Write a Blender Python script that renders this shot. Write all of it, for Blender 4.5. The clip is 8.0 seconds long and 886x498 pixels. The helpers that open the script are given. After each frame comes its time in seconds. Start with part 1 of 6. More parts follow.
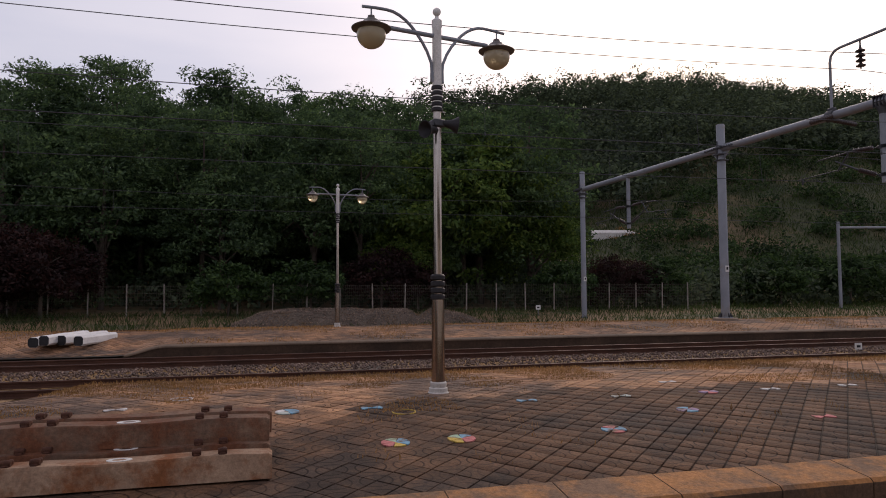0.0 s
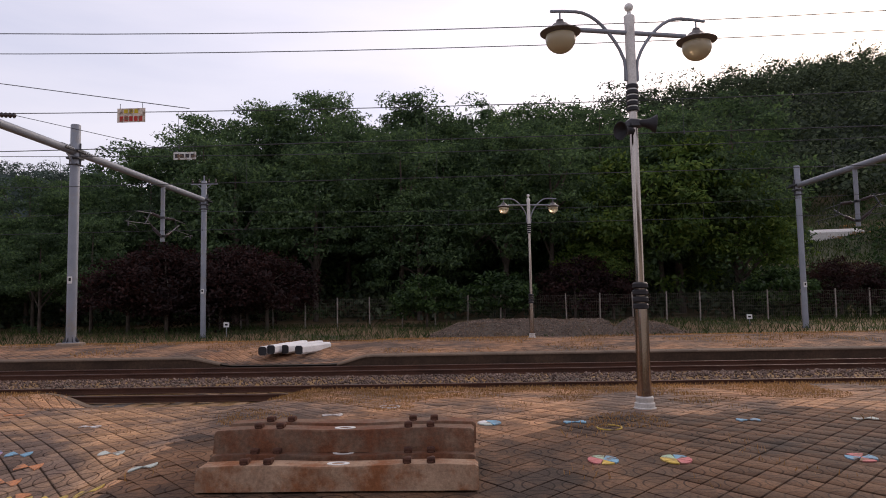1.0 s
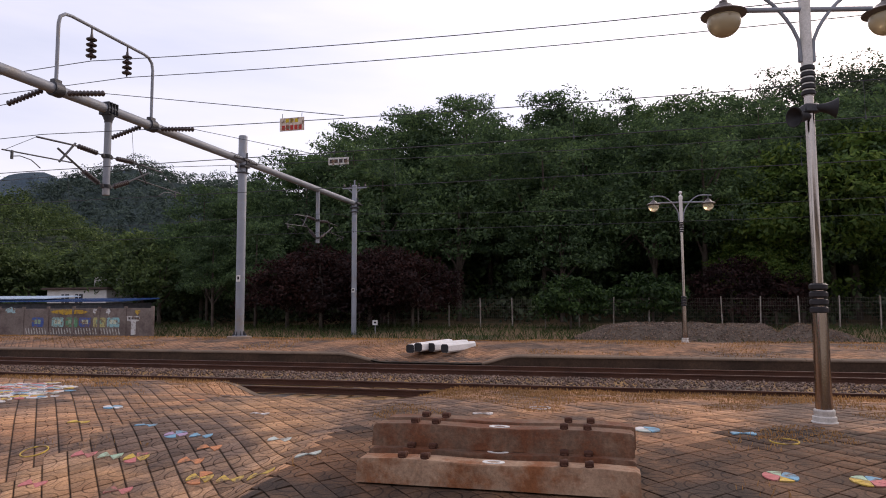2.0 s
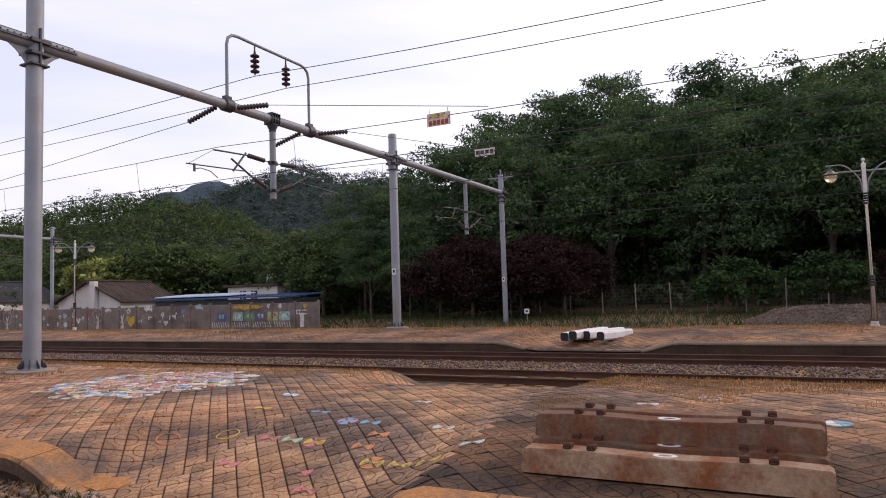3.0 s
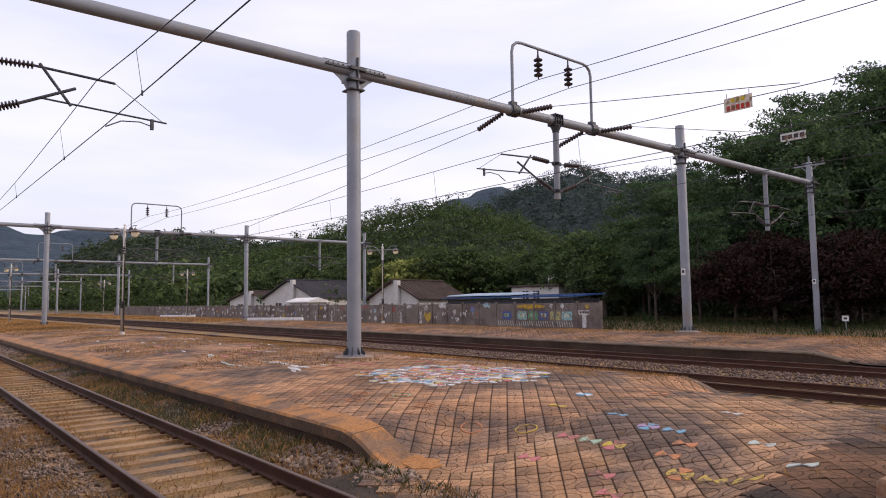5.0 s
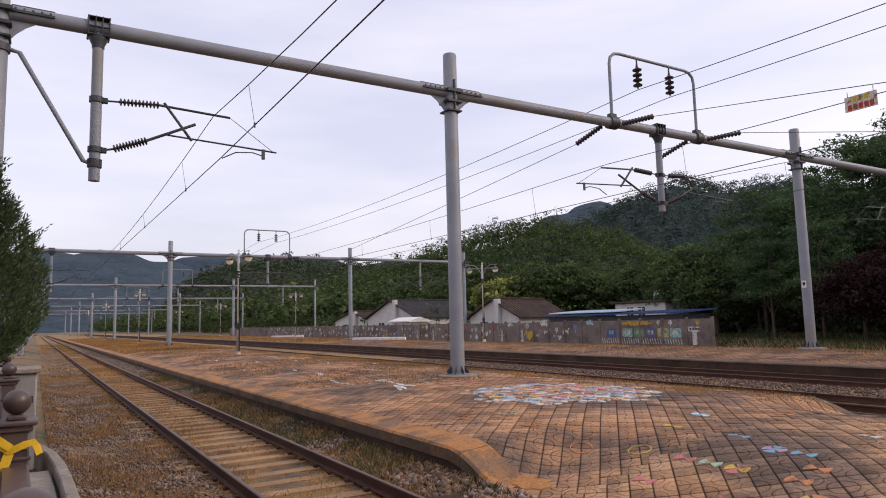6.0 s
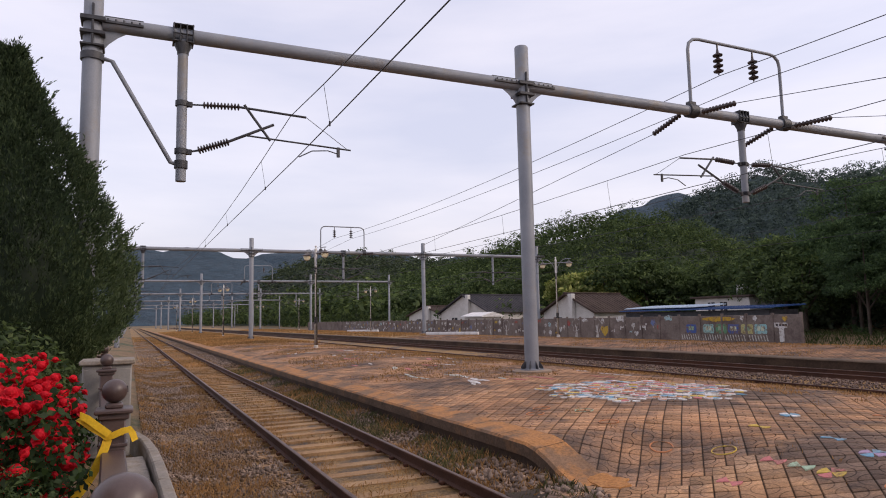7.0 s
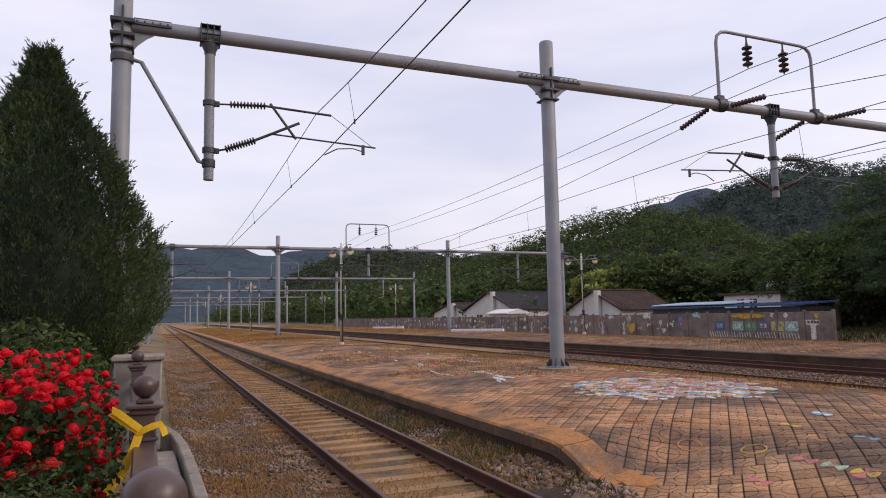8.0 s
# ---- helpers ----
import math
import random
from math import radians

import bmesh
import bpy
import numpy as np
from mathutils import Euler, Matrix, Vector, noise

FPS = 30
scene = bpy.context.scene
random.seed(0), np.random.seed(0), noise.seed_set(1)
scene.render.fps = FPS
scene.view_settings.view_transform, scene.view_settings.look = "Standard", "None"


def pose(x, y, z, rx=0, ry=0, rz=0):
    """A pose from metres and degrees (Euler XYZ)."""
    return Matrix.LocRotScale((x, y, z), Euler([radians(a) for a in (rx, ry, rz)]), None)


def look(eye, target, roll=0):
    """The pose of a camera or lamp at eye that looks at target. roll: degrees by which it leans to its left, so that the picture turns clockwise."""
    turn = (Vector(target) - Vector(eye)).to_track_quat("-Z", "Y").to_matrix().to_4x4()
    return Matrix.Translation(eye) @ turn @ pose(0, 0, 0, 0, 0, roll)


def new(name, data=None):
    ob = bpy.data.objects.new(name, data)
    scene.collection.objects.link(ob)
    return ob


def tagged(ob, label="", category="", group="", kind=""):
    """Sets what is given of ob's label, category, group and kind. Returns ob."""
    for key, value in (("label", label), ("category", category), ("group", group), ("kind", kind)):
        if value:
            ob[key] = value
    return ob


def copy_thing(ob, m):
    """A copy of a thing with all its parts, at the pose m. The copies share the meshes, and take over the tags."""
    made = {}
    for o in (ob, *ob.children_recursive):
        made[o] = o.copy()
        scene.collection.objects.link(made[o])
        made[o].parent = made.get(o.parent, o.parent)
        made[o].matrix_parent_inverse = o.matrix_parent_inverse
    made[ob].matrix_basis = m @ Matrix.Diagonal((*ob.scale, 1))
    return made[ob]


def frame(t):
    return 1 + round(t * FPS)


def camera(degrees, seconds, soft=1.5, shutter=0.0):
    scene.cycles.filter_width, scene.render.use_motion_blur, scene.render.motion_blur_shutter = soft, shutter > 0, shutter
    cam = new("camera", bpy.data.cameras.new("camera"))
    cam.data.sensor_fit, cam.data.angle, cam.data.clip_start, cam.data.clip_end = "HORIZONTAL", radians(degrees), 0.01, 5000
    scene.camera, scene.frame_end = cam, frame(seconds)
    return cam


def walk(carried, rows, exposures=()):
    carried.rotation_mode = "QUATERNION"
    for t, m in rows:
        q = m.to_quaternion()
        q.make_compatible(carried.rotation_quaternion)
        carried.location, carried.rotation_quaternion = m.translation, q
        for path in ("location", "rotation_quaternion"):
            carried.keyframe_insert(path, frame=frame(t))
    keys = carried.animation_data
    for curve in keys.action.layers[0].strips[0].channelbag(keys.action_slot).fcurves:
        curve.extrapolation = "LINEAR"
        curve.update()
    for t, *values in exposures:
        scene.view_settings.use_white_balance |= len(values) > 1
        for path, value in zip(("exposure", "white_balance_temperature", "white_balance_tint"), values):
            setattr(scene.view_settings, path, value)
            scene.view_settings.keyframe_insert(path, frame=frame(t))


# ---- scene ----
cam = camera(66.9, 8.0, 1.0)
PATH = [
    (0, (0.577, -4.079, 2.066), (2.992, 5.608, 2.639), -0.26),
    (0.5, (0.551, -3.986, 2.066), (1.489, 5.947, 2.733), -0.90),
    (1, (0.512, -3.915, 2.064), (0.133, 6.049, 2.824), -1.07),
    (1.5, (0.433, -3.885, 2.049), (-0.877, 5.999, 2.820), -0.41),
    (2, (0.368, -3.842, 2.036), (-2.074, 5.822, 2.837), -0.28),
    (2.2, (0.370, -3.847, 2.031), (-2.600, 5.672, 2.783), -0.73),
    (3.3, (0.244, -3.835, 2.060), (-4.739, 4.805, 2.785), -1.53),
    (3.5, (0.222, -3.875, 2.056), (-5.115, 4.545, 2.832), -1.21),
    (4, (0.125, -3.869, 2.039), (-6.210, 3.830, 2.809), -1.75),
    (4.5, (0.061, -3.844, 2.014), (-7.034, 3.162, 2.774), -1.19),
    (4.7, (0.022, -3.815, 2.015), (-7.335, 2.918, 2.752), -0.96),
    (5.8, (-0.051, -3.882, 2.002), (-8.364, 1.571, 3.067), -1.07),
    (6, (-0.060, -3.875, 1.999), (-8.552, 1.293, 3.081), -1.42),
    (6.5, (-0.074, -3.875, 1.996), (-8.879, 0.751, 3.035), -1.39),
    (7, (-0.088, -3.879, 1.998), (-9.094, 0.343, 3.030), -1.24),
    (7.5, (-0.083, -3.877, 2.000), (-9.194, 0.119, 3.013), -1.26),
    (8, (-0.090, -3.878, 1.998), (-9.251, 0.008, 2.993), -1.21),
]
EXPOSURES = [(0.0, -0.52, 6500, 19), (0.5, -0.36, 6500, 19), (1.0, -0.15, 6500, 19), (1.5, 0.03, 6500, 19), (2.0, 0.08, 6500, 19), (3.5, 0.22, 6500, 19), (4.5, 0.22, 6500, 19), (6.0, 0.05, 6500, 18), (8.0, 0.0, 6500, 18)]
walk(cam, [(t, look(eye, target, roll)) for t, eye, target, roll in PATH], EXPOSURES)

# ---- world and sun ----
SUN_ELEVATION, SUN_AZIMUTH = radians(30), radians(35)   # azimuth from +y towards +x
world = bpy.data.worlds.new("sky")
scene.world = world
world.use_nodes = True
wn, wl = world.node_tree.nodes, world.node_tree.links
wn.clear()
sky = wn.new("ShaderNodeTexSky")
sky.sky_type, sky.sun_disc = "NISHITA", False
sky.sun_elevation, sky.sun_rotation = SUN_ELEVATION, SUN_AZIMUTH
sky.air_density, sky.dust_density = 1.2, 4.0
clear_air = wn.new("ShaderNodeBackground")
clear_air.inputs["Strength"].default_value = 0.06
wl.new(sky.outputs[0], clear_air.inputs["Color"])
wtc = wn.new("ShaderNodeTexCoord")
wmap = wn.new("ShaderNodeMapping")
wmap.inputs["Scale"].default_value = (1.0, 1.0, 5.0)
wl.new(wtc.outputs["Generated"], wmap.inputs["Vector"])
wnoise = wn.new("ShaderNodeTexNoise")
wnoise.inputs["Scale"].default_value, wnoise.inputs["Detail"].default_value = 1.6, 6.0
wl.new(wmap.outputs[0], wnoise.inputs["Vector"])
wramp = wn.new("ShaderNodeValToRGB")
wramp.color_ramp.elements[0].position, wramp.color_ramp.elements[0].color = 0.36, (0.70, 0.72, 0.84, 1)
wramp.color_ramp.elements[1].position, wramp.color_ramp.elements[1].color = 0.62, (0.93, 0.91, 0.97, 1)
wl.new(wnoise.outputs["Fac"], wramp.inputs["Fac"])
cloud = wn.new("ShaderNodeBackground")
cloud.inputs["Strength"].default_value = 0.8
wl.new(wramp.outputs["Color"], cloud.inputs["Color"])
wadd = wn.new("ShaderNodeAddShader")
wl.new(clear_air.outputs[0], wadd.inputs[0])
wl.new(cloud.outputs[0], wadd.inputs[1])
wout = wn.new("ShaderNodeOutputWorld")
wl.new(wadd.outputs[0], wout.inputs["Surface"])
sun_data = bpy.data.lights.new("sun", "SUN")
sun_data.energy, sun_data.angle, sun_data.color = 0.9, radians(14), (1.0, 0.90, 0.76)
sun = new("sun", sun_data)
sun.matrix_world = look((0, 0, 0), (-math.sin(SUN_AZIMUTH) * math.cos(SUN_ELEVATION), -math.cos(SUN_AZIMUTH) * math.cos(SUN_ELEVATION), -math.sin(SUN_ELEVATION)))

# ---- materials ----
def noise_node(nt, vec, scale, detail=5.0, rough=0.6):
    n = nt.nodes.new("ShaderNodeTexNoise")
    n.inputs["Scale"].default_value, n.inputs["Detail"].default_value, n.inputs["Roughness"].default_value = scale, detail, rough
    nt.links.new(vec, n.inputs["Vector"])
    return n.outputs["Fac"]


def ramp_node(nt, fac, stops):
    r = nt.nodes.new("ShaderNodeValToRGB")
    while len(r.color_ramp.elements) < len(stops):
        r.color_ramp.elements.new(0.5)
    for e, (p, c) in zip(r.color_ramp.elements, stops):
        e.position, e.color = p, (*c, 1)
    nt.links.new(fac, r.inputs["Fac"])
    return r.outputs["Color"]


def mix_node(nt, kind, fac, a, b):
    m = nt.nodes.new("ShaderNodeMix")
    m.data_type, m.blend_type = "RGBA", kind
    for key, v in ((0, fac), (6, a), (7, b)):
        if isinstance(v, (int, float)):
            m.inputs[key].default_value = v
        elif isinstance(v, tuple):
            m.inputs[key].default_value = (*v, 1)
        else:
            nt.links.new(v, m.inputs[key])
    return m.outputs[2]


def mat(name, stops, rough=0.85, metal=0.0, big=0.6, fine=18.0, fine_amt=0.35, bump=0.25, stain=None, stain_scale=0.35, stain_at=0.55,
        island=0.0, objrand=0.0, spec=0.3, bump_size=0.02):
    """Colour by large noise over stops, fine grain multiplied in, an optional stain colour in patches, bump from the grain."""
    m = bpy.data.materials.new(name)
    m.use_nodes = True
    nt = m.node_tree
    b = nt.nodes["Principled BSDF"]
    g = nt.nodes.new("ShaderNodeNewGeometry")
    pos = g.outputs["Position"]
    col = ramp_node(nt, noise_node(nt, pos, big), [(0.32 + 0.36 * i / max(1, len(stops) - 1), c) for i, c in enumerate(stops)])
    if stain:
        f = ramp_node(nt, noise_node(nt, pos, stain_scale, 8.0, 0.7), [(stain_at - 0.07, (0, 0, 0)), (stain_at + 0.07, (1, 1, 1))])
        col = mix_node(nt, "MIX", f, col, stain)
    fn = noise_node(nt, pos, fine, 6.0, 0.7)
    grain = ramp_node(nt, fn, [(0.25, (1 - fine_amt,) * 3), (0.75, (1 + fine_amt,) * 3)])
    col = mix_node(nt, "MULTIPLY", 1.0, col, grain)
    for amount, source in ((island, g.outputs["Random Per Island"]), (objrand, None)):
        if amount:
            if source is None:
                source = nt.nodes.new("ShaderNodeObjectInfo").outputs["Random"]
            col = mix_node(nt, "MULTIPLY", 1.0, col, ramp_node(nt, source, [(0.0, (1 - amount,) * 3), (1.0, (1 + amount,) * 3)]))
    nt.links.new(col, b.inputs["Base Color"])
    b.inputs["Roughness"].default_value, b.inputs["Metallic"].default_value = rough, metal
    b.inputs["Specular IOR Level"].default_value = spec
    if bump:
        bn = nt.nodes.new("ShaderNodeBump")
        bn.inputs["Strength"].default_value, bn.inputs["Distance"].default_value = bump, bump_size
        nt.links.new(fn, bn.inputs["Height"])
        nt.links.new(bn.outputs["Normal"], b.inputs["Normal"])
    return m


def leaf_mat(name, dark, mid, light, trans=0.35):
    m = bpy.data.materials.new(name)
    m.use_nodes = True
    nt = m.node_tree
    nt.nodes.clear()
    g = nt.nodes.new("ShaderNodeNewGeometry")
    c1 = ramp_node(nt, g.outputs["Random Per Island"], [(0.0, dark), (0.55, mid), (1.0, light)])
    c2 = ramp_node(nt, noise_node(nt, g.outputs["Position"], 0.25, 3.0), [(0.32, (0.55, 0.58, 0.58)), (0.68, (1.45, 1.38, 1.2))])
    col = mix_node(nt, "MULTIPLY", 1.0, c1, c2)
    d, t, gl = nt.nodes.new("ShaderNodeBsdfDiffuse"), nt.nodes.new("ShaderNodeBsdfTranslucent"), nt.nodes.new("ShaderNodeBsdfGlossy")
    gl.inputs["Roughness"].default_value = 0.55
    for s in (d, t):
        nt.links.new(col, s.inputs["Color"])
    a = nt.nodes.new("ShaderNodeMixShader")
    a.inputs[0].default_value = trans
    nt.links.new(d.outputs[0], a.inputs[1])
    nt.links.new(t.outputs[0], a.inputs[2])
    b = nt.nodes.new("ShaderNodeMixShader")
    b.inputs[0].default_value = 0.015
    nt.links.new(a.outputs[0], b.inputs[1])
    nt.links.new(gl.outputs[0], b.inputs[2])
    o = nt.nodes.new("ShaderNodeOutputMaterial")
    nt.links.new(b.outputs[0], o.inputs["Surface"])
    return m


M_GROUND = mat("dry_ground", [(0.12, 0.075, 0.038), (0.20, 0.125, 0.062), (0.15, 0.105, 0.055)], big=0.35, fine=9, fine_amt=0.5, stain=(0.05, 0.065, 0.025), stain_scale=0.15, stain_at=0.56, bump=0.6, bump_size=0.05)
M_BALLAST = mat("ballast_bed", [(0.09, 0.075, 0.065), (0.15, 0.12, 0.10)], big=0.8, fine=22, fine_amt=0.7, stain=(0.30, 0.175, 0.065), stain_scale=0.5, stain_at=0.46, bump=1.0, bump_size=0.06)
M_STONE = mat("ballast_stone", [(0.14, 0.095, 0.07), (0.27, 0.195, 0.148)], big=1.5, fine=30, fine_amt=0.3, island=0.5, stain=(0.17, 0.10, 0.05), stain_scale=0.5, stain_at=0.56)
M_RUSTSTONE = mat("rust_dusted_stone", [(0.10, 0.065, 0.05), (0.20, 0.135, 0.105)], big=1.5, fine=30, fine_amt=0.3, island=0.5)
M_JOINT = mat("joint_soil", [(0.028, 0.02, 0.014), (0.055, 0.036, 0.022)], big=1.0, fine=30, fine_amt=0.5)
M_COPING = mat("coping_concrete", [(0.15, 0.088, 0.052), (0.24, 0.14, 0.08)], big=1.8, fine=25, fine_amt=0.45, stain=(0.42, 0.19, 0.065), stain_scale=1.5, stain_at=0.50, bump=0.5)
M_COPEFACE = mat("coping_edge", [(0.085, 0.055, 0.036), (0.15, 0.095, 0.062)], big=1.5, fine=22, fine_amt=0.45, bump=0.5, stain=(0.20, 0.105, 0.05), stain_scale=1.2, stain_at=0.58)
M_WORN = mat("worn_orange_concrete", [(0.36, 0.15, 0.045), (0.48, 0.23, 0.08)], big=4, fine=25, fine_amt=0.45, bump=0.6, bump_size=0.03)
M_KERBSTONE = mat("platform_edge_stone", [(0.10, 0.07, 0.048), (0.17, 0.115, 0.075)], big=1.3, fine=25, fine_amt=0.35)
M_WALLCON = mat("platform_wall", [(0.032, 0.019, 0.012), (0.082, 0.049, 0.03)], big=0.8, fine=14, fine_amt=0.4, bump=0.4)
M_RAIL = mat("rail_steel", [(0.05, 0.022, 0.014), (0.09, 0.038, 0.022)], rough=0.75, metal=0.1, big=1.2, fine=40, fine_amt=0.3)
M_RAILTOP = mat("rail_running_face", [(0.085, 0.048, 0.034), (0.15, 0.095, 0.07)], rough=0.5, metal=0.35, big=0.5, fine=30, fine_amt=0.2)
M_SLEEPER = mat("track_sleeper", [(0.25, 0.14, 0.065), (0.35, 0.215, 0.108)], big=2.0, fine=20, fine_amt=0.35, objrand=0.2)
M_SLEEPER_OLD = mat("weathered_concrete", [(0.22, 0.135, 0.085), (0.36, 0.24, 0.155)], big=2.2, fine=24, fine_amt=0.35, stain=(0.20, 0.075, 0.028), stain_scale=1.8, stain_at=0.52, objrand=0.18, bump=0.5)
M_SLEEPER_GRIMY = mat("grimy_concrete", [(0.12, 0.07, 0.045), (0.22, 0.135, 0.085)], big=2.2, fine=24, fine_amt=0.4, stain=(0.15, 0.055, 0.024), stain_scale=1.8, stain_at=0.5, objrand=0.15, bump=0.5)
M_RUST = mat("rusted_iron", [(0.06, 0.025, 0.016), (0.11, 0.045, 0.025)], rough=0.8, metal=0.2, big=8, fine=60, bump=0.5)
M_GALV = mat("galvanised_steel", [(0.20, 0.212, 0.238), (0.268, 0.28, 0.305)], rough=0.55, metal=0.1, big=0.8, fine=35, fine_amt=0.12, bump=0.08, stain=(0.24, 0.22, 0.20), stain_scale=0.9, stain_at=0.6)
M_FITTING = mat("dark_fitting", [(0.05, 0.05, 0.055), (0.09, 0.09, 0.095)], rough=0.55, metal=0.5, big=3, fine=40, fine_amt=0.2)
M_INSUL = mat("brown_insulator", [(0.035, 0.025, 0.024), (0.06, 0.04, 0.038)], rough=0.3, big=5, fine=40, fine_amt=0.15, bump=0.0, spec=0.5)
M_WIRE = mat("wire_metal", [(0.05, 0.05, 0.055), (0.08, 0.08, 0.085)], rough=0.5, metal=0.6, big=1, fine=50, bump=0)
M_STAINLESS = mat("polished_steel", [(0.34, 0.29, 0.25), (0.42, 0.37, 0.33)], rough=0.14, metal=1.0, big=2, fine=30, fine_amt=0.1, bump=0.03)
M_CAPCON = mat("pale_footing", [(0.50, 0.47, 0.43), (0.62, 0.58, 0.53)], big=5, fine=40, fine_amt=0.2, stain=(0.30, 0.22, 0.16), stain_scale=3.0, stain_at=0.62)
M_BLACK = mat("black_rubber", [(0.018, 0.017, 0.018), (0.03, 0.028, 0.03)], rough=0.6, big=4, fine=40, fine_amt=0.2, bump=0.05)
M_WHITE = mat("white_concrete", [(0.62, 0.60, 0.58), (0.74, 0.72, 0.70)], big=2, fine=25, fine_amt=0.15, stain=(0.4, 0.36, 0.32), stain_scale=2.2, stain_at=0.66)
M_PAINTW = mat("white_paint", [(0.62, 0.60, 0.56), (0.75, 0.73, 0.70)], big=4, fine=50, fine_amt=0.25, bump=0.05)
M_BROWN = mat("brown_painted_metal", [(0.075, 0.05, 0.045), (0.10, 0.065, 0.058)], rough=0.38, big=3, fine=60, fine_amt=0.15, bump=0.06, spec=0.5)
M_RIBBON = mat("yellow_ribbon", [(0.72, 0.42, 0.02), (0.85, 0.55, 0.03)], rough=0.5, big=6, fine=60, fine_amt=0.15, bump=0.1)
M_CABINET = mat("grey_cabinet", [(0.22, 0.205, 0.185), (0.29, 0.27, 0.25)], rough=0.5, big=2, fine=40, fine_amt=0.15, bump=0.05)
M_KERB = mat("kerb_concrete", [(0.22, 0.19, 0.16), (0.33, 0.29, 0.25)], big=2.5, fine=30, fine_amt=0.25, stain=(0.22, 0.17, 0.12), stain_scale=2.0, stain_at=0.58)
M_MURALWALL = mat("grey_block_wall", [(0.145, 0.115, 0.10), (0.22, 0.178, 0.158)], big=0.7, fine=8, fine_amt=0.3, stain=(0.12, 0.09, 0.08), stain_scale=0.6, stain_at=0.56)
M_ROOF = mat("slate_roof", [(0.045, 0.044, 0.05), (0.075, 0.07, 0.075)], rough=1.0, spec=0.05, big=1, fine=10, fine_amt=0.3)
M_ROOFB = mat("brown_tile_roof", [(0.06, 0.045, 0.04), (0.10, 0.074, 0.064)], rough=1.0, spec=0.05, big=1, fine=10, fine_amt=0.3)
M_HOUSE = mat("white_plaster", [(0.50, 0.48, 0.45), (0.62, 0.60, 0.57)], big=1, fine=10, fine_amt=0.15)
M_BLUE = mat("blue_sheet", [(0.02, 0.055, 0.16), (0.03, 0.08, 0.21)], rough=0.5, big=1, fine=10, fine_amt=0.2)
M_PALEBLUE = mat("pale_sheet", [(0.45, 0.55, 0.65), (0.55, 0.63, 0.70)], rough=0.5, big=1, fine=10, fine_amt=0.2)
M_GLASSDARK = mat("dark_window", [(0.02, 0.02, 0.025), (0.03, 0.03, 0.035)], rough=0.15, big=2, fine=10, bump=0, spec=0.5)
M_BARK = mat("bark", [(0.06, 0.045, 0.035), (0.11, 0.085, 0.065)], big=2, fine=14, fine_amt=0.4, bump=0.8)
M_GRAVEL = mat("gravel_heap", [(0.075, 0.055, 0.04), (0.115, 0.086, 0.062)], big=0.8, fine=4, fine_amt=0.7, bump=1.0, bump_size=0.06)
M_STRAW = leaf_mat("dry_grass", (0.21, 0.112, 0.045), (0.33, 0.18, 0.072), (0.40, 0.245, 0.11))
M_GRASS = leaf_mat("green_grass", (0.024, 0.045, 0.011), (0.042, 0.07, 0.017), (0.085, 0.10, 0.034))
M_WEED = leaf_mat("grey_green_weed", (0.05, 0.055, 0.026), (0.085, 0.09, 0.04), (0.15, 0.14, 0.065))
M_TURF = mat("golden_turf", [(0.20, 0.118, 0.045), (0.30, 0.185, 0.075)], big=0.4, fine=12, fine_amt=0.45, bump=0.6, bump_size=0.04)
M_LEAF = leaf_mat("locust_leaf", (0.038, 0.066, 0.034), (0.068, 0.118, 0.052), (0.12, 0.185, 0.072), 0.45)
M_LEAFY = leaf_mat("bright_leaf", (0.044, 0.084, 0.018), (0.078, 0.132, 0.026), (0.145, 0.195, 0.04))
M_MIDLEAF = leaf_mat("mid_green_leaf", (0.034, 0.056, 0.022), (0.058, 0.09, 0.032), (0.105, 0.145, 0.048))
# paler, bluer leaf colour with distance haze mixed in
M_HAZE_LEAF = leaf_mat("haze_tinted_leaf", (0.052, 0.076, 0.07), (0.068, 0.098, 0.086), (0.086, 0.12, 0.10), 0.2)
M_BLOSSOM = leaf_mat("yellow_blossom_leaf", (0.10, 0.15, 0.03), (0.21, 0.24, 0.065), (0.42, 0.42, 0.15))
M_MAPLE = leaf_mat("maroon_maple_leaf", (0.016, 0.008, 0.008), (0.028, 0.012, 0.011), (0.048, 0.018, 0.015))
M_FOREST = leaf_mat("forest_leaf", (0.036, 0.052, 0.034), (0.058, 0.08, 0.046), (0.09, 0.118, 0.06), 0.3)
# very dark green that paints the shade inside the juniper
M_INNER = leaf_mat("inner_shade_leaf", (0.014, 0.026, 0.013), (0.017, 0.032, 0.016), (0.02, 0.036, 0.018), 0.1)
M_FOOTING = mat("brown_footing", [(0.22, 0.16, 0.115), (0.30, 0.225, 0.165)], big=4, fine=35, fine_amt=0.25)
M_JUNIPER = leaf_mat("juniper_leaf", (0.042, 0.066, 0.034), (0.074, 0.11, 0.054), (0.125, 0.172, 0.082), 0.35)
M_BUSH = leaf_mat("rose_leaf", (0.015, 0.034, 0.011), (0.029, 0.058, 0.017), (0.058, 0.1, 0.027))
M_ROSE = leaf_mat("red_rose", (0.55, 0.006, 0.014), (0.78, 0.014, 0.032), (0.86, 0.045, 0.075), 0.3)
M_HILL = mat("wooded_hill", [(0.024, 0.038, 0.02), (0.036, 0.054, 0.028)], big=0.03, fine=0.35, fine_amt=0.6, bump=1.0, bump_size=3.0)
# farther slopes, haze tinted into the base colour
M_HAZE_HILL = mat("haze_tinted_wooded_hill", [(0.045, 0.068, 0.064), (0.058, 0.086, 0.078)], big=0.02, fine=0.2, fine_amt=0.5, bump=1.0, bump_size=3.0)
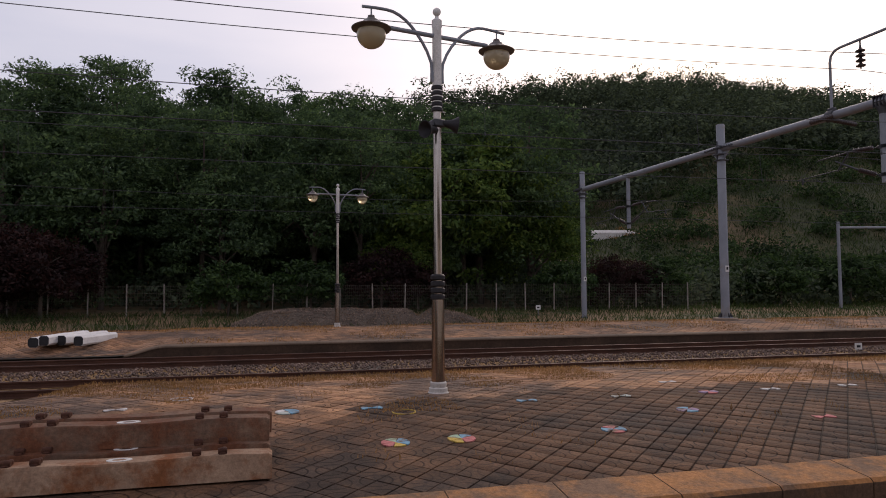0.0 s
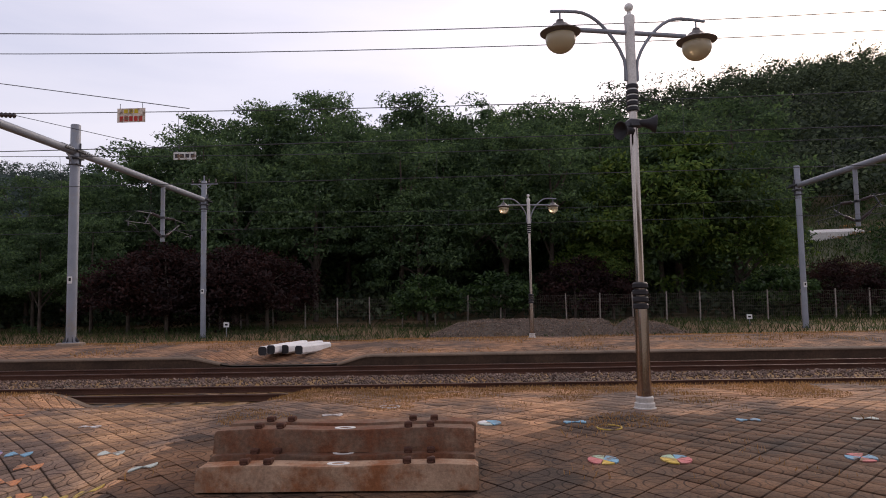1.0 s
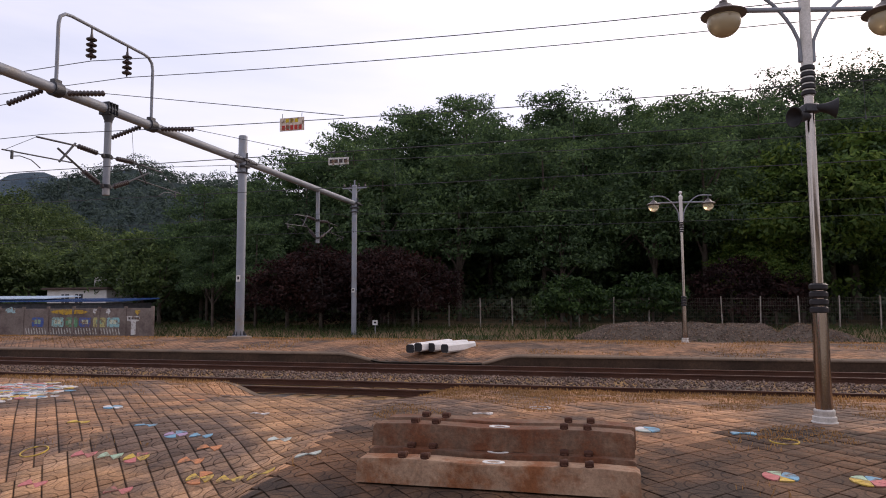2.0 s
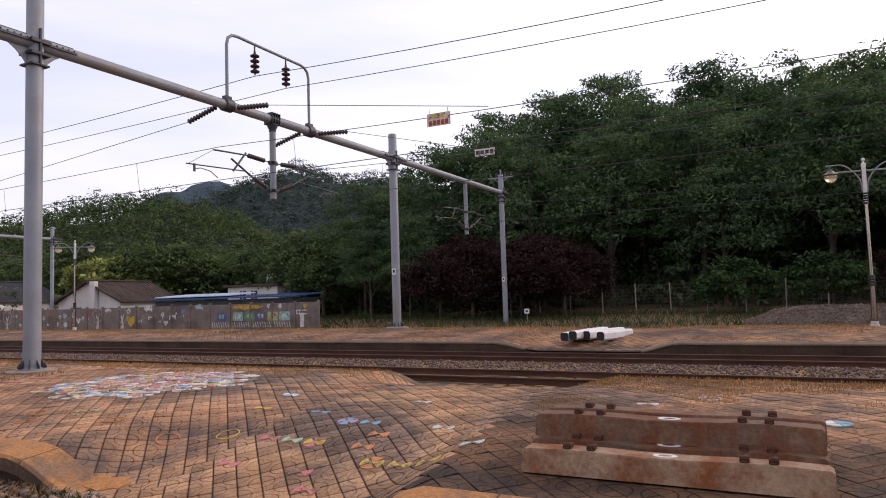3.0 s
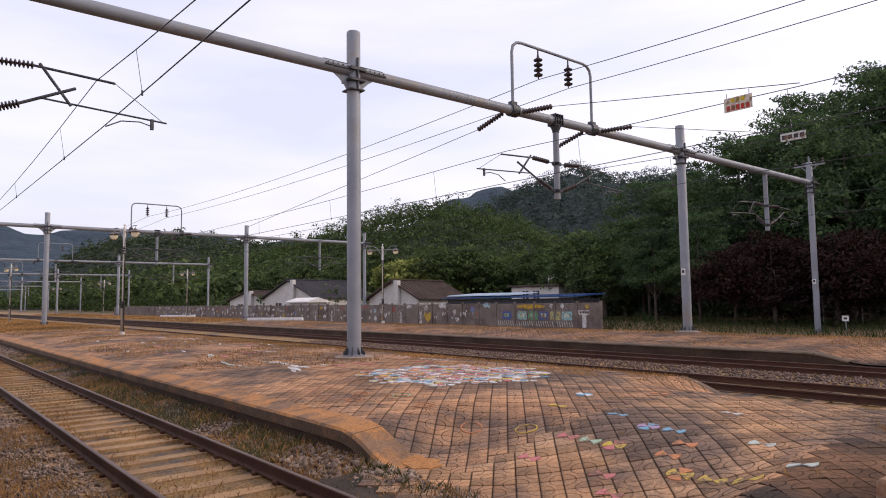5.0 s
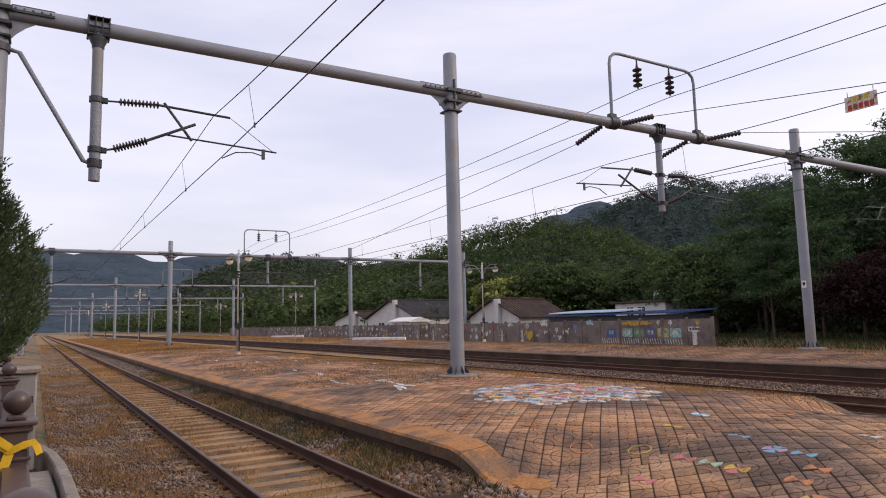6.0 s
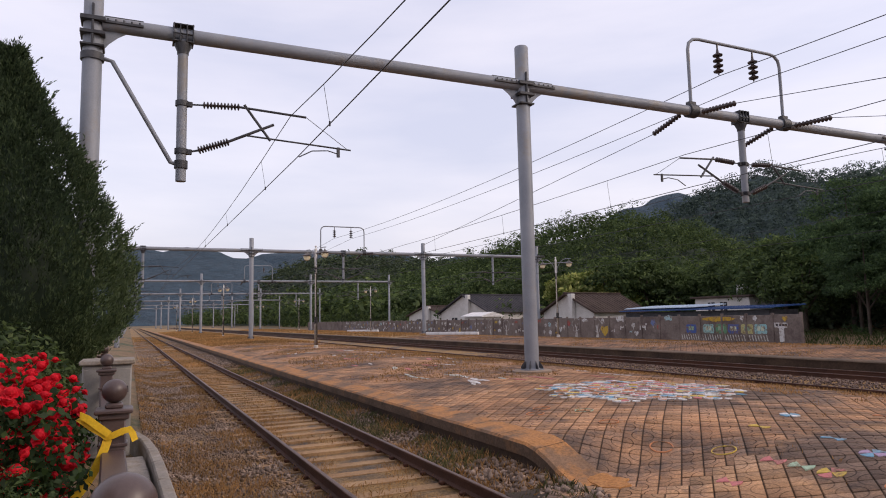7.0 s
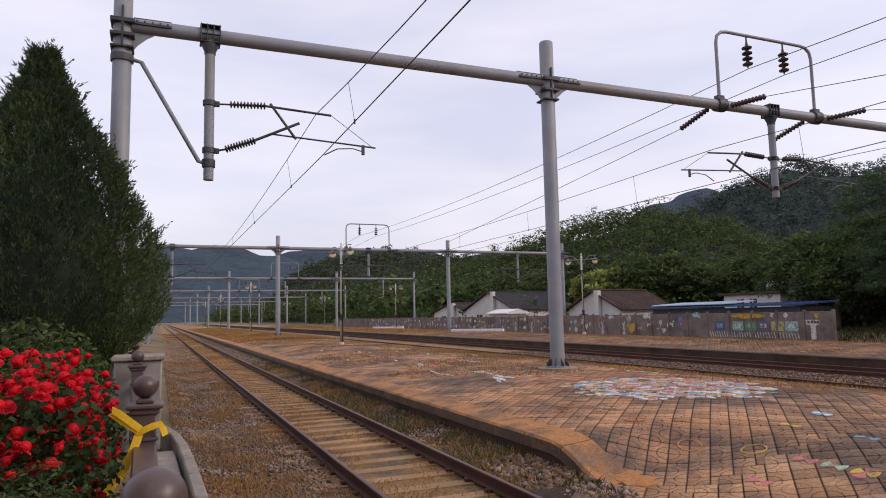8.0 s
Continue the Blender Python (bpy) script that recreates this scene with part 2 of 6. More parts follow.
M_SLOPE = mat("rough_slope", [(0.028, 0.038, 0.013), (0.06, 0.058, 0.022)], big=0.12, fine=1.2, fine_amt=0.5, stain=(0.13, 0.09, 0.045), stain_scale=0.06, stain_at=0.56, bump=0.8, bump_size=0.4)
# blue base colour stands in for the haze of distance
M_FAR = mat("haze_blue_mountain", [(0.026, 0.05, 0.072), (0.036, 0.062, 0.085)], big=0.006, fine=0.04, fine_amt=0.5, bump=0.9, bump_size=20.0)


def paving_mat(name, per_object, tone=1.0, cool=1.0):
    """Brown concrete flags with quarter-circle grooves at two opposite corners, from the flag's own UVs."""
    m = mat(name, [(tone * q[0], tone * cool * q[1], tone * cool * q[2]) for q in ((0.19, 0.098, 0.052), (0.30, 0.165, 0.085), (0.225, 0.14, 0.088))], rough=0.85, spec=0.2, big=0.5, fine=34, fine_amt=0.5,
            stain=(0.10 * tone, 0.066 * tone, 0.048 * tone), stain_scale=0.45, stain_at=0.51, island=0.0 if per_object else 0.28, objrand=0.28 if per_object else 0.0, bump=0.3)
    nt = m.node_tree
    b = nt.nodes["Principled BSDF"]
    uv = nt.nodes.new("ShaderNodeUVMap")
    uv.uv_map = "flag"
    geo = nt.nodes.new("ShaderNodeNewGeometry")
    groove_depth = ramp_node(nt, noise_node(nt, geo.outputs["Position"], 1.3, 4.0), [(0.35, (0.35, 0.35, 0.35)), (0.6, (1, 1, 1))])
    rings = []
    for cx in (0.0, 1.0):
        d = nt.nodes.new("ShaderNodeVectorMath")
        d.operation = "DISTANCE"
        nt.links.new(uv.outputs[0], d.inputs[0])
        d.inputs[1].default_value = (cx, cx, 0)
        s = nt.nodes.new("ShaderNodeMath")
        s.operation = "SUBTRACT"
        nt.links.new(d.outputs["Value"], s.inputs[0])
        s.inputs[1].default_value = 0.57
        a = nt.nodes.new("ShaderNodeMath")
        a.operation = "ABSOLUTE"
        nt.links.new(s.outputs[0], a.inputs[0])
        rings.append(a.outputs[0])
    mn = nt.nodes.new("ShaderNodeMath")
    mn.operation = "MINIMUM"
    nt.links.new(rings[0], mn.inputs[0])
    nt.links.new(rings[1], mn.inputs[1])
    groove = ramp_node(nt, mn.outputs[0], [(0.02, (0.26, 0.22, 0.18)), (0.045, (1, 1, 1))])
    old = b.inputs["Base Color"].links[0].from_socket
    worn = mix_node(nt, "MULTIPLY", groove_depth, old, groove)
    # soil packed along the flag's four edges
    sep = nt.nodes.new("ShaderNodeSeparateXYZ")
    nt.links.new(uv.outputs[0], sep.inputs[0])
    near_edge = None
    for k in (0, 1):
        s = nt.nodes.new("ShaderNodeMath")
        s.operation = "PINGPONG"
        nt.links.new(sep.outputs[k], s.inputs[0])
        s.inputs[1].default_value = 0.5
        if near_edge is None:
            near_edge = s.outputs[0]
        else:
            e = nt.nodes.new("ShaderNodeMath")
            e.operation = "MINIMUM"
            nt.links.new(near_edge, e.inputs[0])
            nt.links.new(s.outputs[0], e.inputs[1])
            near_edge = e.outputs[0]
    wave = nt.nodes.new("ShaderNodeMath")
    wave.operation = "MULTIPLY_ADD"
    nt.links.new(noise_node(nt, geo.outputs["Position"], 9.0, 4.0), wave.inputs[0])
    wave.inputs[1].default_value = -0.02
    nt.links.new(near_edge, wave.inputs[2])
    soil = ramp_node(nt, wave.outputs[0], [(0.0, (0.25, 0.21, 0.17)), (0.012, (1, 1, 1))])
    nt.links.new(mix_node(nt, "MULTIPLY", 0.6, worn, soil), b.inputs["Base Color"])
    return m


M_FLAG, M_FLAGS = paving_mat("paving_flag", True, 1.05, 0.96), paving_mat("paving_flags", False, 1.46, 0.98)
# darker-toned flag for the stretch right of the crossing
M_FLAG_DARK = paving_mat("grimy_paving_flag", True, 0.54, 0.95)
M_FLAGS_FAR = paving_mat("far_paving_flags", False, 1.12, 0.95)
M_FLAGS_PALE = paving_mat("pale_paving_flags", False, 1.46, 1.03)
M_FLAGS_DARK = paving_mat("grimy_paving_flags", False, 0.46, 0.95)


# ---- mesh building ----
class Geo:
    """Gathers vertices and faces of one mesh."""
    def __init__(self):
        self.v, self.f = [], []

    def add(self, verts, faces):
        n = len(self.v)
        self.v += [tuple(p) for p in verts]
        self.f += [tuple(i + n for i in q) for q in faces]
        return self

    def box(self, c, s, bev=0.0, m=None):
        hx, hy, hz = s[0] / 2, s[1] / 2, s[2] / 2
        b = min(bev, hx * 0.9, hy * 0.9, hz * 0.9)
        place = (m or Matrix.Identity(4))
        if b <= 0:
            vs = [(sx * hx, sy * hy, sz * hz) for sx in (-1, 1) for sy in (-1, 1) for sz in (-1, 1)]
            fs = [(0, 1, 3, 2), (4, 6, 7, 5), (0, 4, 5, 1), (2, 3, 7, 6), (0, 2, 6, 4), (1, 5, 7, 3)]
        else:
            vs, idx = [], {}
            for sx in (-1, 1):
                for sy in (-1, 1):
                    for sz in (-1, 1):
                        for k in range(3):
                            p = [sx * (hx - b), sy * (hy - b), sz * (hz - b)]
                            p[k] += (sx, sy, sz)[k] * b
                            idx[sx, sy, sz, k] = len(vs)
                            vs.append(p)
            fs = []
            for k in range(3):
                a, c2 = [(1, 2), (0, 2), (0, 1)][k]
                for s1 in (-1, 1):
                    q = []
                    for u, w in ((-1, -1), (1, -1), (1, 1), (-1, 1)):
                        key = [0, 0, 0]
                        key[k], key[a], key[c2] = s1, u, w
                        q.append(idx[(*key, k)])
                    fs.append(tuple(q if (s1 > 0) == (k != 1) else q[::-1]))
                    for s2 in (-1, 1):
                        lo, hi = [0, 0, 0], [0, 0, 0]
                        lo[a] = hi[a] = s1
                        lo[c2] = hi[c2] = s2
                        lo[k], hi[k] = -1, 1
                        fs.append((idx[(*lo, a)], idx[(*hi, a)], idx[(*hi, c2)], idx[(*lo, c2)]))
            for sx in (-1, 1):
                for sy in (-1, 1):
                    for sz in (-1, 1):
                        fs.append(tuple(idx[sx, sy, sz, k] for k in range(3)))
        return self.add([place @ Vector((p[0] + c[0], p[1] + c[1], p[2] + c[2])) for p in vs], fs)

    def tube(self, pts, r, seg=10, cap=True):
        pts = [Vector(p) for p in pts]
        rs = r if isinstance(r, (list, tuple)) else [r] * len(pts)
        rings, up = [], None
        for i, p in enumerate(pts):
            d = (pts[min(i + 1, len(pts) - 1)] - pts[max(i - 1, 0)]).normalized()
            if up is None:
                up = d.orthogonal().normalized()
            up = (up - d * up.dot(d)).normalized()
            side = d.cross(up)
            rings.append([p + (up * math.cos(2 * math.pi * k / seg) + side * math.sin(2 * math.pi * k / seg)) * rs[i] for k in range(seg)])
        fs = [(i * seg + k, i * seg + (k + 1) % seg, (i + 1) * seg + (k + 1) % seg, (i + 1) * seg + k) for i in range(len(pts) - 1) for k in range(seg)]
        if cap:
            fs += [tuple(range(seg))[::-1], tuple((len(pts) - 1) * seg + k for k in range(seg))]
        return self.add([p for ring in rings for p in ring], fs)

    def lathe(self, profile, at=(0, 0, 0), axis=(0, 0, 1), seg=16):
        """profile: (radius, height) from the bottom up, along axis from at."""
        z = Vector(axis).normalized()
        x = z.orthogonal().normalized()
        y = z.cross(x)
        o = Vector(at)
        vs = [o + z * h + (x * math.cos(2 * math.pi * k / seg) + y * math.sin(2 * math.pi * k / seg)) * max(r, 1e-4) for r, h in profile for k in range(seg)]
        fs = [(i * seg + k, i * seg + (k + 1) % seg, (i + 1) * seg + (k + 1) % seg, (i + 1) * seg + k) for i in range(len(profile) - 1) for k in range(seg)]
        fs += [tuple(range(seg))[::-1], tuple((len(profile) - 1) * seg + k for k in range(seg))]
        return self.add(vs, fs)

    def ball(self, c, r, seg=16, squash=1.0):
        n = seg // 2
        return self.lathe([(r * math.sin(math.pi * i / n), -r * squash * math.cos(math.pi * i / n)) for i in range(n + 1)], c, seg=seg)

    def prism(self, outline, x0, x1):
        """A closed outline in (y, z), drawn out along x."""
        n = len(outline)
        fs = [(i, (i + 1) % n, n + (i + 1) % n, n + i) for i in range(n)] + [tuple(range(n))[::-1], tuple(range(n, 2 * n))]
        return self.add([(x0, y, z) for y, z in outline] + [(x1, y, z) for y, z in outline], fs)


def mesh_of(name, geo, material, smooth=0.0):
    me = bpy.data.meshes.new(name)
    if isinstance(geo, Geo):
        me.from_pydata(geo.v, [], geo.f)
    else:
        v, q = geo
        k = q.shape[1]
        me.vertices.add(len(v))
        me.vertices.foreach_set("co", np.ascontiguousarray(v, dtype=np.float32).ravel())
        me.loops.add(q.size)
        me.loops.foreach_set("vertex_index", np.ascontiguousarray(q, dtype=np.int32).ravel())
        me.polygons.add(len(q))
        me.polygons.foreach_set("loop_start", np.arange(0, q.size, k, dtype=np.int32))
        me.update(calc_edges=True)
    me.validate()
    if isinstance(geo, Geo):
        bm = bmesh.new()
        bm.from_mesh(me)
        bmesh.ops.recalc_face_normals(bm, faces=bm.faces)
        bm.to_mesh(me)
        bm.free()
    for mm in (material if isinstance(material, (list, tuple)) else [material]):
        me.materials.append(mm)
    if smooth:
        me.polygons.foreach_set("use_smooth", [True] * len(me.polygons))
        me.set_sharp_from_angle(angle=radians(smooth))
    return me


def part(name, geo, material, parent=None, label="", smooth=40.0, kind=""):
    ob = new(name, mesh_of(name, geo, material, smooth))
    if parent is not None:
        ob.parent = parent
    return tagged(ob, label, kind=kind)


def thing(name, at=(0, 0, 0), label="", category="", group="", kind="", rz=0.0):
    ob = new(name)
    ob.matrix_basis = pose(*at, 0, 0, rz)
    return tagged(ob, label, category, group, kind)


def smoothstep(a, b, x):
    t = min(1.0, max(0.0, (x - a) / (b - a)))
    return t * t * (3 - 2 * t)


# ---- the lie of the land ----
def bump_in_gap(x):
    """1 in the level crossing's dip, 0 on the full platform."""
    return smoothstep(-8.3, -7.0, x) * (1 - smoothstep(-3.7, -2.7, x))


def top_a(x, y):
    """The middle platform: crowned, with a dip where people cross the tracks."""
    crown = 0.27 + 0.19 * max(0.0, 1 - ((y - 5.6) / 4.45) ** 2)
    edge = max(1 - smoothstep(1.1, 4.2, y), smoothstep(7.0, 10.0, y))
    return crown - bump_in_gap(x) * (0.06 + (crown + 0.08 - 0.06) * edge)


def top_b(x, y):
    crown = 0.26 + 0.18 * max(0.0, 1 - ((y - 23.2) / 4.45) ** 2)
    gap = smoothstep(-9.3, -7.4, x) * (1 - smoothstep(-4.2, -2.8, x))
    return crown - gap * (0.05 + (crown + 0.02 - 0.05) * (1 - smoothstep(18.7, 21.5, y)))


HILLS = [(-302, 250, 45, 80, 104), (-418, 557, 124, 229, 124), (-530, 450, 19, 61, 159), (-720, 205, 44, 260, 66), (-553, 270, 29, 146, 79), (-684, 144, 32, 193, 42),
         (59, 216, 4, 30, 54), (155, 249, 15, 73, 117), (-5, 352, 10, 46, 51), (44, 200, 13, 25, 28)]


def land(x, y):
    """Ground height away from the tracks."""
    z = -0.22
    if y < -3.1:
        z += 0.36 * smoothstep(3.1, 4.4, -y)
    z += 0.45 * smoothstep(33, 44, y)
    bank = 20 * smoothstep(48, 108, y) * smoothstep(-62, -18, x) * (1 - 0.55 * smoothstep(2, 34, x))
    z += bank + 18 * smoothstep(40, 95, x) * smoothstep(55, 125, y)
    if y > 60:
        rough = 1 + 0.14 * noise.noise((x / 70, y / 70, 2.0)) + 0.08 * noise.noise((x / 24, y / 24, 4.0))
        rise = smoothstep(60, 140, y)
        z += 34 * smoothstep(95, 240, y) * smoothstep(-70, 40, x) * (1 - smoothstep(300, 700, y)) * (1 - 0.3 * smoothstep(190, 380, x)) * rough
        for hx, hy, a, sx, sy in HILLS:
            z += a * math.exp(-((x - hx) / sx) ** 2 - ((y - hy) / sy) ** 2) * rise * rough
    return z


def sheet(xs, ys, height, skip=None):
    v = np.array([(x, y, height(x, y)) for y in ys for x in xs], dtype=np.float32)
    nx = len(xs)
    q = [(j * nx + i, j * nx + i + 1, (j + 1) * nx + i + 1, (j + 1) * nx + i) for j in range(len(ys) - 1) for i in range(nx - 1)
         if not (skip and skip(0.5 * (xs[i] + xs[i + 1]), 0.5 * (ys[j] + ys[j + 1])))]
    return v, np.array(q, dtype=np.int32)


def spread(lo, hi, near, far_step):
    """Grid lines, close near the middle stretch and wider beyond."""
    out, x, s = [near[0]], near[0], near[2]
    while x < near[1]:
        x += s
        out.append(x)
    step = s
    while x < hi:
        step = min(step * 1.35, far_step)
        x += step
        out.append(x)
    x, step = near[0], s
    while x > lo:
        step = min(step * 1.35, far_step)
        x -= step
        out.insert(0, x)
    return out


gx, gy = spread(-4500, 3500, (-140, 170, 2.5), 42), spread(-1500, 4500, (-12, 136, 1.5), 42)
ground = part("ground", sheet(gx, gy, land), [M_GROUND, M_HILL, M_SLOPE, M_HAZE_HILL], None, "dry earth and rough grass rising into wooded hills", 80.0)
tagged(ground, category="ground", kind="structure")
# slopes past y = 340 take the haze-tinted hill material
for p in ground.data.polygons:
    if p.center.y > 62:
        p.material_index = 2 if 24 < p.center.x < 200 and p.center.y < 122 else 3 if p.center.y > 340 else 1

# far mountains, over two kilometres off, their distance haze put into the blue colour
far = []
for n, (bx, by, hh, ww) in enumerate([(-2700, 100, 265, 1300), (-2800, 760, 275, 1400), (-2500, 1350, 250, 1000), (-2900, -900, 265, 1200), (-2070, 2215, 500, 1150)]):
    def ridge(x, y, bx=bx, by=by, hh=hh, ww=ww, n=n):
        r = math.hypot(x - bx, y - by) / ww
        return -5 + hh * min(1.0, max(0.0, 1.25 - 1.25 * r)) * (1 + 0.12 * noise.noise((x / 260, y / 260, n))) + (25 * noise.noise((x / 120, y / 120, n + 5)) - 45 * abs(noise.noise((x / 230, y / 230, n + 9)))) * max(0.0, 1 - r)
    hx = [bx - ww + 2 * ww * i / 70 for i in range(71)]
    hy = [by - ww + 2 * ww * i / 70 for i in range(71)]
    far.append(part("backdrop_mountain", sheet(hx, hy, ridge), M_FAR, None, "wooded mountain far beyond the station, coloured blue for haze", 80.0))
    tagged(far[-1], category="mountain", kind="structure")

# ---- tracks ----
RAIL = [(-0.065, -0.155), (0.065, -0.155), (0.065, -0.143), (0.012, -0.125), (0.009, -0.045), (0.034, -0.036), (0.034, -0.006), (0.026, 0.0), (-0.026, 0.0), (-0.034, -0.006), (-0.034, -0.036), (-0.009, -0.045), (-0.012, -0.125), (-0.065, -0.143)]


def railway(y0, x0, x1, label, sleepers_from, sleepers_to, with_parts):
    t = thing("railway_track", (0, y0, 0), label, "railway track", "station tracks", "structure")
    for y in (0.0, 1.505):
        r = part("rail", Geo().prism([(y + a, b) for a, b in RAIL], x0, x1), [M_RAIL, M_RAILTOP], t, "rust-brown steel rail with a worn top")
        for p in r.data.polygons:
            if p.normal.z > 0.9 and p.center.z > -0.01:
                p.material_index = 1
    g = Geo()
    g.prism([(-1.27 + 0.75, -0.33), (1.27 + 0.75, -0.33), (1.25 + 0.75, -0.16), (-1.25 + 0.75, -0.16)], -0.12, 0.12)
    clip = Geo()
    for y in (0.0, 1.505):
        for s in (-1, 1):
            clip.box((0, y + s * 0.1, -0.135), (0.09, 0.07, 0.05), 0.012)
    me, mc = mesh_of("sleeper", g, M_SLEEPER, 30), mesh_of("rail_clips", clip, M_RUST, 30)
    x, n = sleepers_from, 0
    while x < sleepers_to:
        s = new("sleeper", me)
        s.parent, s.matrix_basis = t, pose(x + random.uniform(-0.02, 0.02), 0, random.uniform(-0.02, 0.0), 0, 0, random.uniform(-0.6, 0.6))
        if with_parts:
            c = new("rail_clips", mc)
            c.parent, c.matrix_basis = s, Matrix.Identity(4)
        x += 0.62
    return t


TRACKS = [-1.505, 11.45, 16.3, 31.2]
track_near = railway(TRACKS[0], -420, 90, "single railway track with pale concrete sleepers half buried in dry grass", -66, 7, True)
railway(TRACKS[1], -420, 120, "rusty railway track between two low platforms", -40, 30, False)
railway(TRACKS[2], -420, 120, "rusty railway track beside the far platform", -40, 30, False)
railway(TRACKS[3], -24, 90, "siding track behind the far platform in weeds", -24, 40, False)


def wall_bank(y):
    """Stone heaped a little against the platform wall."""
    return 0.10 * smoothstep(0.25, 1.1, y)


def bed(y0, y1, x0, x1, crown):
    xs, ys = spread(x0, x1, (-45, 25, 0.5), 8.0), [y0 + (y1 - y0) * i / 14 for i in range(15)]
    return sheet(xs, ys, lambda x, y: crown(y) + 0.03 * noise.noise((x * 1.7, y * 1.7, 3.0)) + 0.03 * noise.noise((x * 0.4, y * 0.4, 8.0)))


for name, (y0, y1), f in (("ballast_near", (-3.3, 1.2), lambda y: -0.195 + 0.26 * max(0.0, -3.0 - y) + wall_bank(y)), ("ballast_far", (9.9, 18.9), lambda y: -0.185), ("ballast_siding", (30.0, 34.0), lambda y: -0.19)):
    b = part(name, bed(y0, y1, -420, 110, f), M_BALLAST, None, "bed of grey and rust-stained crushed stone", 60.0)
    tagged(b, category="ballast", kind="structure")

# ---- crushed stone, as loose pieces ----
def stones(name, count, xr, yr, zf, size, label, keep=None, seed=1, rock=None):
    rng = np.random.default_rng(seed)
    base = np.array([(1, 0, 0), (-1, 0, 0), (0, 1, 0), (0, -1, 0), (0, 0, 1), (0, 0, -1)], float)
    tri = np.array([(0, 2, 4), (2, 1, 4), (1, 3, 4), (3, 0, 4), (2, 0, 5), (1, 2, 5), (3, 1, 5), (0, 3, 5)])
    V, Q, n = [], [], 0
    for _ in range(count):
        x, y = xr[0] + (xr[1] - xr[0]) * rng.random() ** 1.0, rng.uniform(*yr)
        if keep and not keep(x, y):
            continue
        s = size * rng.uniform(0.55, 1.35)
        p = base * s * rng.uniform(0.55, 1.0, (6, 1)) * rng.uniform(0.7, 1.2, 3) + rng.normal(0, 0.16 * s, (6, 3))
        a = np.array(Euler(rng.uniform(0, 6.28, 3)).to_matrix())
        V.append(p @ a.T + (x, y, zf(x, y) + 0.25 * s))
        Q.append(tri + n)
        n += 6
    ob = part(name, (np.concatenate(V), np.concatenate(Q)), rock or M_STONE, None, label, 0)
    return tagged(ob, category="crushed stone", kind="stuff")


stones("ballast_stones", 42000, (-38, 0), (-3.6, -1.7), lambda x, y: -0.18 + 0.26 * max(0.0, -3.0 - y), 0.025, "loose grey crushed stone beside the near track", lambda x, y: noise.noise((x * 0.5, y * 0.8, 1)) > -0.38, 2)
stones("ballast_stones", 2400, (-30, 0), (-3.5, -1.7), lambda x, y: -0.17 + 0.26 * max(0.0, -3.0 - y), 0.045, "pale larger stones strewn beside the near track", lambda x, y: noise.noise((x * 0.9, y * 0.9, 8)) > -0.02, 12)
stones("ballast_stones", 9000, (-34, 3), (0.15, 1.14), lambda x, y: -0.19 + wall_bank(y), 0.042, "loose grey crushed stone below the platform wall", lambda x, y: noise.noise((x * 0.5, y * 0.8, 4)) > -0.35, 3)
stones("ballast_stones", 420, (-9, -6.4), (0.35, 1.15), lambda x, y: -0.17 + wall_bank(y), 0.058, "larger rubble stones heaped at the platform's ramp end", None, 33)
stones("ballast_stones", 12000, (-34, 24), (13.2, 16.1), lambda x, y: -0.16 + 0.05 * math.exp(-((y - 14.6) / 1.1) ** 2), 0.048, "rust-brown crushed stone between the two station tracks", None, 4, M_RUSTSTONE)
stones("ballast_stones", 1500, (-34, 24), (18.05, 18.7), lambda x, y: -0.17, 0.05, "rust-brown crushed stone below the far platform", None, 5, M_RUSTSTONE)

stones("ballast_stones", 9000, (-95, -38), (-3.4, -1.7), lambda x, y: -0.17, 0.06, "grey crushed stone along the far stretch of the near track", lambda x, y: noise.noise((x * 0.3, y * 0.8, 1)) > -0.3, 14)
stones("ballast_stones", 5000, (-90, -34), (0.15, 1.1), lambda x, y: -0.17 + wall_bank(y), 0.06, "grey crushed stone below the far stretch of platform wall", None, 15)

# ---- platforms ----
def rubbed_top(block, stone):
    """Only the trodden top keeps its orange wear; all other faces take the darker edge colour."""
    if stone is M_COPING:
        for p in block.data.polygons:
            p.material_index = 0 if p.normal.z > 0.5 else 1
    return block


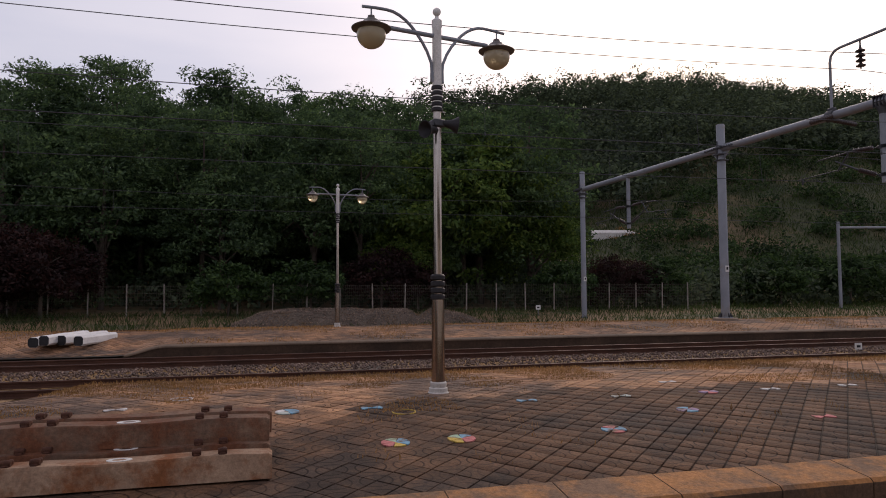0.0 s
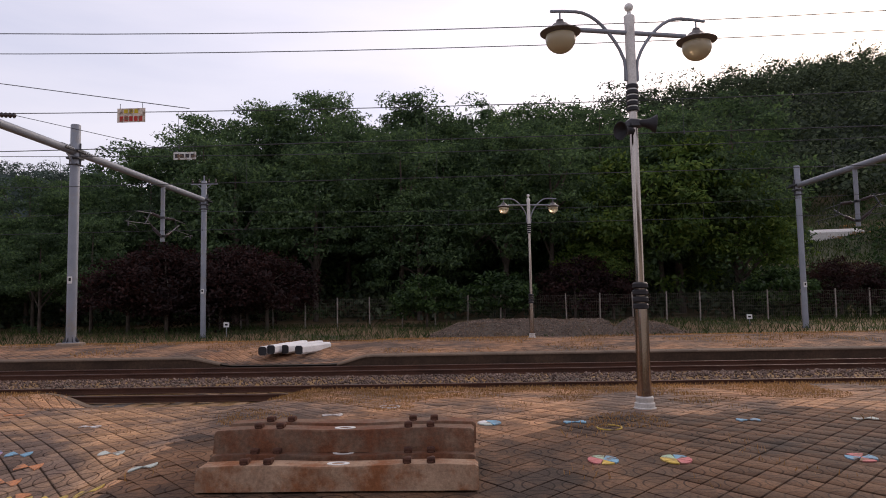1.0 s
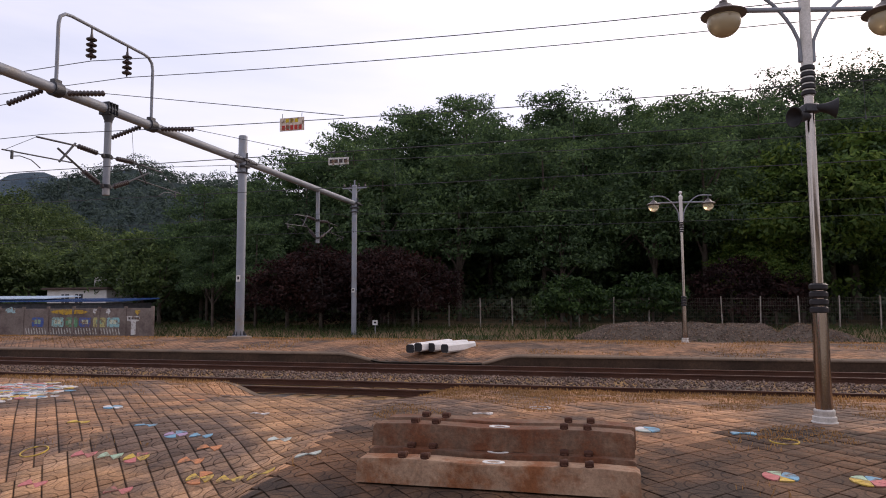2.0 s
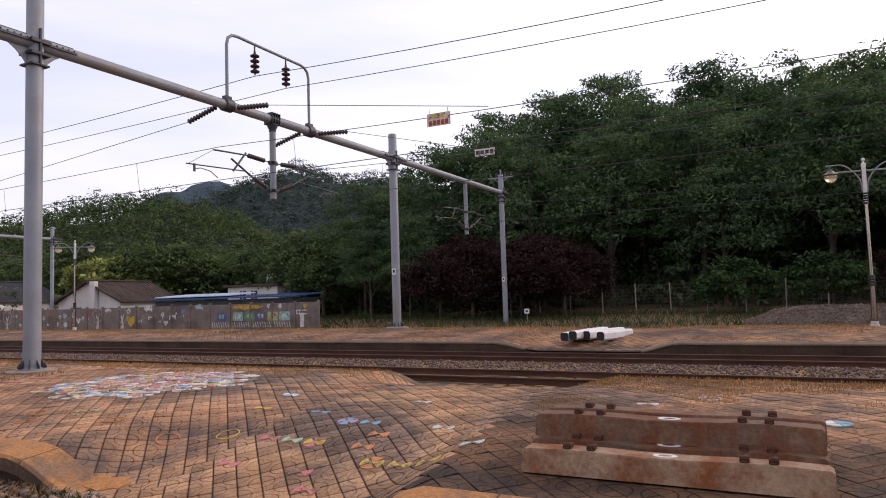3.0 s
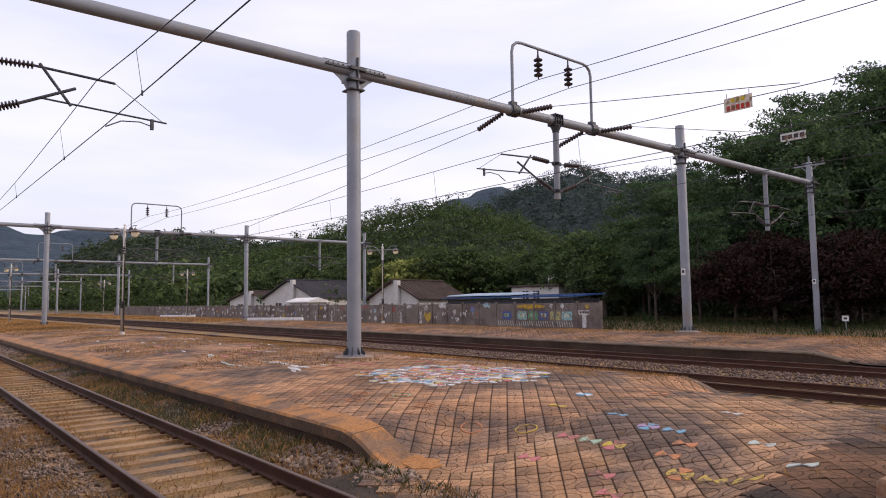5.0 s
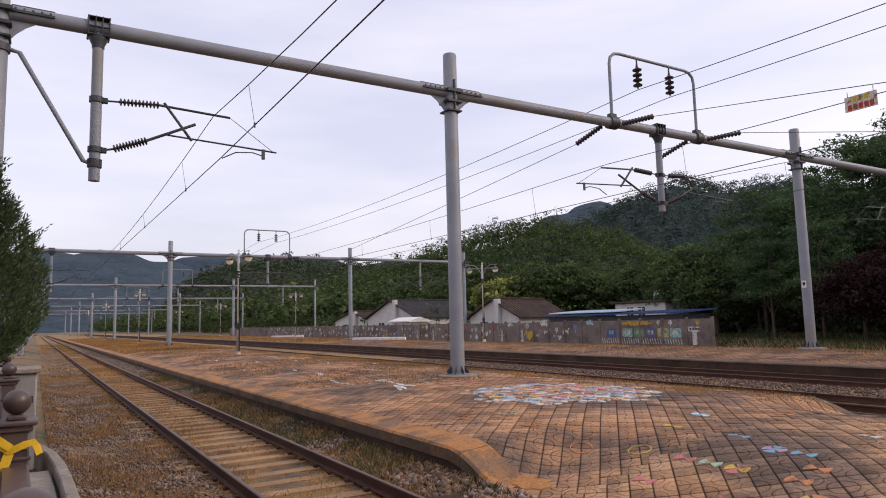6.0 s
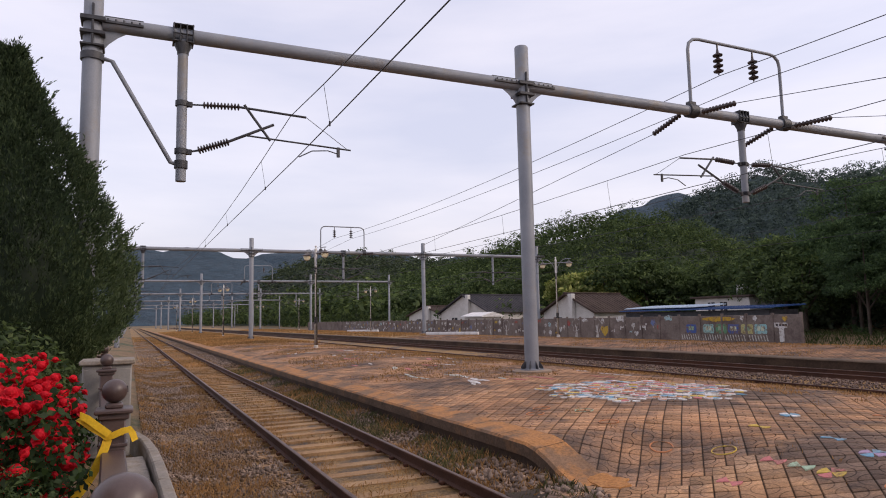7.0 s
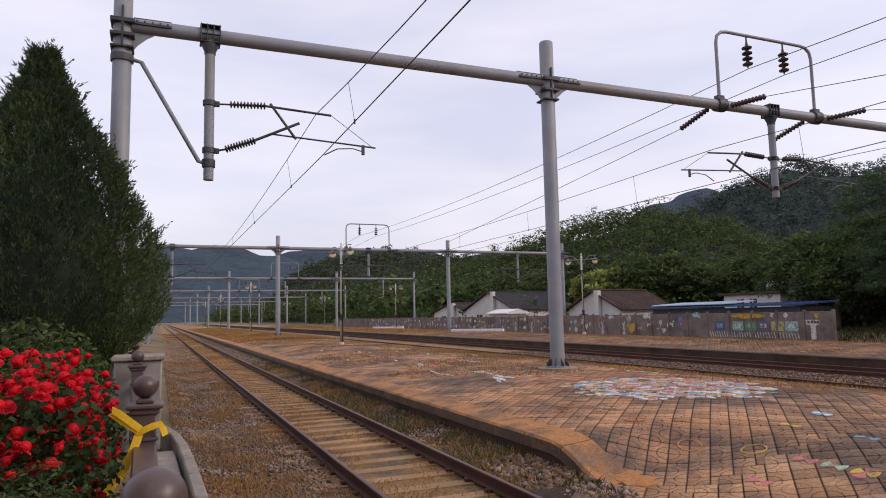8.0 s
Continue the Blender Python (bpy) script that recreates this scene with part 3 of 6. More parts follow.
def platform(name, y0, y1, x0, x1, height, label, coping_front, coping_back, front_mat):
    """Soil bed, side walls and copings of one platform; the flags are laid on it."""
    t = thing(name, (0, 0, 0), label, "platform", "station platforms", "structure")
    xs = spread(x0, x1, (-20, 14, 0.25), 6.0)
    ys = [y0 + 0.05 + (y1 - y0 - 0.1) * i / 24 for i in range(25)]
    part("paving_bed", sheet(xs, ys, lambda x, y: height(x, y) - 0.012), M_JOINT, t, "dark soil in the paving joints", 80.0)
    for y, s, cope in ((y0, 1, coping_front), (y1, -1, coping_back)):
        g = Geo()
        prev = None
        for x in xs:
            z = height(x, y + s * 0.15)
            ring = [(x, y + s * 0.03, -0.45), (x, y + s * 0.03, z - 0.07), (x, y + s * 0.3, z - 0.07), (x, y + s * 0.3, -0.45)]
            g.add(ring, [])
            if prev is not None:
                n = len(g.v) - 8
                g.f += [(n + k, n + (k + 1) % 4, n + 4 + (k + 1) % 4, n + 4 + k) for k in range(4)]
            prev = x
        part("side_wall", g, M_WALLCON, t, "dark concrete platform wall with uneven stains", 30.0)
        # coping blocks, about a metre long each
        blocks, x = 0, x0
        far_geo = Geo()
        stone = front_mat if s > 0 else M_KERBSTONE
        thick = 0.19 if stone is M_COPING else 0.06
        while x < x1:
            length = 1.0 if -30 < x < 16 else 6.0
            e = min(x + length, x1)
            gg = Geo()
            n = 5 if length == 1.0 else 2
            gap = 0.006
            for i in range(n):
                u = x + gap + (e - x - 2 * gap) * i / (n - 1)
                za, zb = height(u, y + s * 0.02), height(u, y + s * cope)
                wob = 0.012 * noise.noise((u * 2.3, y, 0.5))
                ring = [(u, y + s * wob, za - thick), (u, y + s * wob, za - 0.035), (u, y + s * (0.035 + wob), za + 0.3 * wob), (u, y + s * cope, zb + 0.011), (u, y + s * cope, za - thick)]
                gg.add(ring, [])
                if i:
                    m = len(gg.v) - 10
                    gg.f += [(m + k, m + (k + 1) % 5, m + 5 + (k + 1) % 5, m + 5 + k) for k in range(5)]
            gg.f += [(0, 1, 2, 3, 4), tuple(range(len(gg.v) - 5, len(gg.v)))[::-1]]
            if height(0.5 * (x + e), y) < 0.02:
                pass
            elif length == 1.0:
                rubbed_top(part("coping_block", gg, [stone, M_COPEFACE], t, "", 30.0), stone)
            else:
                far_geo.add(gg.v, gg.f)
            x = e
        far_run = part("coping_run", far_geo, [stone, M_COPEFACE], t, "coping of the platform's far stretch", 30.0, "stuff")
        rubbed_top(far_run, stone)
    return t


platform_a = platform("platform_middle", 1.13, 10.02, -400, 60, top_a, "low crowned station platform of brown paving with an orange-worn coping", 0.5, 0.3, M_COPING)
turf_a = sheet([-400 + 6.8 * i for i in range(51)], [1.66 + 1.02 * i for i in range(9)], lambda x, y: top_a(x, y) + 0.004)
part('turf', turf_a, M_TURF, platform_a, 'dry turf over the unpaved end', 80.0)
platform_b = platform("platform_far", 18.73, 27.6, -400, 70, top_b, "low far platform of brown paving flags", 0.3, 0.3, M_KERBSTONE)

turf_b = sheet([-400 + 6.8 * i for i in range(51)], [19.05 + 1.02 * i for i in range(9)], lambda x, y: top_b(x, y) + 0.004)
part('turf', turf_b, M_TURF, platform_b, 'dry turf over the unpaved end', 80.0)

# ---- catenary gantries ----
GX = -16.3
POLES = (-4.75, 6.4, 23.9, 37.95)
BEAM_Z = 8.72


def pole(parent, y, z0, z1, r, footing=True):
    p = part("pole", Geo().lathe([(r, z0), (r, z1 - 0.03), (r * 0.9, z1)], (0, y, 0), seg=20), M_GALV, parent, "grey galvanised steel pole")
    part("base_flange", Geo().lathe([(r + 0.13, z0), (r + 0.13, z0 + 0.03), (r + 0.03, z0 + 0.035), (r + 0.02, z0 + 0.06)], (0, y, 0), seg=20), M_GALV, p)
    for k in range(8):
        m = pose(0, y, z0 + 0.03, 0, 0, 45 * k)
        fin = Geo().add([m @ Vector(q) for q in ((r - 0.02, -0.008, 0), (r + 0.12, -0.008, 0), (r + 0.12, -0.008, 0.05), (r, -0.008, 0.22), (r - 0.02, 0.008, 0), (r + 0.12, 0.008, 0), (r + 0.12, 0.008, 0.05), (r, 0.008, 0.22))],
                        [(0, 1, 2, 3), (7, 6, 5, 4), (0, 4, 5, 1), (1, 5, 6, 2), (2, 6, 7, 3), (3, 7, 4, 0)])
        part("base_fin", fin, M_FITTING, p)
    if footing:
        part("footing", Geo().lathe([(r + 0.36, z0 - 0.3), (r + 0.36, z0 - 0.02), (r + 0.32, z0), (0.01, z0)], (0, y, 0), seg=18), M_FOOTING, p, "worn round concrete footing")
    return p


def bracket(parent, y, r, both=True):
    """Bolted clamp where beam and pole meet, with gusset plates below."""
    g = Geo().box((0, y, BEAM_Z - 0.12), (2 * r + 0.12, 0.05, 0.95), 0.01)
    g.box((0, y, BEAM_Z + 0.02), (2 * r + 0.14, 2 * r + 0.1, 0.1), 0.01).box((0, y, BEAM_Z - 0.3), (2 * r + 0.14, 2 * r + 0.1, 0.08), 0.01).box((0, y, BEAM_Z - 0.58), (2 * r + 0.1, 2 * r + 0.08, 0.05), 0.01)
    for s in ((-1, 1) if both else (1,)):
        g.box((0, y + s * (r + 0.42), BEAM_Z), (0.40, 0.80, 0.06), 0.008)
        g.box((0, y + s * (r + 0.42), BEAM_Z + 0.14), (0.08, 0.80, 0.1), 0.008)
        for k in range(5):
            for t in (-1, 1):
                g.lathe([(0.022, 0), (0.022, 0.05)], (t * 0.185, y + s * (r + 0.1 + 0.16 * k), BEAM_Z + 0.02), seg=6)
    b = part("joint_clamp", g, M_FITTING, parent, "dark bolted steel clamp")
    for s in ((-1, 1) if both else (1,)):
        w = Geo()
        for x in (-0.012, 0.012):
            w.add([(x, y + s * r, BEAM_Z - 0.08), (x, y + s * (r + 0.5), BEAM_Z - 0.15), (x, y + s * (r + 0.3), BEAM_Z - 0.28), (x, y + s * (r + 0.12), BEAM_Z - 0.45), (x, y + s * r, BEAM_Z - 0.62)], [])
        w.f += [(0, 1, 2, 3, 4), (9, 8, 7, 6, 5)] + [(k, (k + 1) % 5, 5 + (k + 1) % 5, 5 + k) for k in range(5)]
        part("gusset_plate", w, M_GALV, b)
    return b


def ribbed(a, b, r, n, seg=12, core=0.03):
    """A ribbed insulator body from a to b."""
    a, b = Vector(a), Vector(b)
    length = (b - a).length
    prof = [(0.025, 0)]
    for k in range(n):
        h0, h1 = length * (k + 0.1) / n, length * (k + 0.9) / n
        prof += [(core, h0), (r, 0.5 * (h0 + h1) - 0.01), (r, 0.5 * (h0 + h1) + 0.01), (core, h1)]
    prof.append((0.025, length))
    return Geo().lathe(prof, a, b - a, seg)


def hanger_clamp(d, y):
    """Flanged plates bolted round the beam over a drop tube."""
    part("clamp_collar", Geo().lathe([(0.13, BEAM_Z - 0.46), (0.13, BEAM_Z - 0.4), (0.2, BEAM_Z - 0.24), (0.2, BEAM_Z - 0.2)], (0, y, 0), seg=14), M_FITTING, d, "dark bolted clamp below the beam")
    for dy in (-0.21, -0.07, 0.07, 0.21):
        part("clamp_rib", Geo().box((0, y + dy, BEAM_Z), (0.42, 0.022, 0.44), 0.006), M_FITTING, d)
    for z in (-0.2, -0.02, 0.2):
        part("clamp_plate", Geo().box((0, y, BEAM_Z + z), (0.40, 0.46, 0.022), 0.005), M_FITTING, d)


def cantilever(parent, y, s, z_bottom=5.3, strut=False):
    """Drop tube with a hinged cantilever that holds the wires on side s."""
    d = part("drop_tube", Geo().lathe([(0.115, z_bottom), (0.115, BEAM_Z)], (0, y, 0), seg=14), M_GALV, parent, "grey steel drop tube")
    return d


def arm_set(d, y, s, top=7.1, low=5.95, sheds=11):
    """Insulated top arm, stay, registration arm and steady arm."""
    part("top_insulator", ribbed((0, y + s * 0.45, top), (0, y + s * 1.3, top + 0.05), 0.085, sheds, core=0.026), M_INSUL, d, "dark ribbed insulator")
    part("stay_insulator", ribbed((0, y + s * 0.36, low + 0.055), (0, y + s * 1.05, low + 0.33), 0.09, sheds, core=0.03), M_INSUL, d, "dark ribbed insulator")
    for name, p, q, r in (("top_arm", (1.28, top + 0.05), (2.9, top - 0.03), 0.03), ("stay_arm", (1.0, low + 0.31), (2.1, low + 0.85), 0.035), ("brace", (1.4, top + 0.12), (2.02, low + 0.44), 0.034),
                          ("hinge_rod", (0.14, top - 0.02), (0.46, top), 0.022), ("hinge_rod", (0.14, low), (0.38, low + 0.06), 0.025)):
        part(name, Geo().tube([(0, y + s * p[0], p[1]), (0, y + s * q[0], q[1])], r, 8), M_FITTING, d, "dark steel cantilever arm" if name == "top_arm" else "")
    reg = Geo().tube([(0, y + s * 1.4, low + 0.52), (0, y + s * 4.05, low + 0.38)], 0.022, 8)
    reg.box((0, y + s * 3.72, low + 0.3), (0.05, 0.08, 0.26), 0.01)
    reg.tube([(0, y + s * 3.7, low + 0.26), (0, y + s * 3.45, low + 0.32), (0, y + s * 3.05, low + 0.28), (0, y + s * 2.72, low + 0.1)], 0.016, 6)
    reg.tube([(0, y + s * 2.9, top - 0.03), (0, y + s * 3.95, low + 0.4)], 0.008, 5)
    part("registration_arm", reg, M_FITTING, d, "dark registration arm with a curved steady arm")
    for z in (top - 0.02, low):
        cl = Geo().lathe([(0.15, z - 0.06), (0.15, z + 0.06)], (0, y, 0), seg=12).box((0, y + s * 0.16, z), (0.1, 0.14, 0.12), 0.01)
        part("hinge_collar", cl, M_FITTING, d)


def gantry(x, poles, z_feet, detail):
    t = thing("catenary_gantry", (x, 0, 0), "grey tubular steel gantry carrying overhead wires across the tracks", "gantry", "catenary gantries")
    for y, z0 in zip(poles, z_feet):
        end = y == poles[-1] or y == poles[0]
        pole(t, y, z0, 9.9 if y != poles[-1] else 9.95, 0.2 if y != poles[-1] else 0.17, detail)
        bracket(t, y, 0.2, not end)
    g = Geo().tube([(0, poles[0] + 0.18, BEAM_Z), (0, poles[-1] - 0.1, BEAM_Z)], 0.165, 18)
    part("beam", g, M_GALV, t, "long horizontal grey steel tube")
    # frame with two hanging insulators over the middle tracks
    fr = Geo().tube([(0, 13.0, BEAM_Z), (0, 13.0, 10.85), (0, 13.06, 11.1), (0, 13.25, 11.25), (0, 13.5, 11.29), (0, 16.95, 11.29), (0, 17.2, 11.25), (0, 17.39, 11.1), (0, 17.45, 10.85), (0, 17.45, BEAM_Z)], 0.055, 10)
    f = part("feeder_frame", fr, M_GALV, t, "bent grey tube frame above the beam")
    for y in (13.0, 17.45):
        c = Geo().lathe([(0.23, -0.17), (0.23, 0.17)], (0, y, BEAM_Z), (0, 1, 0), 16).box((0, y, BEAM_Z + 0.2), (0.2, 0.3, 0.22), 0.02)
        part("frame_clamp", c, M_FITTING, f)
    for y in (14.38, 16.08):
        prof = [(0.02, 10.15), (0.03, 10.2)]
        for k in range(4):
            z = 10.3 + 0.19 * k
            prof += [(0.05, z - 0.06), (0.16, z - 0.04), (0.17, z), (0.08, z + 0.05), (0.05, z + 0.09)]
        prof += [(0.03, 11.1), (0.03, 11.28)]
        part("feeder_insulator", Geo().lathe(prof, (0, y, 0), seg=12), M_INSUL, f, "hanging string of dark disc insulators")
    # drop tubes and arms
    if poles[0] < 0:
        d = cantilever(t, -2.88, 1, 5.25)
        arm_set(d, -2.88, 1)
        part("diagonal_strut", Geo().tube([(0, -4.55, 7.92), (0, -4.35, 7.88), (0, -3.1, 5.68), (0, -2.95, 5.64)], 0.05, 10), M_GALV, d)
        part("strut_collar", Geo().lathe([(0.24, 7.84), (0.24, 8.0)], (0, -4.75, 0), seg=16), M_FITTING, d)
        part("strut_collar", Geo().lathe([(0.15, 5.55), (0.15, 5.73)], (0, -2.88, 0), seg=12), M_FITTING, d)
        hanger_clamp(d, -2.88)
    d = cantilever(t, 15.27, -1, 5.75)
    arm_set(d, 15.27, -1, 7.1, 6.05, 8)
    arm_set(d, 15.27, 1, 7.1, 6.05, 8)
    hanger_clamp(d, 15.27)
    if len(poles) > 3 or poles[-1] > 30:
        d = cantilever(t, 32.2, -1, 5.55)
        arm_set(d, 32.2, -1, 6.9, 5.85, 8)
        arm_set(d, 32.2, 1, 6.9, 5.85, 8)
    # strain insulators pulling off along the tracks
    for y, dy, dx in ((13.0, -1.0, -1.6), (13.0, 0.9, 1.7), (17.45, -1.0, -1.6), (17.45, 1.0, 1.8)):
        a = Vector((0.25 * (1 if dx > 0 else -1), y + 0.25 * dy, BEAM_Z - 0.08))
        b = a + Vector((dx, dy * 0.15, -0.5 if dx < 0 else -0.1))
        part("strain_insulator", ribbed(a, a.lerp(b, 0.75), 0.095, 10, core=0.05), M_INSUL, t, "dark ribbed strain insulator")
    return t


G_FEET = (0.0, 0.52, 0.56, -0.12)
gantry_one = gantry(GX, POLES, G_FEET, True)
copy_thing(gantry_one, pose(22.37, 0, 0, 0, 0, 2.2))
for x in (GX - 48, GX - 96, GX - 144, GX - 192, GX - 240, GX - 288):
    copy_thing(gantry_one, pose(x, 0, 0))
# insulator cross-arms on the end pole of the near gantry
xa = thing("pole_crossarm", (GX, 37.95, 0), "steel cross-arm with small insulators on the end pole", "cross-arm")
part("arm", Geo().box((0, 0, 9.75), (1.7, 0.09, 0.09), 0.01).tube([(-0.5, 0, 9.75), (0, 0, 9.3)], 0.03, 6).tube([(0.5, 0, 9.75), (0, 0, 9.3)], 0.03, 6).tube([(0, 0, 9.4), (0, 0, 10.3)], 0.05, 8), M_GALV, xa)
for dx in (-0.75, -0.3, 0.3, 0.75):
    part("pin_insulator", Geo().lathe([(0.02, 0), (0.06, 0.05), (0.07, 0.12), (0.03, 0.18), (0.05, 0.24), (0.01, 0.3)], (dx, 0, 9.79), seg=8), M_INSUL, xa)

# ---- wires ----
def wire(pts, r, name="overhead_wire", label="thin dark overhead wire"):
    cu = bpy.data.curves.new(name, "CURVE")
    cu.dimensions, cu.bevel_depth, cu.bevel_resolution = "3D", r, 1
    sp = cu.splines.new("POLY")
    sp.points.add(len(pts) - 1)
    for p, q in zip(sp.points, pts):
        p.co = (*q, 1)
    cu.materials.append(M_WIRE)
    ob = new(name, cu)
    return tagged(ob, label, "wire", "overhead wires")


SUPPORTS = [21.7 + 48, 21.7, GX, GX - 48, GX - 96, GX - 144, GX - 192]


def catenary(y_at, z_mess, z_cont, sag):
    """Messenger sagging between supports over a nearly level contact wire, with droppers; y_at zigzags from support to support."""
    mess, cont, drops = [], [], []
    for n in range(len(SUPPORTS) - 1):
        a, b = SUPPORTS[n], SUPPORTS[n + 1]
        ya, yb = y_at + (-0.2 if n % 2 else 0.2), y_at + (0.2 if n % 2 else -0.2)
        for i in range(13):
            u = i / 12
            x, y = a + (b - a) * u, ya + (yb - ya) * u
            mess.append((x, y_at + 0.25 * (y - y_at), z_mess - 4 * sag * u * (1 - u)))
            cont.append((x, y, z_cont - 0.05 * 4 * u * (1 - u)))
            if i in (1, 3, 5, 7, 9, 11):
                drops.append((mess[-1], cont[-1]))
    m = wire(mess, 0.011, "catenary_wire", "sagging messenger wire with droppers over a track")
    wire(cont, 0.012, "contact_wire", "taut contact wire over a track")
    for a, b in drops:
        g = Geo().tube([a, b], 0.006, 4)
        g.lathe([(0.02, -0.05), (0.02, 0.05)], b, seg=5)
        part("dropper", g, M_WIRE, m)


catenary(-0.42, 7.06, 6.02, 0.78)
catenary(12.55, 7.2, 6.12, 0.30)
catenary(17.75, 7.2, 6.12, 0.30)
catenary(29.7, 6.95, 5.9, 0.4)
for y, sag in ((14.38, 0.49), (16.08, 0.37)):
    pts = []
    for n in range(len(SUPPORTS) - 1):
        a, b = SUPPORTS[n], SUPPORTS[n + 1]
        pts += [(a + (b - a) * i / 12, y, 10.12 - sag * 4 * (i / 12) * (1 - i / 12)) for i in range(12)]
    wire(pts, 0.013, "feeder_wire", "thin feeder wire hanging from the gantry frames")
wire([(GX - 1.45, 12.64, BEAM_Z - 0.455), (GX - 22, 12.7, 6.6)], 0.011, "anchor_wire", "slanting anchor wire from the gantry beam")
wire([(GX + 1.52, 13.33, BEAM_Z - 0.155), (-6.5, 12.55, 7.04)], 0.011, "anchor_wire", "slanting anchor wire from the gantry beam")
wire([(GX + 1.6, 17.81, BEAM_Z - 0.155), (-8.6, 17.75, 7.02)], 0.011, "anchor_wire", "slanting anchor wire from the gantry beam")

# ---- station lamps ----
def station_lamp(x, y, z, rz, speakers):
    t = thing("station_lamp", (x, y, z), "polished steel lamp with two globes on curved arms" + (" and loudspeakers" if speakers else ""), "lamp", "platform lamps", rz=rz)
    H = 5.95
    part("footing", Geo().lathe([(0.155, 0.0), (0.155, 0.02), (0.138, 0.03), (0.138, 0.085), (0.12, 0.095), (0.118, 0.11), (0.124, 0.12), (0.124, 0.165), (0.11, 0.18), (0.1, 0.182)], seg=20), M_CAPCON, t, "chipped white base ring")
    part("lower_pole", Geo().lathe([(0.1, 0.16), (0.094, 1.38), (0.094, 1.42)], seg=20), M_STAINLESS, t, "polished steel lower pole")
    for k in range(4):
        ring = Geo().lathe([(0.085, 1.40 + 0.1 * k), (0.11, 1.42 + 0.1 * k), (0.11, 1.47 + 0.1 * k), (0.085, 1.49 + 0.1 * k)], seg=18)
        part("rubber_ring", ring, M_BLACK, t, "black ring collar")
    for k in range(5):
        ring = Geo().lathe([(0.065, 4.28 + 0.085 * k), (0.088, 4.295 + 0.085 * k), (0.088, 4.34 + 0.085 * k), (0.065, 4.355 + 0.085 * k)], seg=18)
        part("rubber_ring", ring, M_BLACK, t, "black ring collar")
    part("middle_pole", Geo().lathe([(0.072, 1.40), (0.058, 4.3)], seg=20), M_STAINLESS, t, "polished steel middle pole")
    part("upper_pole", Geo().lathe([(0.07, 4.28), (0.07, 5.6), (0.078, 5.62), (0.078, 5.72), (0.03, 5.76), (0.03, 5.79)], seg=20).ball((0, 0, 5.86), 0.065, 14), M_PAINTW, t, "white upper pole with a ball finial")
    part("crossbar", Geo().tube([(-0.88, 0, 5.47), (0.88, 0, 5.47)], 0.034, 10), M_GALV, t)
    for s in (-1, 1):
        arc = [(s * 0.085, 0, 4.75), (s * 0.09, 0, 4.95)]
        for i in range(9):
            u = i / 8
            arc.append((s * (0.1 + 0.72 * u ** 1.15), 0, 5.05 + 0.69 * math.sin(u * math.pi / 2) ** 0.9))
        arc += [(s * 1.0, 0, 5.735), (s * 1.2, 0, 5.72)]
        a = part("arm", Geo().tube(arc, 0.024, 8).box((s * 0.085, 0, 4.82), (0.05, 0.05, 0.16), 0.01), M_GALV, t, "curved grey steel arm")
        l = part("luminaire", Geo().lathe([(0.03, 0.28), (0.012, 0.28), (0.012, 0.45)], (s * 1.06, 0, 5.30), seg=10), M_GALV, a)
        part("hat", Geo().lathe([(0.20, -0.03), (0.285, 0.0), (0.29, 0.012), (0.22, 0.05), (0.15, 0.08), (0.11, 0.13), (0.06, 0.16), (0.05, 0.2), (0.01, 0.2)], (s * 1.06, 0, 5.40), seg=24), M_HAT, a, "dark hat-shaped lamp shade")
        part("globe", Geo().lathe([(0.212 * math.sin(math.pi * i / 10 * 0.62 + 0.02), -0.212 * math.cos(math.pi * i / 10 * 0.62 + 0.02) - 0.03) for i in range(11)], (s * 1.06, 0, 5.35), seg=22), M_GLOBE, a, "yellowed translucent globe, unlit")
    if speakers:
        for s, dy in ((-1, -0.12), (1, -0.1)):
            axis = Vector((s, -0.35, -0.12))
            part("horn_speaker", Geo().lathe([(0.035, 0.04), (0.05, 0.07), (0.057, 0.14), (0.08, 0.21), (0.118, 0.27), (0.136, 0.295), (0.128, 0.298), (0.065, 0.21), (0.02, 0.18)], (0, dy * 0.4, 4.05 + 0.06 * s), axis, 18), M_BLACK, t, "dark horn loudspeaker")
        part("speaker_bracket", Geo().box((0, 0, 4.1), (0.2, 0.2, 0.12), 0.02), M_FITTING, t)
    return t


M_HAT = mat("lamp_hat_enamel", [(0.09, 0.075, 0.068), (0.13, 0.11, 0.10)], rough=0.4, big=5, fine=40, fine_amt=0.15, bump=0.03)
M_GLOBE = bpy.data.materials.new("yellowed_globe")
M_GLOBE.use_nodes = True
gb = M_GLOBE.node_tree.nodes["Principled BSDF"]
gb.inputs["Base Color"].default_value, gb.inputs["Roughness"].default_value = (0.86, 0.72, 0.46, 1), 0.25
gb.inputs["Transmission Weight"].default_value = 0.6

lamp_near = station_lamp(3.01, 6.02, 0.445, 13, True)
lamp_near.scale = (1.04, 1.04, 1.02)
lamp_far = station_lamp(3.1, 24.5, 0.42, 6, False)
lamp_far.scale = (1.0, 1.0, 1.025)
for x, y in ((-39.2, 6.1), (-82, 6.1), (-124, 6.1), (-166, 6.1), (-42.6, 25.5), (-86, 25.5), (-128, 25.5), (-170, 25.5)):
    copy_thing(lamp_far, pose(x, y, 0.42, 0, 0, random.uniform(-15, 15) + 25))

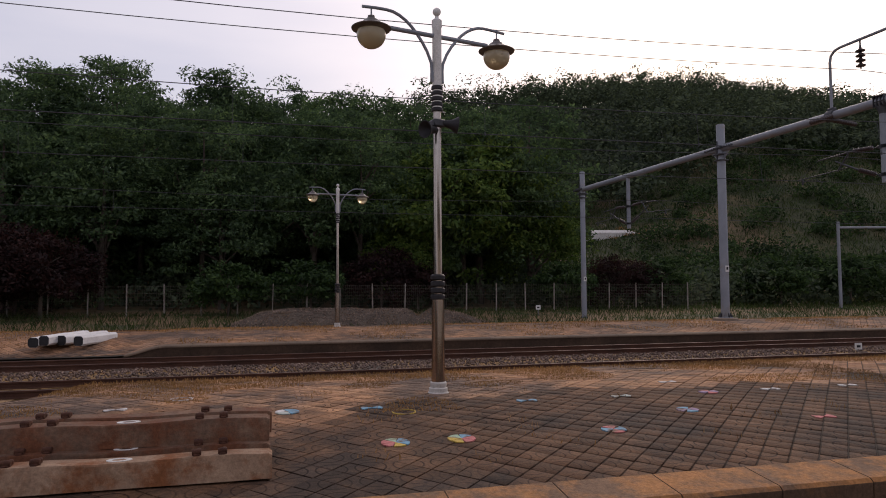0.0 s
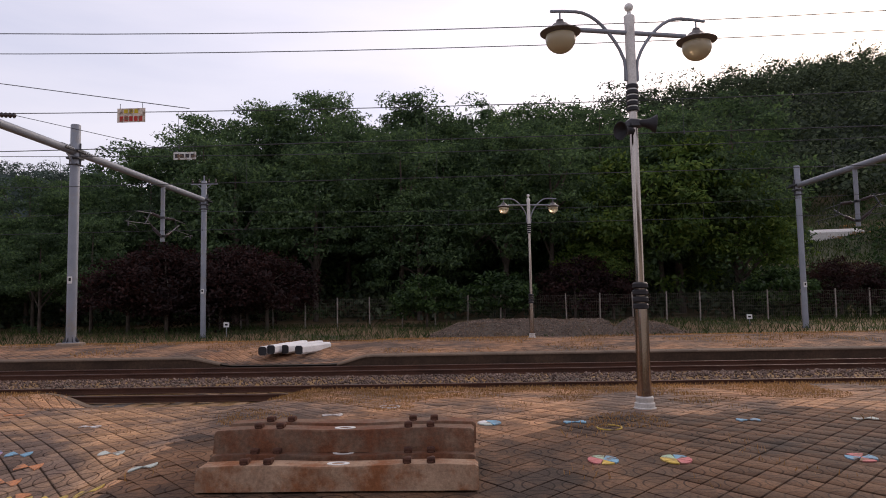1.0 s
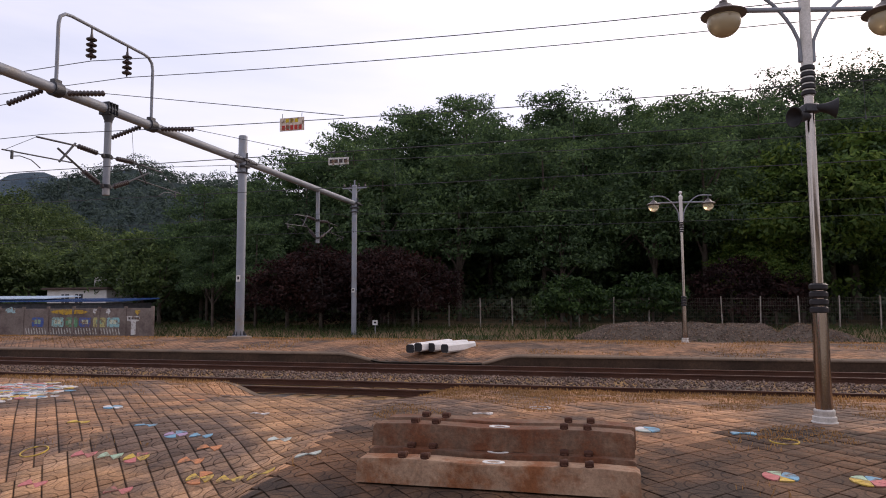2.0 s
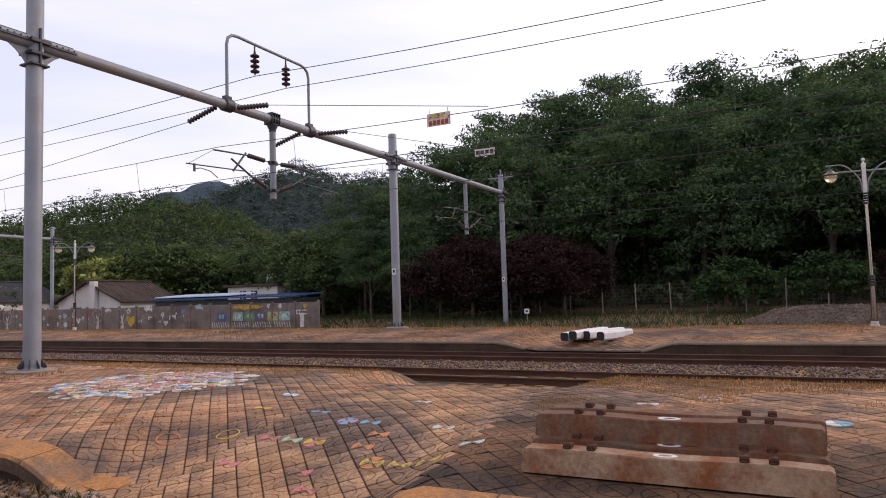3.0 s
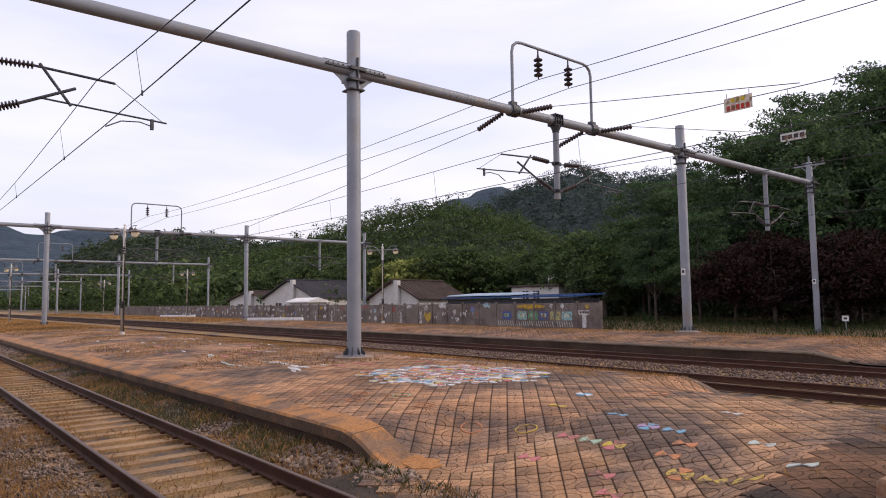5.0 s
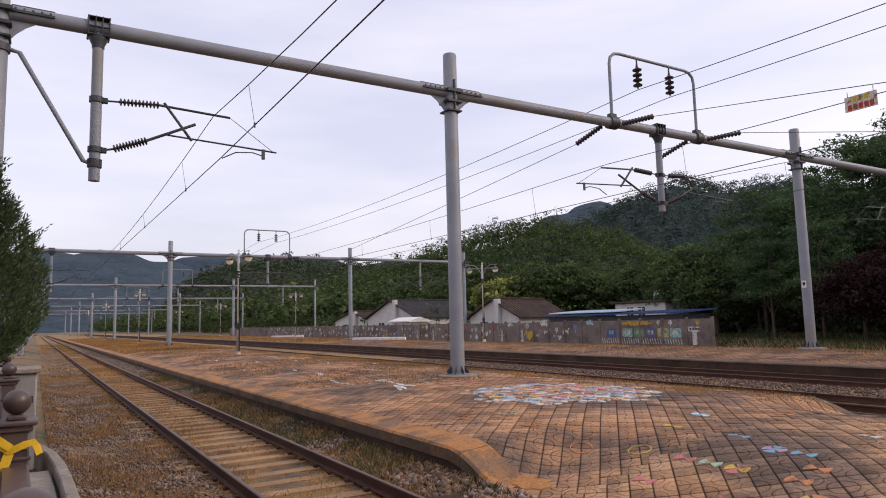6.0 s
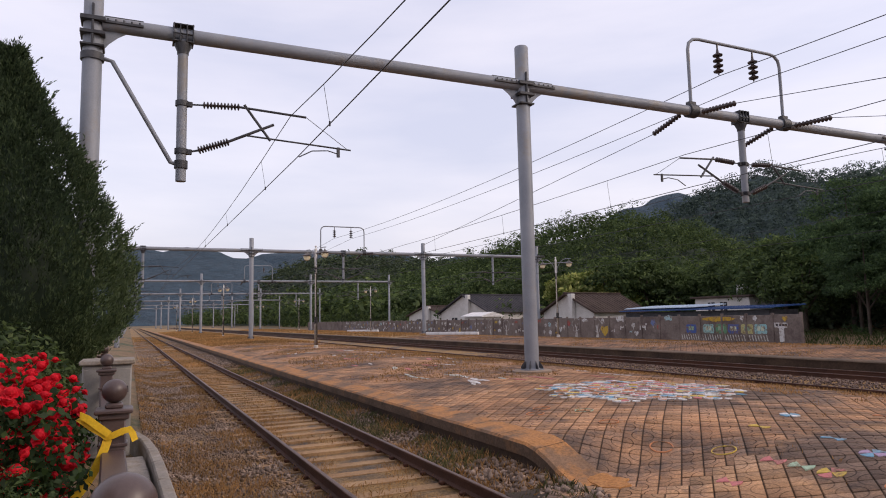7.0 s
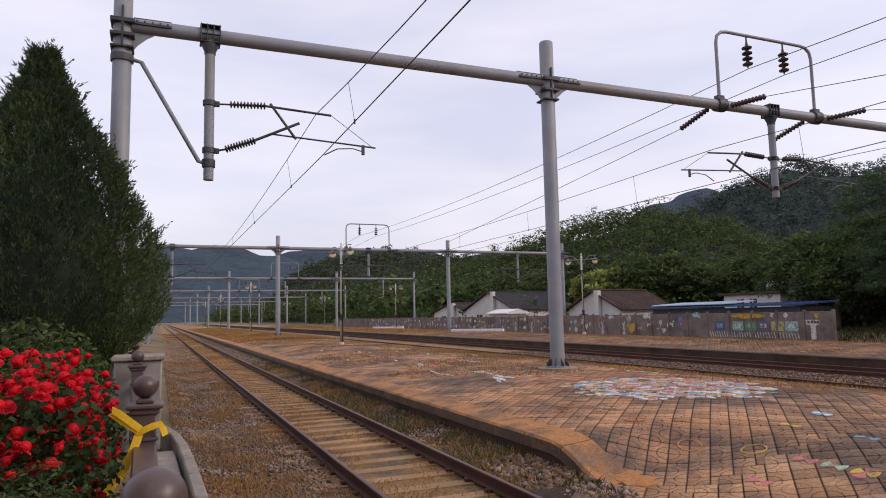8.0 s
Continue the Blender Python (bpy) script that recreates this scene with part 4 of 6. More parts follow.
# ---- trees and plants ----
def leaf_cards(centres, normals, size, rng, aspect=0.5, jitter=0.9):
    """Small four-cornered leaves at the given places, turned mostly outward."""
    n = len(centres)
    nn = normals + rng.normal(0, jitter, (n, 3))
    nn /= np.linalg.norm(nn, axis=1, keepdims=True) + 1e-9
    a = np.cross(nn, rng.normal(0, 1, (n, 3)))
    a /= np.linalg.norm(a, axis=1, keepdims=True) + 1e-9
    b = np.cross(nn, a)
    s = (size * rng.uniform(0.6, 1.4, n))[:, None]
    a, b = a * s * 0.5, b * s * 0.5 * aspect
    v = np.stack([centres - a, centres + b - a * 0.15, centres + a, centres - b + a * 0.15], 1).reshape(-1, 3)
    return v, np.arange(4 * n, dtype=np.int32).reshape(-1, 4)


def crown_points(rng, clumps, per, rx, rz, z0, clump_r, cone=0.0):
    """Leaf places in clumps over an uneven crown; returns places and outward directions."""
    d = rng.normal(0, 1, (clumps, 3))
    d[:, 2] = np.abs(d[:, 2]) * 1.1 - 0.35
    d /= np.linalg.norm(d, axis=1, keepdims=True)
    r = rng.uniform(0.45, 1.05, (clumps, 1)) ** 0.6
    c = d * r * (rx, rx, rz) + (0, 0, z0)
    cr = clump_r * rng.uniform(0.5, 1.3, clumps)
    o = rng.normal(0, 1, (clumps, per, 3))
    o /= np.linalg.norm(o, axis=2, keepdims=True)
    p = c[:, None] + o * cr[:, None, None] * rng.uniform(0.35, 1.0, (clumps, per, 1)) * (1.35, 1.35, 0.55)
    p[..., 2] -= 0.12 * clump_r
    n = o * 0.6 + np.array((0, 0, 0.7)) + 0.3 * d[:, None]
    return p.reshape(-1, 3), n.reshape(-1, 3), c


def tree(seed, height, rx, clumps, per, leaf, material, label, at, category="tree", group="", trunk=0.22, low=0.28, clump_r=1.1, limbs=7):
    rng = np.random.default_rng(seed)
    t = thing("tree", at, label, category, group)
    rz = height * (1 - low) * 0.5
    z0 = height * low + rz * 0.9
    p, n, c = crown_points(rng, clumps, per, rx, rz, z0, clump_r)
    part("crown", leaf_cards(p, n, leaf, rng, 0.45), material, t, "", 0)
    g = Geo().tube([(0, 0, -0.5), (0.05, 0, 0.3 * height), (0.0, 0.1, 0.55 * height), (0.1, 0.05, 0.82 * height)], [trunk * 1.2, trunk, trunk * 0.6, trunk * 0.2], 9)
    for k in range(limbs):
        e = c[int(rng.integers(len(c)))]
        h = height * rng.uniform(0.22, 0.6)
        g.tube([(0, 0, h), tuple(0.5 * e + np.array((0, 0, 0.5 * h + 0.3))), tuple(e)], [trunk * 0.5, trunk * 0.3, trunk * 0.1], 6)
    part("trunk", g, M_BARK, t, "")
    return t


G_BANK = "trees on the bank"
locusts = [tree(11 + k, 15.5 + 1.5 * k, 4.6 + 0.4 * k, 125, 105, 0.36, M_LEAF, "tall dark green locust tree on the bank behind the fence", (0, 0, -300), group=G_BANK, clump_r=1.25, low=0.0) for k in range(3)]
bright = tree(21, 11.0, 4.6, 130, 100, 0.34, M_LEAFY, "rounded yellow-green tree at the foot of the bank", (0, 0, -300), group=G_BANK, low=0.15, clump_r=1.1)
maple = tree(22, 6.6, 3.6, 130, 75, 0.26, M_MAPLE, "low maroon-leaved maple beside the track fence", (0, 0, -300), group="maroon maples", trunk=0.13, low=-0.06, clump_r=0.9)
valley = tree(25, 10.0, 4.0, 90, 60, 0.5, M_MIDLEAF, "leafy green valley tree behind the village houses", (0, 0, -300), group="valley trees", low=0.1, clump_r=1.2)
blossom = tree(23, 8.5, 4.5, 90, 55, 0.6, M_BLOSSOM, "green tree with pale yellow blossom behind the houses", (0, 0, -300), group=G_BANK, low=0.2)
bushy = tree(24, 4.2, 2.4, 70, 50, 0.34, M_BUSH, "small leafy bush in rough grass", (0, 0, -300), group="bushes", category="bush", trunk=0.08, low=0.08, clump_r=0.75)


def plant(src, x, y, scale=1.0, rz=None, dz=-0.2):
    ob = copy_thing(src, pose(x, y, land(x, y) + dz, 0, 0, random.uniform(0, 360) if rz is None else rz))
    ob.scale = (scale * random.uniform(0.94, 1.06), scale * random.uniform(0.94, 1.06), scale)
    return ob


for k in range(60):
    row = k % 4
    x = -47 + (k // 4) * 5.0 + random.uniform(-1.8, 1.8) + 1.2 * row
    y = 52 + 8.5 * row + random.uniform(-2, 2)
    if x > 26 or (row > 1 and x < -30):
        continue
    plant(locusts[k % 3], x, y, random.uniform(0.86, 1.16) * (0.9 if row == 0 else 1.0) * (0.62 + 0.42 * smoothstep(-46, -26, x) + 0.03 * smoothstep(-12, 8, x)))
for x, y, s in ((18.5, 54, 1.5), (14.0, 51.5, 1.3), (22, 62, 1.35), (11, 50, 0.7)):
    plant(bright, x, y, s)
for x, y, s in ((-23.5, 42.5, 0.95), (-20.5, 42, 1.05), (-17, 42.8, 1.0), (-13.8, 43.2, 0.95), (-16, 45.5, 1.0), (8.5, 47.5, 0.85), (11.5, 48, 0.75), (28, 47, 0.75), (30.5, 47.5, 0.7)):
    plant(maple, x, y, s)
for x, y, s in ((-30.5, 43.5, 0.5), (-27, 44, 0.56), (-34, 48, 0.6)):
    plant(locusts[1], x, y, s)
for x, y, s in ((-38, 47, 0.75), (-43, 51, 0.9), (-48, 56, 1.0), (-54, 62, 1.0), (-47, 66, 1.15), (-58, 70, 1.15)):
    plant(valley, x, y, s)
for src in (*locusts, bright, maple, blossom, bushy, valley):
    src.matrix_basis = pose(*{locusts[0].name: (-16.0, 73.0), locusts[1].name: (-3.0, 71.0), locusts[2].name: (-25.0, 70.0), bright.name: (23.0, 52.5), maple.name: (-22.0, 45.5), blossom.name: (-96.0, 78.0), bushy.name: (3.0, 45.5), valley.name: (-70.0, 72.0)}[src.name], 0, 0, 0, 0)
    src.location.z = land(src.location.x, src.location.y) - 0.2


# ---- undergrowth, woods and grass ----
def stuff_cards(name, pts, nrm, size, material, seed, label, category, aspect=0.5, jitter=0.9):
    rng = np.random.default_rng(seed)
    ob = part(name, leaf_cards(np.array(pts), np.array(nrm), size, rng, aspect, jitter), material, None, label, 0)
    return tagged(ob, category=category, kind="stuff")


def undergrowth(name, n, xr, yr, hgt, size, material, seed, label, per=26, r=1.0, where=None):
    rng = np.random.default_rng(seed)
    P, N = [], []
    for _ in range(n):
        x, y = rng.uniform(*xr), rng.uniform(*yr)
        if where and not where(x, y):
            continue
        h = hgt * rng.uniform(0.4, 1.2)
        o = rng.normal(0, 1, (per, 3))
        o /= np.linalg.norm(o, axis=1, keepdims=True)
        k = rng.uniform(0.5, 1.0, (per, 1))
        P.append(o * k * (r * rng.uniform(0.7, 1.4), r * rng.uniform(0.7, 1.4), h * 0.55) + (x, y, land(x, y) + h * 0.5))
        N.append(o * 0.6 + (0, -0.2, 0.7))
    return stuff_cards(name, np.concatenate(P), np.concatenate(N), size, material, seed, label, "undergrowth")


undergrowth("bank_undergrowth", 420, (-50, 30), (50, 64), 3.2, 0.5, M_FOREST, 31, "dark tangled undergrowth beneath the bank's trees", 60, 1.5)
undergrowth("slope_bushes", 2000, (26, 170), (52, 128), 3.2, 0.55, M_BUSH, 32, "scattered scrub on the open grassy slope", 60, 1.5, lambda x, y: noise.noise((x / 12, y / 6, 1)) > 0.02)
undergrowth("bank_understory", 340, (-46, 26), (56, 82), 8.5, 0.6, M_LEAF, 38, "young trees filling the bank below the tall crowns", 110, 2.3)
undergrowth("slope_thicket", 300, (22, 110), (45.5, 56), 3.8, 0.45, M_FOREST, 36, "dark thicket at the foot of the open slope", 60, 1.5)
undergrowth("garden_scrub", 380, (-260, -62), (44, 75), 4.2, 0.7, M_MIDLEAF, 37, "bright green shrubs behind the station wall", 40, 2.0)


def woods(name, n, xr, yr, crown, size, seed, label, where=None, material=None, clumps=9, per=9, lift=1.0):
    """Crowns of several leafy clumps each, uneven in height, standing close together."""
    rng = np.random.default_rng(seed)
    P, N = [], []
    nx = max(1, round(math.sqrt(n * (xr[1] - xr[0]) / (yr[1] - yr[0]))))
    ny = max(1, round(n / nx))
    for k in range(nx * ny):
        x = xr[0] + (k % nx + rng.uniform(0, 1)) * (xr[1] - xr[0]) / nx
        y = yr[0] + (k // nx + rng.uniform(0, 1)) * (yr[1] - yr[0]) / ny
        if where and not where(x, y):
            continue
        c = crown * rng.uniform(0.65, 1.3)
        tall = rng.uniform(0.9, 1.7)
        d = rng.normal(0, 1, (clumps, 3))
        d[:, 2] = np.abs(d[:, 2]) - 0.25
        d /= np.linalg.norm(d, axis=1, keepdims=True)
        o = rng.normal(0, 1, (clumps, per, 3))
        o[..., 2] = np.abs(o[..., 2]) - 0.3
        o /= np.linalg.norm(o, axis=2, keepdims=True)
        p = d[:, None] * (0.72 * c, 0.72 * c, 0.8 * c * tall) + o * rng.uniform(0.7, 1.0, (clumps, per, 1)) * (0.42 * c, 0.42 * c, 0.30 * c)
        P.append(p.reshape(-1, 3) + (x, y, land(x, y) + c * tall * lift))
        N.append((o + 0.5 * d[:, None] + (0, 0, 0.5)).reshape(-1, 3))
    return stuff_cards(name, np.concatenate(P), np.concatenate(N), size, material or M_FOREST, seed, label, "woods", 0.6, 0.4)


woods("hill_woods", 1900, (-45, 270), (101, 268), 5.0, 0.85, 41, "dense dark woods over the hill behind the bank", lambda x, y: y > 106 + 6 * noise.noise((x / 15, y / 15, 6)), None, 10, 18, 0.5)
woods("valley_woods", 2900, (-480, -60), (84, 330), 5.8, 1.15, 42, "dense green woods on the valley hills", None, M_MIDLEAF, 9, 13, 0.5)
woods("far_woods", 2400, (-820, -150), (330, 640), 8.5, 1.9, 43, "woods on the farther hills, leaves tinted blue for haze", None, M_HAZE_LEAF, 9, 12, 0.15)
woods("ridge_woods", 2000, (-1150, -440), (100, 330), 7.0, 2.3, 45, "woods on the ridge along the railway", None, M_FOREST, 7, 7, 0.25)
woods("trackside_woods", 900, (-760, -150), (44, 110), 5.0, 1.5, 44, "belt of trees along the station's far end", None, M_MIDLEAF, 8, 9, 0.6)
for k in range(46):
    x, y = -58 - 3.4 * k + random.uniform(-2, 2), random.uniform(60, 84)
    plant(valley, x, y, random.uniform(0.8, 1.2))
for x, y, s in ((-84.5, 59, 1.12), (-81, 62, 0.85), (-132, 64, 0.7)):
    plant(blossom, x, y, s)
for k in range(26):
    plant(bushy, random.uniform(30, 85), random.uniform(47, 70), random.uniform(0.6, 1.1))
for x, y, s in ((-2.5, 43.2, 0.95), (44, 46.5, 1.1), (52, 47, 1.2), (23.5, 46.5, 1.0)):
    plant(bushy, x, y, s)


def grass(name, n, area, zf, h, w, material, seed, label, where=None):
    rng = np.random.default_rng(seed)
    x0, x1, y0, y1 = area
    x, y = rng.uniform(x0, x1, n), rng.uniform(y0, y1, n)
    if where:
        keep = np.array([where(a, b) for a, b in zip(x, y)])
        x, y = x[keep], y[keep]
    n = len(x)
    z = np.array([zf(a, b) for a, b in zip(x, y)])
    hh, ang = h * rng.uniform(0.4, 1.3, n), rng.uniform(0, 6.283, n)
    lean = rng.normal(0, 0.35, (n, 2)) * hh[:, None]
    dx, dy = np.cos(ang) * w / 2, np.sin(ang) * w / 2
    b0, b1 = np.stack([x - dx, y - dy, z], 1), np.stack([x + dx, y + dy, z], 1)
    m1 = np.stack([x + dx * 0.7 + lean[:, 0] * 0.4, y + dy * 0.7 + lean[:, 1] * 0.4, z + hh * 0.6], 1)
    tip = np.stack([x + lean[:, 0], y + lean[:, 1], z + hh], 1)
    v = np.stack([b0, b1, m1, tip], 1).reshape(-1, 3)
    ob = part(name, (v, np.arange(4 * n, dtype=np.int32).reshape(-1, 4)), material, None, label, 0)
    return tagged(ob, category="grass", kind="stuff")


def patch(s, k, lim):
    return lambda x, y: noise.noise((x * s, y * s, k)) > lim


grass("dry_grass", 30000, (-34, 16, 7.4, 10.0), top_a, 0.05, 0.016, M_STRAW, 51, "dry straw-coloured grass along the platform's edge", lambda x, y: bump_in_gap(x) < 0.3 and noise.noise((x * 0.9, y * 0.9, 1)) > -0.1 - 0.25 * (y - 8.6))
grass("dry_grass", 9000, (-14, 9, 2.0, 8.4), top_a, 0.06, 0.010, M_STRAW, 52, "dry grass tufts in the paving joints", patch(1.3, 2, 0.36))
grass("dry_grass", 60000, (-3, 16, 4.6, 9.6), top_a, 0.028, 0.012, M_STRAW, 65, "short straw-coloured growth over the paving", lambda x, y: noise.noise((x * 0.6, y * 0.6, 11)) > 0.35 - 0.11 * (y - 4.6))
grass("dry_grass", 26000, (-70, -15, 2.0, 10.0), top_a, 0.06, 0.03, M_STRAW, 53, "dry grass over the older paving", patch(0.3, 3, -0.05))
grass("dry_grass", 36000, (-55, 2, -1.9, 0.4), lambda x, y: -0.2, 0.075, 0.012, M_STRAW, 54, "dry grass between the rails of the near track", patch(0.8, 4, -0.15))
grass("dry_grass", 46000, (-38, 0, -3.6, -1.6), lambda x, y: -0.18 + 0.26 * max(0.0, -3.0 - y), 0.075, 0.009, M_STRAW, 55, "dry grass beside the near track", patch(0.9, 5, -0.02))
grass("green_weeds", 15000, (-34, 0, 0.2, 1.1), lambda x, y: -0.19 + wall_bank(y), 0.115, 0.011, M_WEED, 56, "grey-green weeds below the platform wall", patch(0.9, 6, -0.05))
grass("dry_grass", 12000, (-34, 0, 0.15, 1.12), lambda x, y: -0.19 + wall_bank(y), 0.11, 0.010, M_STRAW, 61, "dry grass among the weeds below the platform wall", patch(0.8, 9, -0.1))
grass("dry_grass", 42000, (-150, -52, 1.6, 9.8), top_a, 0.13, 0.09, M_STRAW, 62, "golden dry grass grown over the far end of the platform", None)
grass("dry_grass", 14000, (-130, -36, -3.4, 0.6), lambda x, y: -0.2, 0.12, 0.06, M_STRAW, 63, "dry grass over the far stretch of the near track", patch(0.3, 2, -0.1))
grass("dry_grass", 16000, (-160, -62, 19.0, 27.6), top_b, 0.13, 0.10, M_STRAW, 64, "golden dry grass on the far platform's end", None)
grass("dry_grass", 42000, (-70, 32, 19.0, 27.9), top_b, 0.07, 0.03, M_STRAW, 57, "dry grass on the far platform", lambda x, y: noise.noise((x * 0.35, y * 0.35, 7)) > -0.05 - 0.05 * (y - 23))
grass("rough_grass", 34000, (-45, 70, 27.7, 46), land, 0.34, 0.03, M_GRASS, 58, "rough green grass between the siding and the fence", lambda x, y: not 30.6 < y < 33.3)
grass("dry_grass", 5000, (-45, 60, 27.6, 31), land, 0.25, 0.03, M_STRAW, 59, "dry grass behind the far platform", None)
grass("slope_grass", 60000, (24, 150, 46, 122), land, 0.6, 0.12, M_GRASS, 60, "long grass on the open slope", None)

# ---- near side: kerb, fence, roses, juniper, cabinet ----
kerb = thing("kerb", (0, 0, 0), "pale concrete kerb curving round the garden bed", "kerb", kind="structure")
line = [(-3.2, -3.30), (-4.2, -3.34), (-5.2, -3.38), (-6.2, -3.42), (-7.3, -3.46), (-8.4, -3.48), (-9.5, -3.50), (-10.5, -3.54), (-11.5, -3.62), (-12.2, -3.75), (-12.6, -3.95)]
for (ax, ay), (bx, by) in zip(line, line[1:]):
    a = math.atan2(by - ay, bx - ax)
    m = pose((ax + bx) / 2, (ay + by) / 2, 0.14, 0, 0, math.degrees(a))
    ln = math.hypot(bx - ax, by - ay)
    part("kerb_stone", Geo().box((0, 0, -0.1), (ln - 0.008, 0.14, 0.5), 0.02, m), M_KERB, kerb)
    if ax > -9.6:
        part("edging_slab", Geo().box((0, 0.26, -0.0), (ln - 0.03, 0.30, 0.12), 0.015, m), M_KERB, kerb)

FY = -3.94


def fence_post(x, y):
    p = thing("fence_post", (x, y, 0.21), "brown metal fence post with a square cap and ball finial", "fence post", "garden fence posts")
    part("shaft", Geo().box((0, 0, 0.57), (0.165, 0.165, 1.14), 0.012), M_BROWN, p)
    part("collar", Geo().box((0, 0, 0.93), (0.19, 0.19, 0.025), 0.006), M_BROWN, p)
    part("cap", Geo().box((0, 0, 1.17), (0.255, 0.255, 0.035), 0.01).box((0, 0, 1.135), (0.205, 0.205, 0.05), 0.01).box((0, 0, 1.205), (0.12, 0.12, 0.04), 0.012), M_BROWN, p)
    part("ball", Geo().ball((0, 0, 1.31), 0.087, 28), M_BROWN, p, "glossy brown ball finial")
    return p


POSTS = [(-2.12, -3.88), (-5.67, -3.96), (-10.68, -4.14), (-15.6, -4.32)]
post_one = fence_post(*POSTS[0])
for x, y in POSTS[1:]:
    copy_thing(post_one, pose(x, y, 0.21))
for (a, ya), (b, yb) in zip(POSTS, POSTS[1:]):
    r = thing("fence_rail", (0.5 * (a + b), 0.5 * (ya + yb), 0.20), "brown metal fence panel between the ball-topped posts", "fence", "garden fence panels", rz=math.degrees(math.atan2(ya - yb, a - b)))
    ln = math.hypot(b - a, yb - ya) - 0.14
    part("top_rail", Geo().box((0, 0, 0.875), (ln, 0.16, 0.055), 0.012), M_BROWN, r)
    part("bottom_rail", Geo().box((0, 0, 0.16), (ln, 0.06, 0.05), 0.01), M_BROWN, r)
    for k in range(int(ln / 0.14)):
        part("baluster", Geo().box((-ln / 2 + 0.1 + 0.14 * k, 0, 0.51), (0.025, 0.025, 0.66), 0.004), M_BROWN, r)


def strip(pts, width, thick, side=Vector((0, 0, 1))):
    """A ribbon of some thickness along pts."""
    g = Geo()
    pts = [Vector(p) for p in pts]
    for i, p in enumerate(pts):
        d = (pts[min(i + 1, len(pts) - 1)] - pts[max(i - 1, 0)]).normalized()
        w = (side + Vector((0.08 * math.sin(i), 0.06 * math.cos(1.7 * i), 0))).normalized()
        w = (w - d * w.dot(d)).normalized() * width * 0.5
        n = d.cross(w).normalized() * thick * 0.5
        g.add([p - w - n, p + w - n, p + w + n, p - w + n], [])
        if i:
            k = len(g.v) - 8
            g.f += [(k + j, k + (j + 1) % 4, k + 4 + (j + 1) % 4, k + 4 + j) for j in range(4)]
    g.f += [(3, 2, 1, 0), tuple(range(len(g.v) - 4, len(g.v)))]
    return g


rib = thing("yellow_ribbon", (-5.63, -3.96, 1.20), "wide yellow ribbon tied round the fence post", "ribbon")
part("band", Geo().box((-0.04, 0, 0.02), (0.19, 0.19, 0.06), 0.02), M_RIBBON, rib)
part("loop", strip([(0.08, -0.03, 0.0), (0.10, -0.09, 0.05), (0.11, -0.16, 0.10), (0.10, -0.22, 0.15), (0.09, -0.26, 0.18), (0.11, -0.25, 0.205), (0.13, -0.20, 0.18), (0.125, -0.12, 0.11), (0.10, -0.03, 0.03)], 0.058, 0.006), M_RIBBON, rib)
rib.scale = (0.85, 0.85, 0.85)
part("tail", strip([(0.08, -0.04, -0.01), (0.10, -0.06, -0.08), (0.105, -0.09, -0.16), (0.10, -0.13, -0.25), (0.10, -0.18, -0.34), (0.11, -0.24, -0.42), (0.12, -0.32, -0.50)], 0.07, 0.005, Vector((0, 0.9, 0.3))), M_RIBBON, rib)
part("tail", strip([(0.085, -0.06, 0.0), (0.10, 0.0, 0.02), (0.10, 0.07, 0.05), (0.095, 0.125, 0.06), (0.09, 0.15, 0.02), (0.085, 0.17, -0.04)], 0.055, 0.005), M_RIBBON, rib)

cab = thing("utility_cabinet", (-11.3, -4.14, 0.14), "grey metal trackside cabinet with a pale lid", "cabinet")
part("body", Geo().box((0, 0.0, 0.65), (0.7, 0.64, 1.30), 0.015), M_CABINET, cab)
part("lid", Geo().box((0, 0.0, 1.335), (0.80, 0.72, 0.07), 0.015), M_KERB, cab, "pale metal lid")
for dy in (-0.155, 0.155):
    d = part("door", Geo().box((0.356, dy, 0.65), (0.012, 0.295, 1.18), 0.004), M_CABINET, cab)
    part("hinge", Geo().box((0.368, dy * 1.75, 0.95), (0.014, 0.02, 0.09), 0.004), M_FITTING, d)
    part("handle", Geo().box((0.370, dy * 0.3, 0.62), (0.018, 0.02, 0.10), 0.004), M_FITTING, d)

# juniper: a broad cone of upright feathery sprays
rng = np.random.default_rng(71)
jun = thing("juniper_tree", (-15.4, -6.12, 0.14), "broad conical dark green juniper behind the fence", "tree", "junipers")
PROFILE = ([0.0, 0.5, 1.0, 1.5, 2.0, 2.9, 3.8, 4.8, 5.8, 6.4, 6.9, 7.3], [0.8, 0.95, 1.35, 1.98, 2.25, 2.28, 1.98, 1.44, 0.72, 0.38, 0.16, 0.02])
sprays, per = 9000, 20
zz = 0.1 + 7.15 * rng.random(sprays) ** 1.15
an = rng.uniform(0, 2 * math.pi, sprays)
lump = 1 + 0.12 * np.array([noise.noise((math.cos(a) * 1.6, math.sin(a) * 1.6, z * 0.9)) for a, z in zip(an, zz)])
rr = np.interp(zz, *PROFILE) * lump * (1 - 0.22 * rng.random(sprays) ** 1.6)
base = np.stack([rr * np.cos(an), rr * np.sin(an), zz], 1)
axis = np.stack([0.65 * np.cos(an), 0.65 * np.sin(an), np.full(sprays, 1.0)], 1) + rng.normal(0, 0.2, (sprays, 3))
axis /= np.linalg.norm(axis, axis=1, keepdims=True)
f = rng.random((sprays, per, 1))
reach = rng.uniform(0.16, 0.34, (sprays, 1, 1)) * np.where(rng.random((sprays, 1, 1)) < 0.08, 1.7, 1.0)
pos = base[:, None] + axis[:, None] * (f * reach) + rng.normal(0, 1, (sprays, per, 3)) * 0.06 * (1.05 - f)
